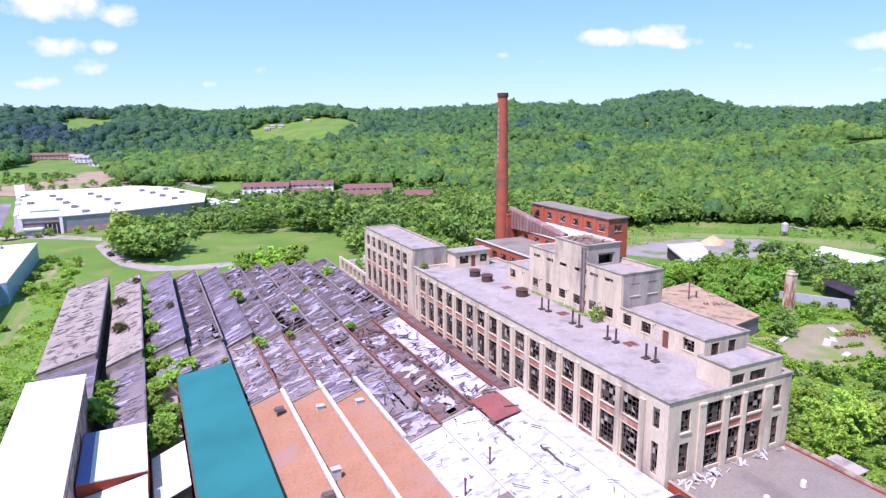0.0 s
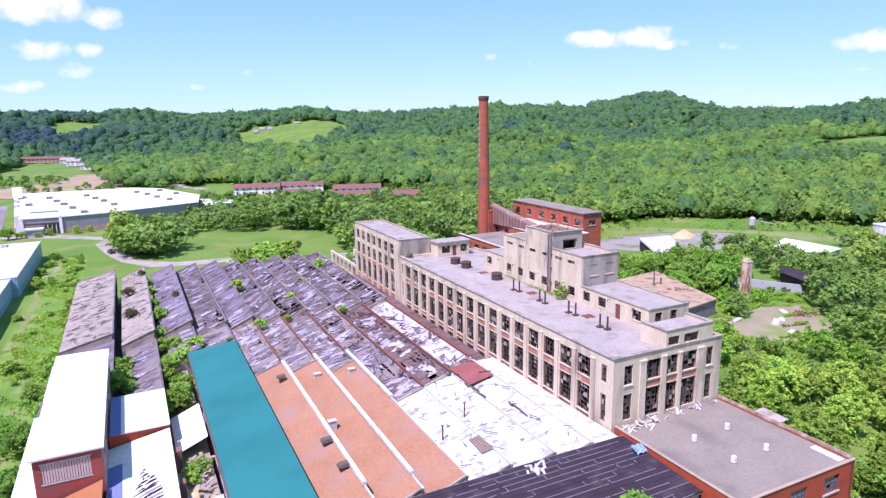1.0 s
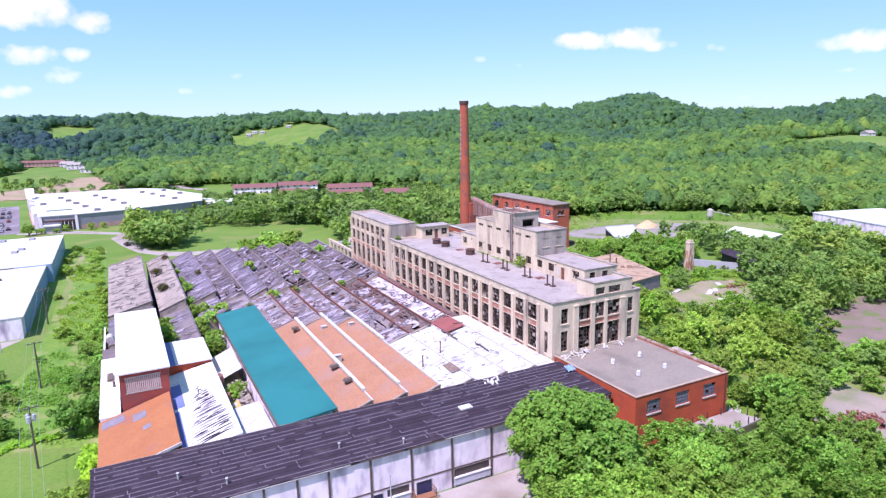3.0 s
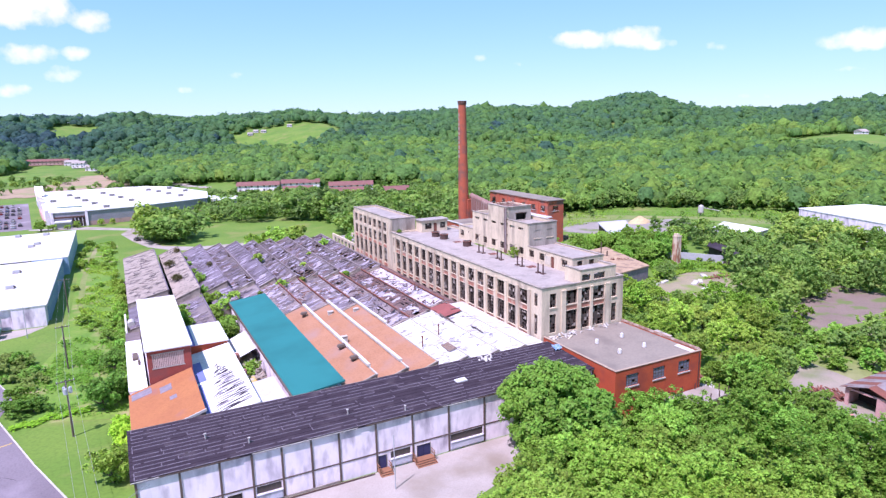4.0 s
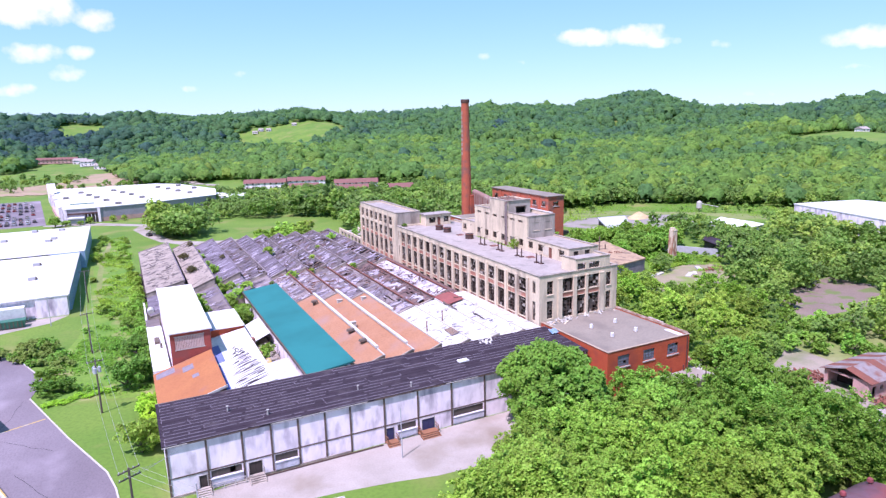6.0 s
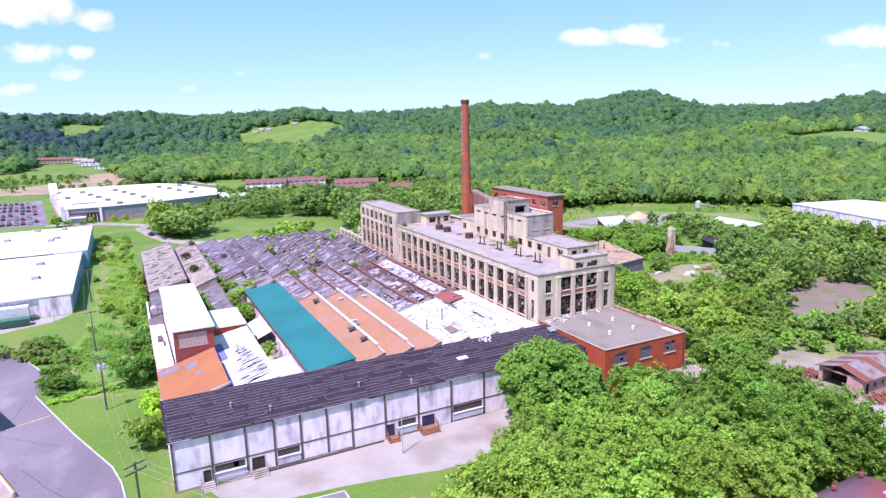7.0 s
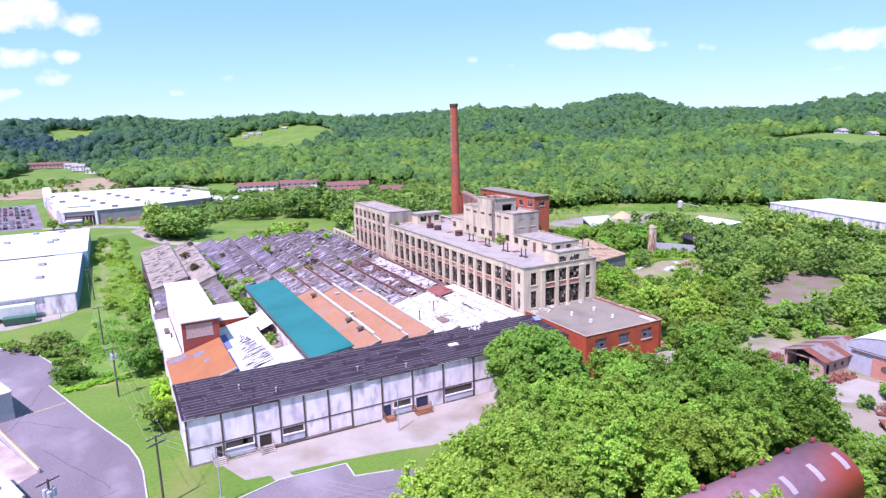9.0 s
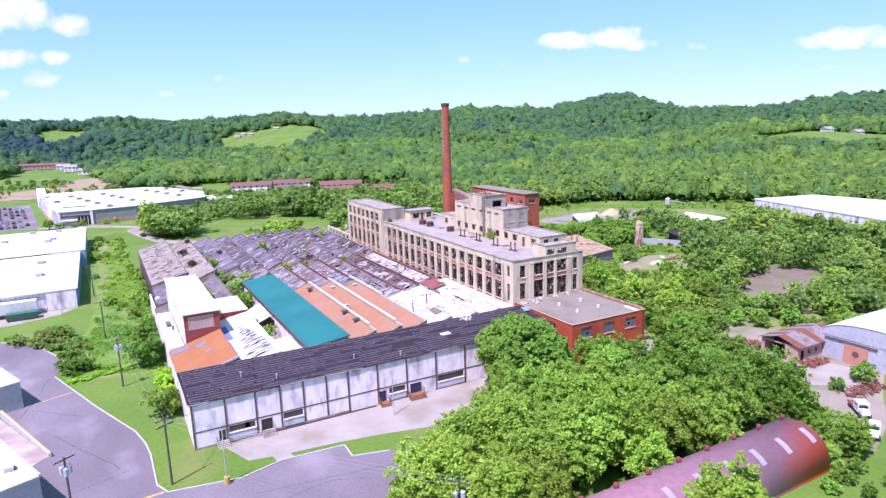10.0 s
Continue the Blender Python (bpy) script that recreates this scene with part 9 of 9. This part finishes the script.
part("roof_pipe", MB().cyl(65.6, 60, 4.0, 8.6, 0.16, 0.16, 10), M_STEEL, T)
part("roof_pipe", MB().cyl(68.2, 60.2, 4.0, 5.6, 0.2, 0.2, 10), M_STEEL, T)
scrap("roof_debris", 67.5, 54, 3, 2, 14, 9, M_RUST, "rusty debris on the brown roof", 4.02, (0.4, 1.6))


# ---- trees and scrub ----
BLOCKED = [(62, 22, 80, 37), (2, 326, 68, 368), (56, 292, 96, 332), (82, 274, 108, 298), (-70, -17, 20, 2), (-2, -20, 22, 62), (35, -42, 52, -31), (43, -61, 80, -39), (84, 47, 90, 53), (92, 85, 121, 111), (41, 84, 86, 146), (-46, -66.5, 8.5, -56.5), (160, 8, 216, 76), (48, 125, 60, 136), (100, 88, 184, 148), (19.2, -20, 25.5, -6), (7, -30.5, 26, -18), (24, -6.5, 28.5, 0), (-69, -3, 1, 126)]


def scatter(poly, spacing, seed, put):
    r = random.Random(seed)
    xs_, ys_ = [p[0] for p in poly], [p[1] for p in poly]
    y = min(ys_)
    while y < max(ys_):
        x = min(xs_) + r.uniform(0, spacing)
        while x < max(xs_):
            p = (x + r.uniform(-0.35, 0.35) * spacing, y + r.uniform(-0.35, 0.35) * spacing)
            if inside(p, poly) and not inside(p, BROWN) and not any(a < p[0] < c and b < p[1] < d for a, b, c, d in BLOCKED):
                put(p[0], p[1], r)
            x += spacing
        y += spacing * 0.9


FAR_TREES = []


def far_tree(x, y, s):
    if inside((x, y), CLEARING):
        return
    FAR_TREES.append((x, y, s))


tree("giant", -13.5, -22.5, 1.0, label="very large round-crowned green tree beside the workshop")
tree("big", -22.8, -71.5, 0.95)
tree("big", -2.0, -27.5, 0.72)
for x, y, sc in ((24.5, -24.5, 0.62), (27.5, -21.0, 0.7), (31.0, -17.5, 0.75), (26.5, -28.5, 0.66), (24.0, -33.0, 0.7), (28.0, -25.0, 0.6), (34.5, -15.0, 0.7), (38.0, -17.5, 0.55), (23.0, -38.5, 0.75), (31.5, -21.5, 0.6), (26.0, -16.5, 0.5), (22.5, -28.5, 0.5)):
    tree("near", x, y, sc, label="young leafy tree between the annex and the scrapyard")
scatter([(-48, -50), (-46, -43), (-40, -41), (-31, -37), (-24, -33), (-2, -30), (21, -24), (25, -27), (20.5, -43), (13, -53), (8, -56), (-36, -55.8), (-46, -55)], 4.8, 2, lambda x, y, r: tree("near", x, y, r.uniform(0.32, 0.6)) if x > 3 and y > -37 else tree("big", x, y, r.uniform(0.55, 0.88)) if r.random() < 0.95 else None)
scatter([(9, -68), (9, -57), (18, -47), (21, -51), (16.5, -60), (14, -67)], 3.2, 3, lambda x, y, r: tree("near", x, y, r.uniform(0.4, 0.66)))
scatter([(-27, -69), (-19, -69), (-19, -73), (-27, -73)], 4.2, 4, lambda x, y, r: tree("near", x, y, r.uniform(0.8, 1.05)))
scatter([(3, -70), (22, -68), (30, -75), (0, -78)], 3.0, 5, lambda x, y, r: tree("near", x, y, r.uniform(0.25, 0.5)))
scatter([(21, -24), (21, 28), (60, 28), (70, 44), (100, 38), (150, 42), (175, 10), (140, -30), (104, -18), (102, 6), (80, 4), (52, -8), (50, -22), (40, -27), (31, -26)], 5.2, 6, lambda x, y, r: None if r.random() < 0.38 or inside((x, y), CLEARING) else tree("mid", x, y, r.uniform(0.38, 0.95)) if x < 66 else far_tree(x, y, r.uniform(0.45, 0.9)))
scatter([(104, -18), (140, -30), (120, -60), (84, -40), (60, -24), (54, -20), (80, -14)], 5.8, 16, lambda x, y, r: far_tree(x, y, r.uniform(0.6, 1.0) * 0.8))
scatter([(27, 61), (70, 62), (84, 54), (108, 66), (112, 84), (92, 84), (60, 86), (30, 82)], 5.4, 7, lambda x, y, r: tree("mid", x, y, r.uniform(0.6, 1.0)))
scatter([(108, 44), (150, 44), (150, 62), (140, 68), (132, 84), (118, 84), (112, 66)], 6.0, 8, lambda x, y, r: far_tree(x, y, r.uniform(0.4, 0.95) * (0.6 if x > 132 else 0.85)))
scatter([(-58, 188), (-48, 180), (-38, 190), (-40, 214), (-56, 222)], 5.5, 9, lambda x, y, r: far_tree(x, y, r.uniform(1.0, 1.35)))
scatter([(-28, 128), (-14, 128), (-8, 142), (-22, 142)], 6.0, 10, lambda x, y, r: tree("edge", x, y, r.uniform(0.8, 1.1)))
scatter([(-56, 226), (-20, 226), (10, 214), (24, 200), (14, 150), (6, 104), (22, 100), (40, 126), (52, 140), (84, 148), (112, 146), (150, 180), (165, 225), (110, 252), (60, 258), (0, 268), (-20, 262), (-56, 250)], 7.0, 11, lambda x, y, r: far_tree(x, y, r.uniform(0.75, 1.2) * (1.0 if y < 225 else 0.72)))
scatter([(140, 172), (178, 160), (206, 136), (236, 106), (262, 60), (290, 60), (300, 140), (210, 220), (170, 230)], 9.5, 12, lambda x, y, r: far_tree(x, y, r.uniform(0.6, 1.2)))
scatter([(-81, 60), (-81, 200), (-72, 205), (-68, 140), (-68.5, 32), (-74, 34), (-76, 60)], 4.0, 13, lambda x, y, r: bush(x, y, r.uniform(0.35, 0.7) if r.random() < 0.7 else r.uniform(0.9, 1.5), flat_=0.85) if r.random() < (0.07 if x < -70.5 else 0.3) else None)
scatter([(-75.5, 34), (-68, 32), (-68, 130), (-68.5, 200), (-73, 200), (-74.5, 120)], 2.7, 23, lambda x, y, r: bush(x, y, r.uniform(0.3, 0.6) * (1.8 if r.random() < 0.14 else 1.0), flat_=r.uniform(0.6, 1.0), label="rank green weeds and brambles beside the sheds") if r.random() < (0.6 if x > -69.8 else 0.1) else None)
scatter([(-80.5, 150), (-75, 150), (-74, 196), (-79, 198)], 3.2, 24, lambda x, y, r: bush(x, y, r.uniform(0.5, 1.0)) if r.random() < 0.4 else None)
scatter([(-99, 60), (-86, 62), (-81, 44), (-83, 38), (-88, 48)], 2.6, 14, lambda x, y, r: bush(x, y, r.uniform(0.6, 1.0), flat_=0.8) if r.random() < 0.4 else tree("olive", x, y, r.uniform(0.6, 1.0), None, 0.75, "olive green shrub beside the lane", "shrub", "shrub", "lane shrubs"))
r_ = random.Random(70)
y = 31.0
while y < 124:
    bush(-67.3 - r_.uniform(0, 1.3), y, r_.uniform(0.35, 0.7) * (1.6 if r_.random() < 0.2 else 1.0), flat_=r_.uniform(0.9, 1.3), label="rank green bushes against the shed wall")
    y += r_.uniform(1.0, 2.6)
for x, y, sc, h in ((-71.6, 26.5, 1.25, 1.05), (-69.6, 29.0, 1.2, 1.2), (-70.2, 0.4, 1.15, 1.1), (-68.9, 3.6, 0.9, 1.0), (-84.6, 31.2, 1.05, 0.62), (-82.0, 31.4, 0.95, 0.6), (-69.6, 46.0, 1.1, 0.9)):
    tree("dark", x, y, sc, None, h, "dense dark green bush beside the mown lawn", "bush", "bush", "bushes")
for x, y, sc, h in ((-68.9, 13.0, 1.0, 1.1), (-68.5, 15.6, 0.95, 1.2), (-68.6, 9.8, 0.8, 1.0), (-68.7, 18.6, 0.7, 0.8)):
    tree("lime", x, y, sc, None, h, "bright lime green bush against the workshop wall", "bush", "bush", "bushes")
for k in range(9):
    tree("lime", -84.2 + 1.25 * k, 25.6 + 0.25 * k + 0.5 * math.sin(2.1 * k), 0.5 + 0.1 * math.sin(3.3 * k), None, 0.45, "low bright green weeds at the edge of the lawn", "weeds", "weeds", "bushes")
scatter([(-150, 440), (-60, 420), (-20, 400), (-30, 440), (-60, 470), (-150, 500)], 10, 17, lambda x, y, r: far_tree(x, y, r.uniform(0.35, 0.8)) if r.random() < 0.35 else None)
scatter([(-165, 490), (-95, 505), (-92, 535), (-165, 560)], 9, 18, lambda x, y, r: far_tree(x, y, r.uniform(0.3, 0.7)) if r.random() < 0.9 else None)
scatter([(-30, 268), (0, 272), (60, 262), (110, 256), (140, 262), (150, 300), (120, 322), (60, 342), (0, 352), (-25, 330)], 7.0, 19, lambda x, y, r: far_tree(x, y, r.uniform(0.45, 0.72)))
r_ = random.Random(20)
for k in range(34):
    far_tree(150 + 0.66 * k + r_.uniform(-3, 3), -2 + 2.4 * k, r_.uniform(0.55, 0.9))
scatter([(21, -24), (21, 28), (45, 36), (70, 40), (100, 38), (140, 42), (150, 10), (120, -20), (104, -18), (102, 6), (66, 2), (50, -20), (31, -26)], 4.6, 21, lambda x, y, r: far_tree(x, y, r.uniform(0.2, 0.42)) if r.random() < 0.65 else None)
scatter([(100, 128), (142, 134), (166, 118), (180, 90), (248, 46), (258, 60), (232, 104), (204, 132), (174, 154), (142, 164), (104, 148)], 5.5, 25, lambda x, y, r: FAR_TREES.append((x, y, r.uniform(0.12, 0.3))) if r.random() < 0.5 else None)
for p in [(104 + 4.4 * k, 141 + (k % 3) * 6) for k in range(9)] + [(165 + 6 * k, 121 - 5.0 * k + (k % 2) * 9) for k in range(14)]:
    far_tree(p[0], p[1], 0.16 + 0.03 * (p[0] % 5))
scatter([(58, 38), (70, 42), (84, 44), (102, 40), (104, 44), (92, 64), (80, 62), (79, 46)], 3.0, 26, lambda x, y, r: bush(x, y, r.uniform(0.6, 1.2) * (0.55 if x > 88 else 1.0)) if r.random() < 0.75 and not inside((x, y), CLEARING) else None)
scatter([(46, -26), (56, -14), (66, -10), (64, -26), (74, -33), (56, -36)], 3.4, 28, lambda x, y, r: bush(x, y, r.uniform(0.5, 1.3)) if r.random() < 0.55 else None)
scatter([(88, -13), (108, -4), (106, -20), (84, -34), (74, -24)], 4.0, 29, lambda x, y, r: bush(x, y, r.uniform(0.5, 1.2)) if r.random() < 0.5 else None)
r_ = random.Random(61)
for x, y, l, w, a in ((76.5, 33.0, 4.2, 1.5, 0.5), (79.2, 33.6, 2.2, 1.2, 0.8), (70.0, 38.2, 3.0, 1.0, 0.2), (66.0, 37.0, 2.6, 0.9, 0.4), (85.0, 37.5, 2.4, 1.6, 1.1), (73.5, 27.0, 2.0, 1.2, 0.1)):
    T = thing("broken_slab", (x, y, 0), "pale broken concrete slab tilted on scrubby earth", "slab", "broken slabs")
    dx, dy, ex, ey = math.cos(a) * l / 2, math.sin(a) * l / 2, -math.sin(a) * w / 2, math.cos(a) * w / 2
    lo = [(x - dx - ex, y - dy - ey, -0.1), (x + dx - ex * 0.8, y + dy - ey * 0.8, -0.1), (x + dx * 0.9 + ex, y + dy * 0.9 + ey, -0.1), (x - dx + ex, y - dy + ey, -0.1)]
    part("slab", MB().hexa(lo, [(p[0], p[1], h) for p, h in zip(lo, (0.25, 0.5, 0.6, 0.3))]), M_KERB, T)
for k in range(26):
    bush(61 + (k * 7.3) % 28, 21 + (k * 4.7) % 19, 0.16 + 0.05 * (k % 5), label="low green weeds in the clearing")
for x, y, s in ((-84.5, 36.5, 1.15), (-82.8, 34.5, 0.8), (-20.5, 163, 1.6), (56, -16, 1.5), (62, -8, 1.2), (72, -2, 1.2), (60, -22, 1.5), (66, -17, 1.2), (74, -20, 1.6), (84, -16, 1.5), (93, -13, 1.3), (70, -27, 1.7), (80, -27, 1.8), (100, -10, 1.5), (55, -27, 1.4), (38.3, -51.7, 1.2), (30.5, -51.5, 0.8), (92, 8, 1.4)):
    bush(x, y, s)


for x, y, k in ((152, 52, 0.95), (149, 46, 0.8), (156, 60, 0.9), (146, 55, 0.85), (160, 44, 0.8), (153, 38, 0.75), (156, 8, 0.8), (157, 14, 0.72), (160, 20, 0.8), (161, 26, 0.7), (163, 33, 0.82), (166, 50, 0.75), (169, 56, 0.7), (171, 63, 0.78), (173, 70, 0.72)):
    far_tree(x, y, k)


for x, y, k in ((22.3, 214, 1.5), (24, 200, 1.3), (10, 222, 1.25), (-6, 233, 1.2), (121, 92, 0.75), (126, 86, 0.85), (131, 88, 0.8), (137, 84, 0.75), (124, 80, 0.7)):
    far_tree(x, y, k)


# the woods' edge along the foot of the hills
r_ = random.Random(31)
for k in range(150):
    az = r_.uniform(28, 68)
    rr = float(foot_of(np.float64(az))) + 26 * float(smooth((az - 36) / 8)) + r_.uniform(-4, 14)
    far_tree(CX + rr * math.sin(radians(az)), CY + rr * math.cos(radians(az)), r_.uniform(0.5, 0.95))


def build_far_trees():
    """Crowns too far off to tell apart, in one mesh, on trunks hidden among the leaves."""
    rng = np.random.default_rng(3)
    protos = [crown(np.random.default_rng(50 + k), 4.6, 8.0, 0.6, 50, 340, 0.98, 0.11, 0.26) for k in range(5)]
    small = [crown(np.random.default_rng(60 + k), 4.6, 8.0, 0.6, 22, 130, 1.6, 0.16, 0.34) for k in range(5)]
    fine = [crown(np.random.default_rng(70 + k), 4.6, 8.0, 0.4, 90, 760, 0.68, 0.08, 0.2) for k in range(5)]
    out, tones = [], []
    for x, y, s in FAR_TREES:
        v = (fine if x < 125 and -60 < y < 62 and s > 0.3 else small if s < 0.64 else protos)[rng.integers(0, 5)]
        a = rng.uniform(0, 6.28)
        c, sn = math.cos(a), math.sin(a)
        w = np.stack([v[:, 0] * c - v[:, 1] * sn, v[:, 0] * sn + v[:, 1] * c, v[:, 2] * rng.uniform(0.85, 1.2)], -1) * s
        out.append(w + (x, y, float(land(np.float64(x), np.float64(y)))))
        tones += [0.38 + 0.1 * (y > 120) + 0.12 * float(wob(np.float64(x), np.float64(y), 21, 0.8)) + rng.normal(0, 0.2)] * (len(v) // 3)
    me = mesh_np("tree_belt", np.concatenate(out), 3, M_LEAF_BELT, np.clip(tones, 0.0, 1.0))
    tagged(new("tree_belt", me), "dense belt of green deciduous trees and scrub", "trees", kind="stuff")


build_far_trees()


def tall_grass(name, poly, count, seed, height, label, z=0.0, blade=0.3):
    """Rough tall grass in uneven drifts: slim upright blades in one mesh."""
    rng = np.random.default_rng(seed)
    px, py = np.array([p[0] for p in poly]), np.array([p[1] for p in poly])
    pts = []
    while len(pts) < count:
        x, y = rng.uniform(px.min(), px.max()), rng.uniform(py.min(), py.max())
        if inside((x, y), poly) and not inside((x, y), CLEARING) and wob(np.float64(x), np.float64(y), 2.3, 0.4) + wob(np.float64(x), np.float64(y), 9.0, 1.4) > rng.uniform(-0.6, 1.7):
            pts.append((x, y, 0.0))
    p = np.array(pts)
    n = len(p)
    p[:, 2] = z + rng.uniform(0.05, 1.0, n) ** 1.5 * height
    v = leaf_tris(rng, p, np.tile((0.0, 0.0, 0.3), (n, 1)), blade, 1.7)
    tagged(new(name, mesh_np(name, v, 3, M_TALLGRASS)), label, "grass", kind="stuff")


tall_grass("tall_grass", [(-80, 62), (-76, 84), (-79, 108), (-75, 128), (-78.5, 152), (-74, 176), (-76, 200), (-70, 205), (-68, 140), (-68, 24), (-77, 25), (-83, 26), (-84, 44)], 11000, 4, 0.4, "rough yellow-green tall grass beside the sheds")
tall_grass("tall_grass", [(21, -20), (21, 28), (45, 36), (70, 40), (84, 40), (70, 2), (56, -16), (31, -24)], 7000, 6, 0.6, "tall weeds among the scrub east of the mill")

tall_grass("tall_grass", [(60, 20), (84, 20), (104, 42), (90, 66), (72, 44), (58, 40)], 9000, 8, 0.7, "tall weeds round the old brick stack")
tall_grass("tall_grass", [(100, 126), (142, 132), (166, 116), (178, 88), (250, 44), (258, 60), (232, 104), (204, 132), (174, 154), (142, 164), (104, 148)], 9000, 9, 0.8, "rough weeds over the far pasture")
tall_grass("roof_weeds", [(11.2, 28), (12.2, 28), (12.2, 46), (11.5, 44)], 420, 7, 0.16, "low yellow-green weeds along the penthouse wall", 16.63, 0.13)


def sand_mound(x, y, r, h, label):
    mb = MB()
    rr = random.Random(int(x))
    n, rings = 18, 5
    pts = []
    for k in range(rings):
        q = 1 - k / rings
        pts.append([(x + math.cos(6.283 * i / n) * r * q * rr.uniform(0.88, 1.1), y + math.sin(6.283 * i / n) * r * 0.7 * q * rr.uniform(0.88, 1.1), h * (1 - q) ** 0.85 * rr.uniform(0.9, 1.05)) for i in range(n)])
    for lo, hi in zip(pts, pts[1:]):
        for i in range(n):
            j = (i + 1) % n
            mb.poly(lo[i], lo[j], hi[j], hi[i])
    top = (x, y, h)
    for i in range(n):
        mb.poly(pts[-1][i], pts[-1][(i + 1) % n], top)
    tagged(new("sand_mound", mb.mesh("sand_mound", M_SAND)), label, "sand pile")


M_SAND = mat("tan_sand", (0.55, 0.40, 0.22), (0.46, 0.33, 0.18), scale=0.4, fine=3, bump=0.3)
scrap("rubble", 22.3, -16.5, 2.2, 2.6, 60, 41, M_KERB, "pale rubble and boards beside the annex", 0.02, (0.3, 1.4))
scrap("rubble", 24.2, -14.5, 1.5, 1.5, 24, 42, M_RUST, "rusty scrap beside the annex", 0.02, (0.4, 1.5))
bush(23.4, -16.5, 0.5)
sand_mound(138.5, 119, 6.0, 3.0, "heap of tan sand in the gravel yard")
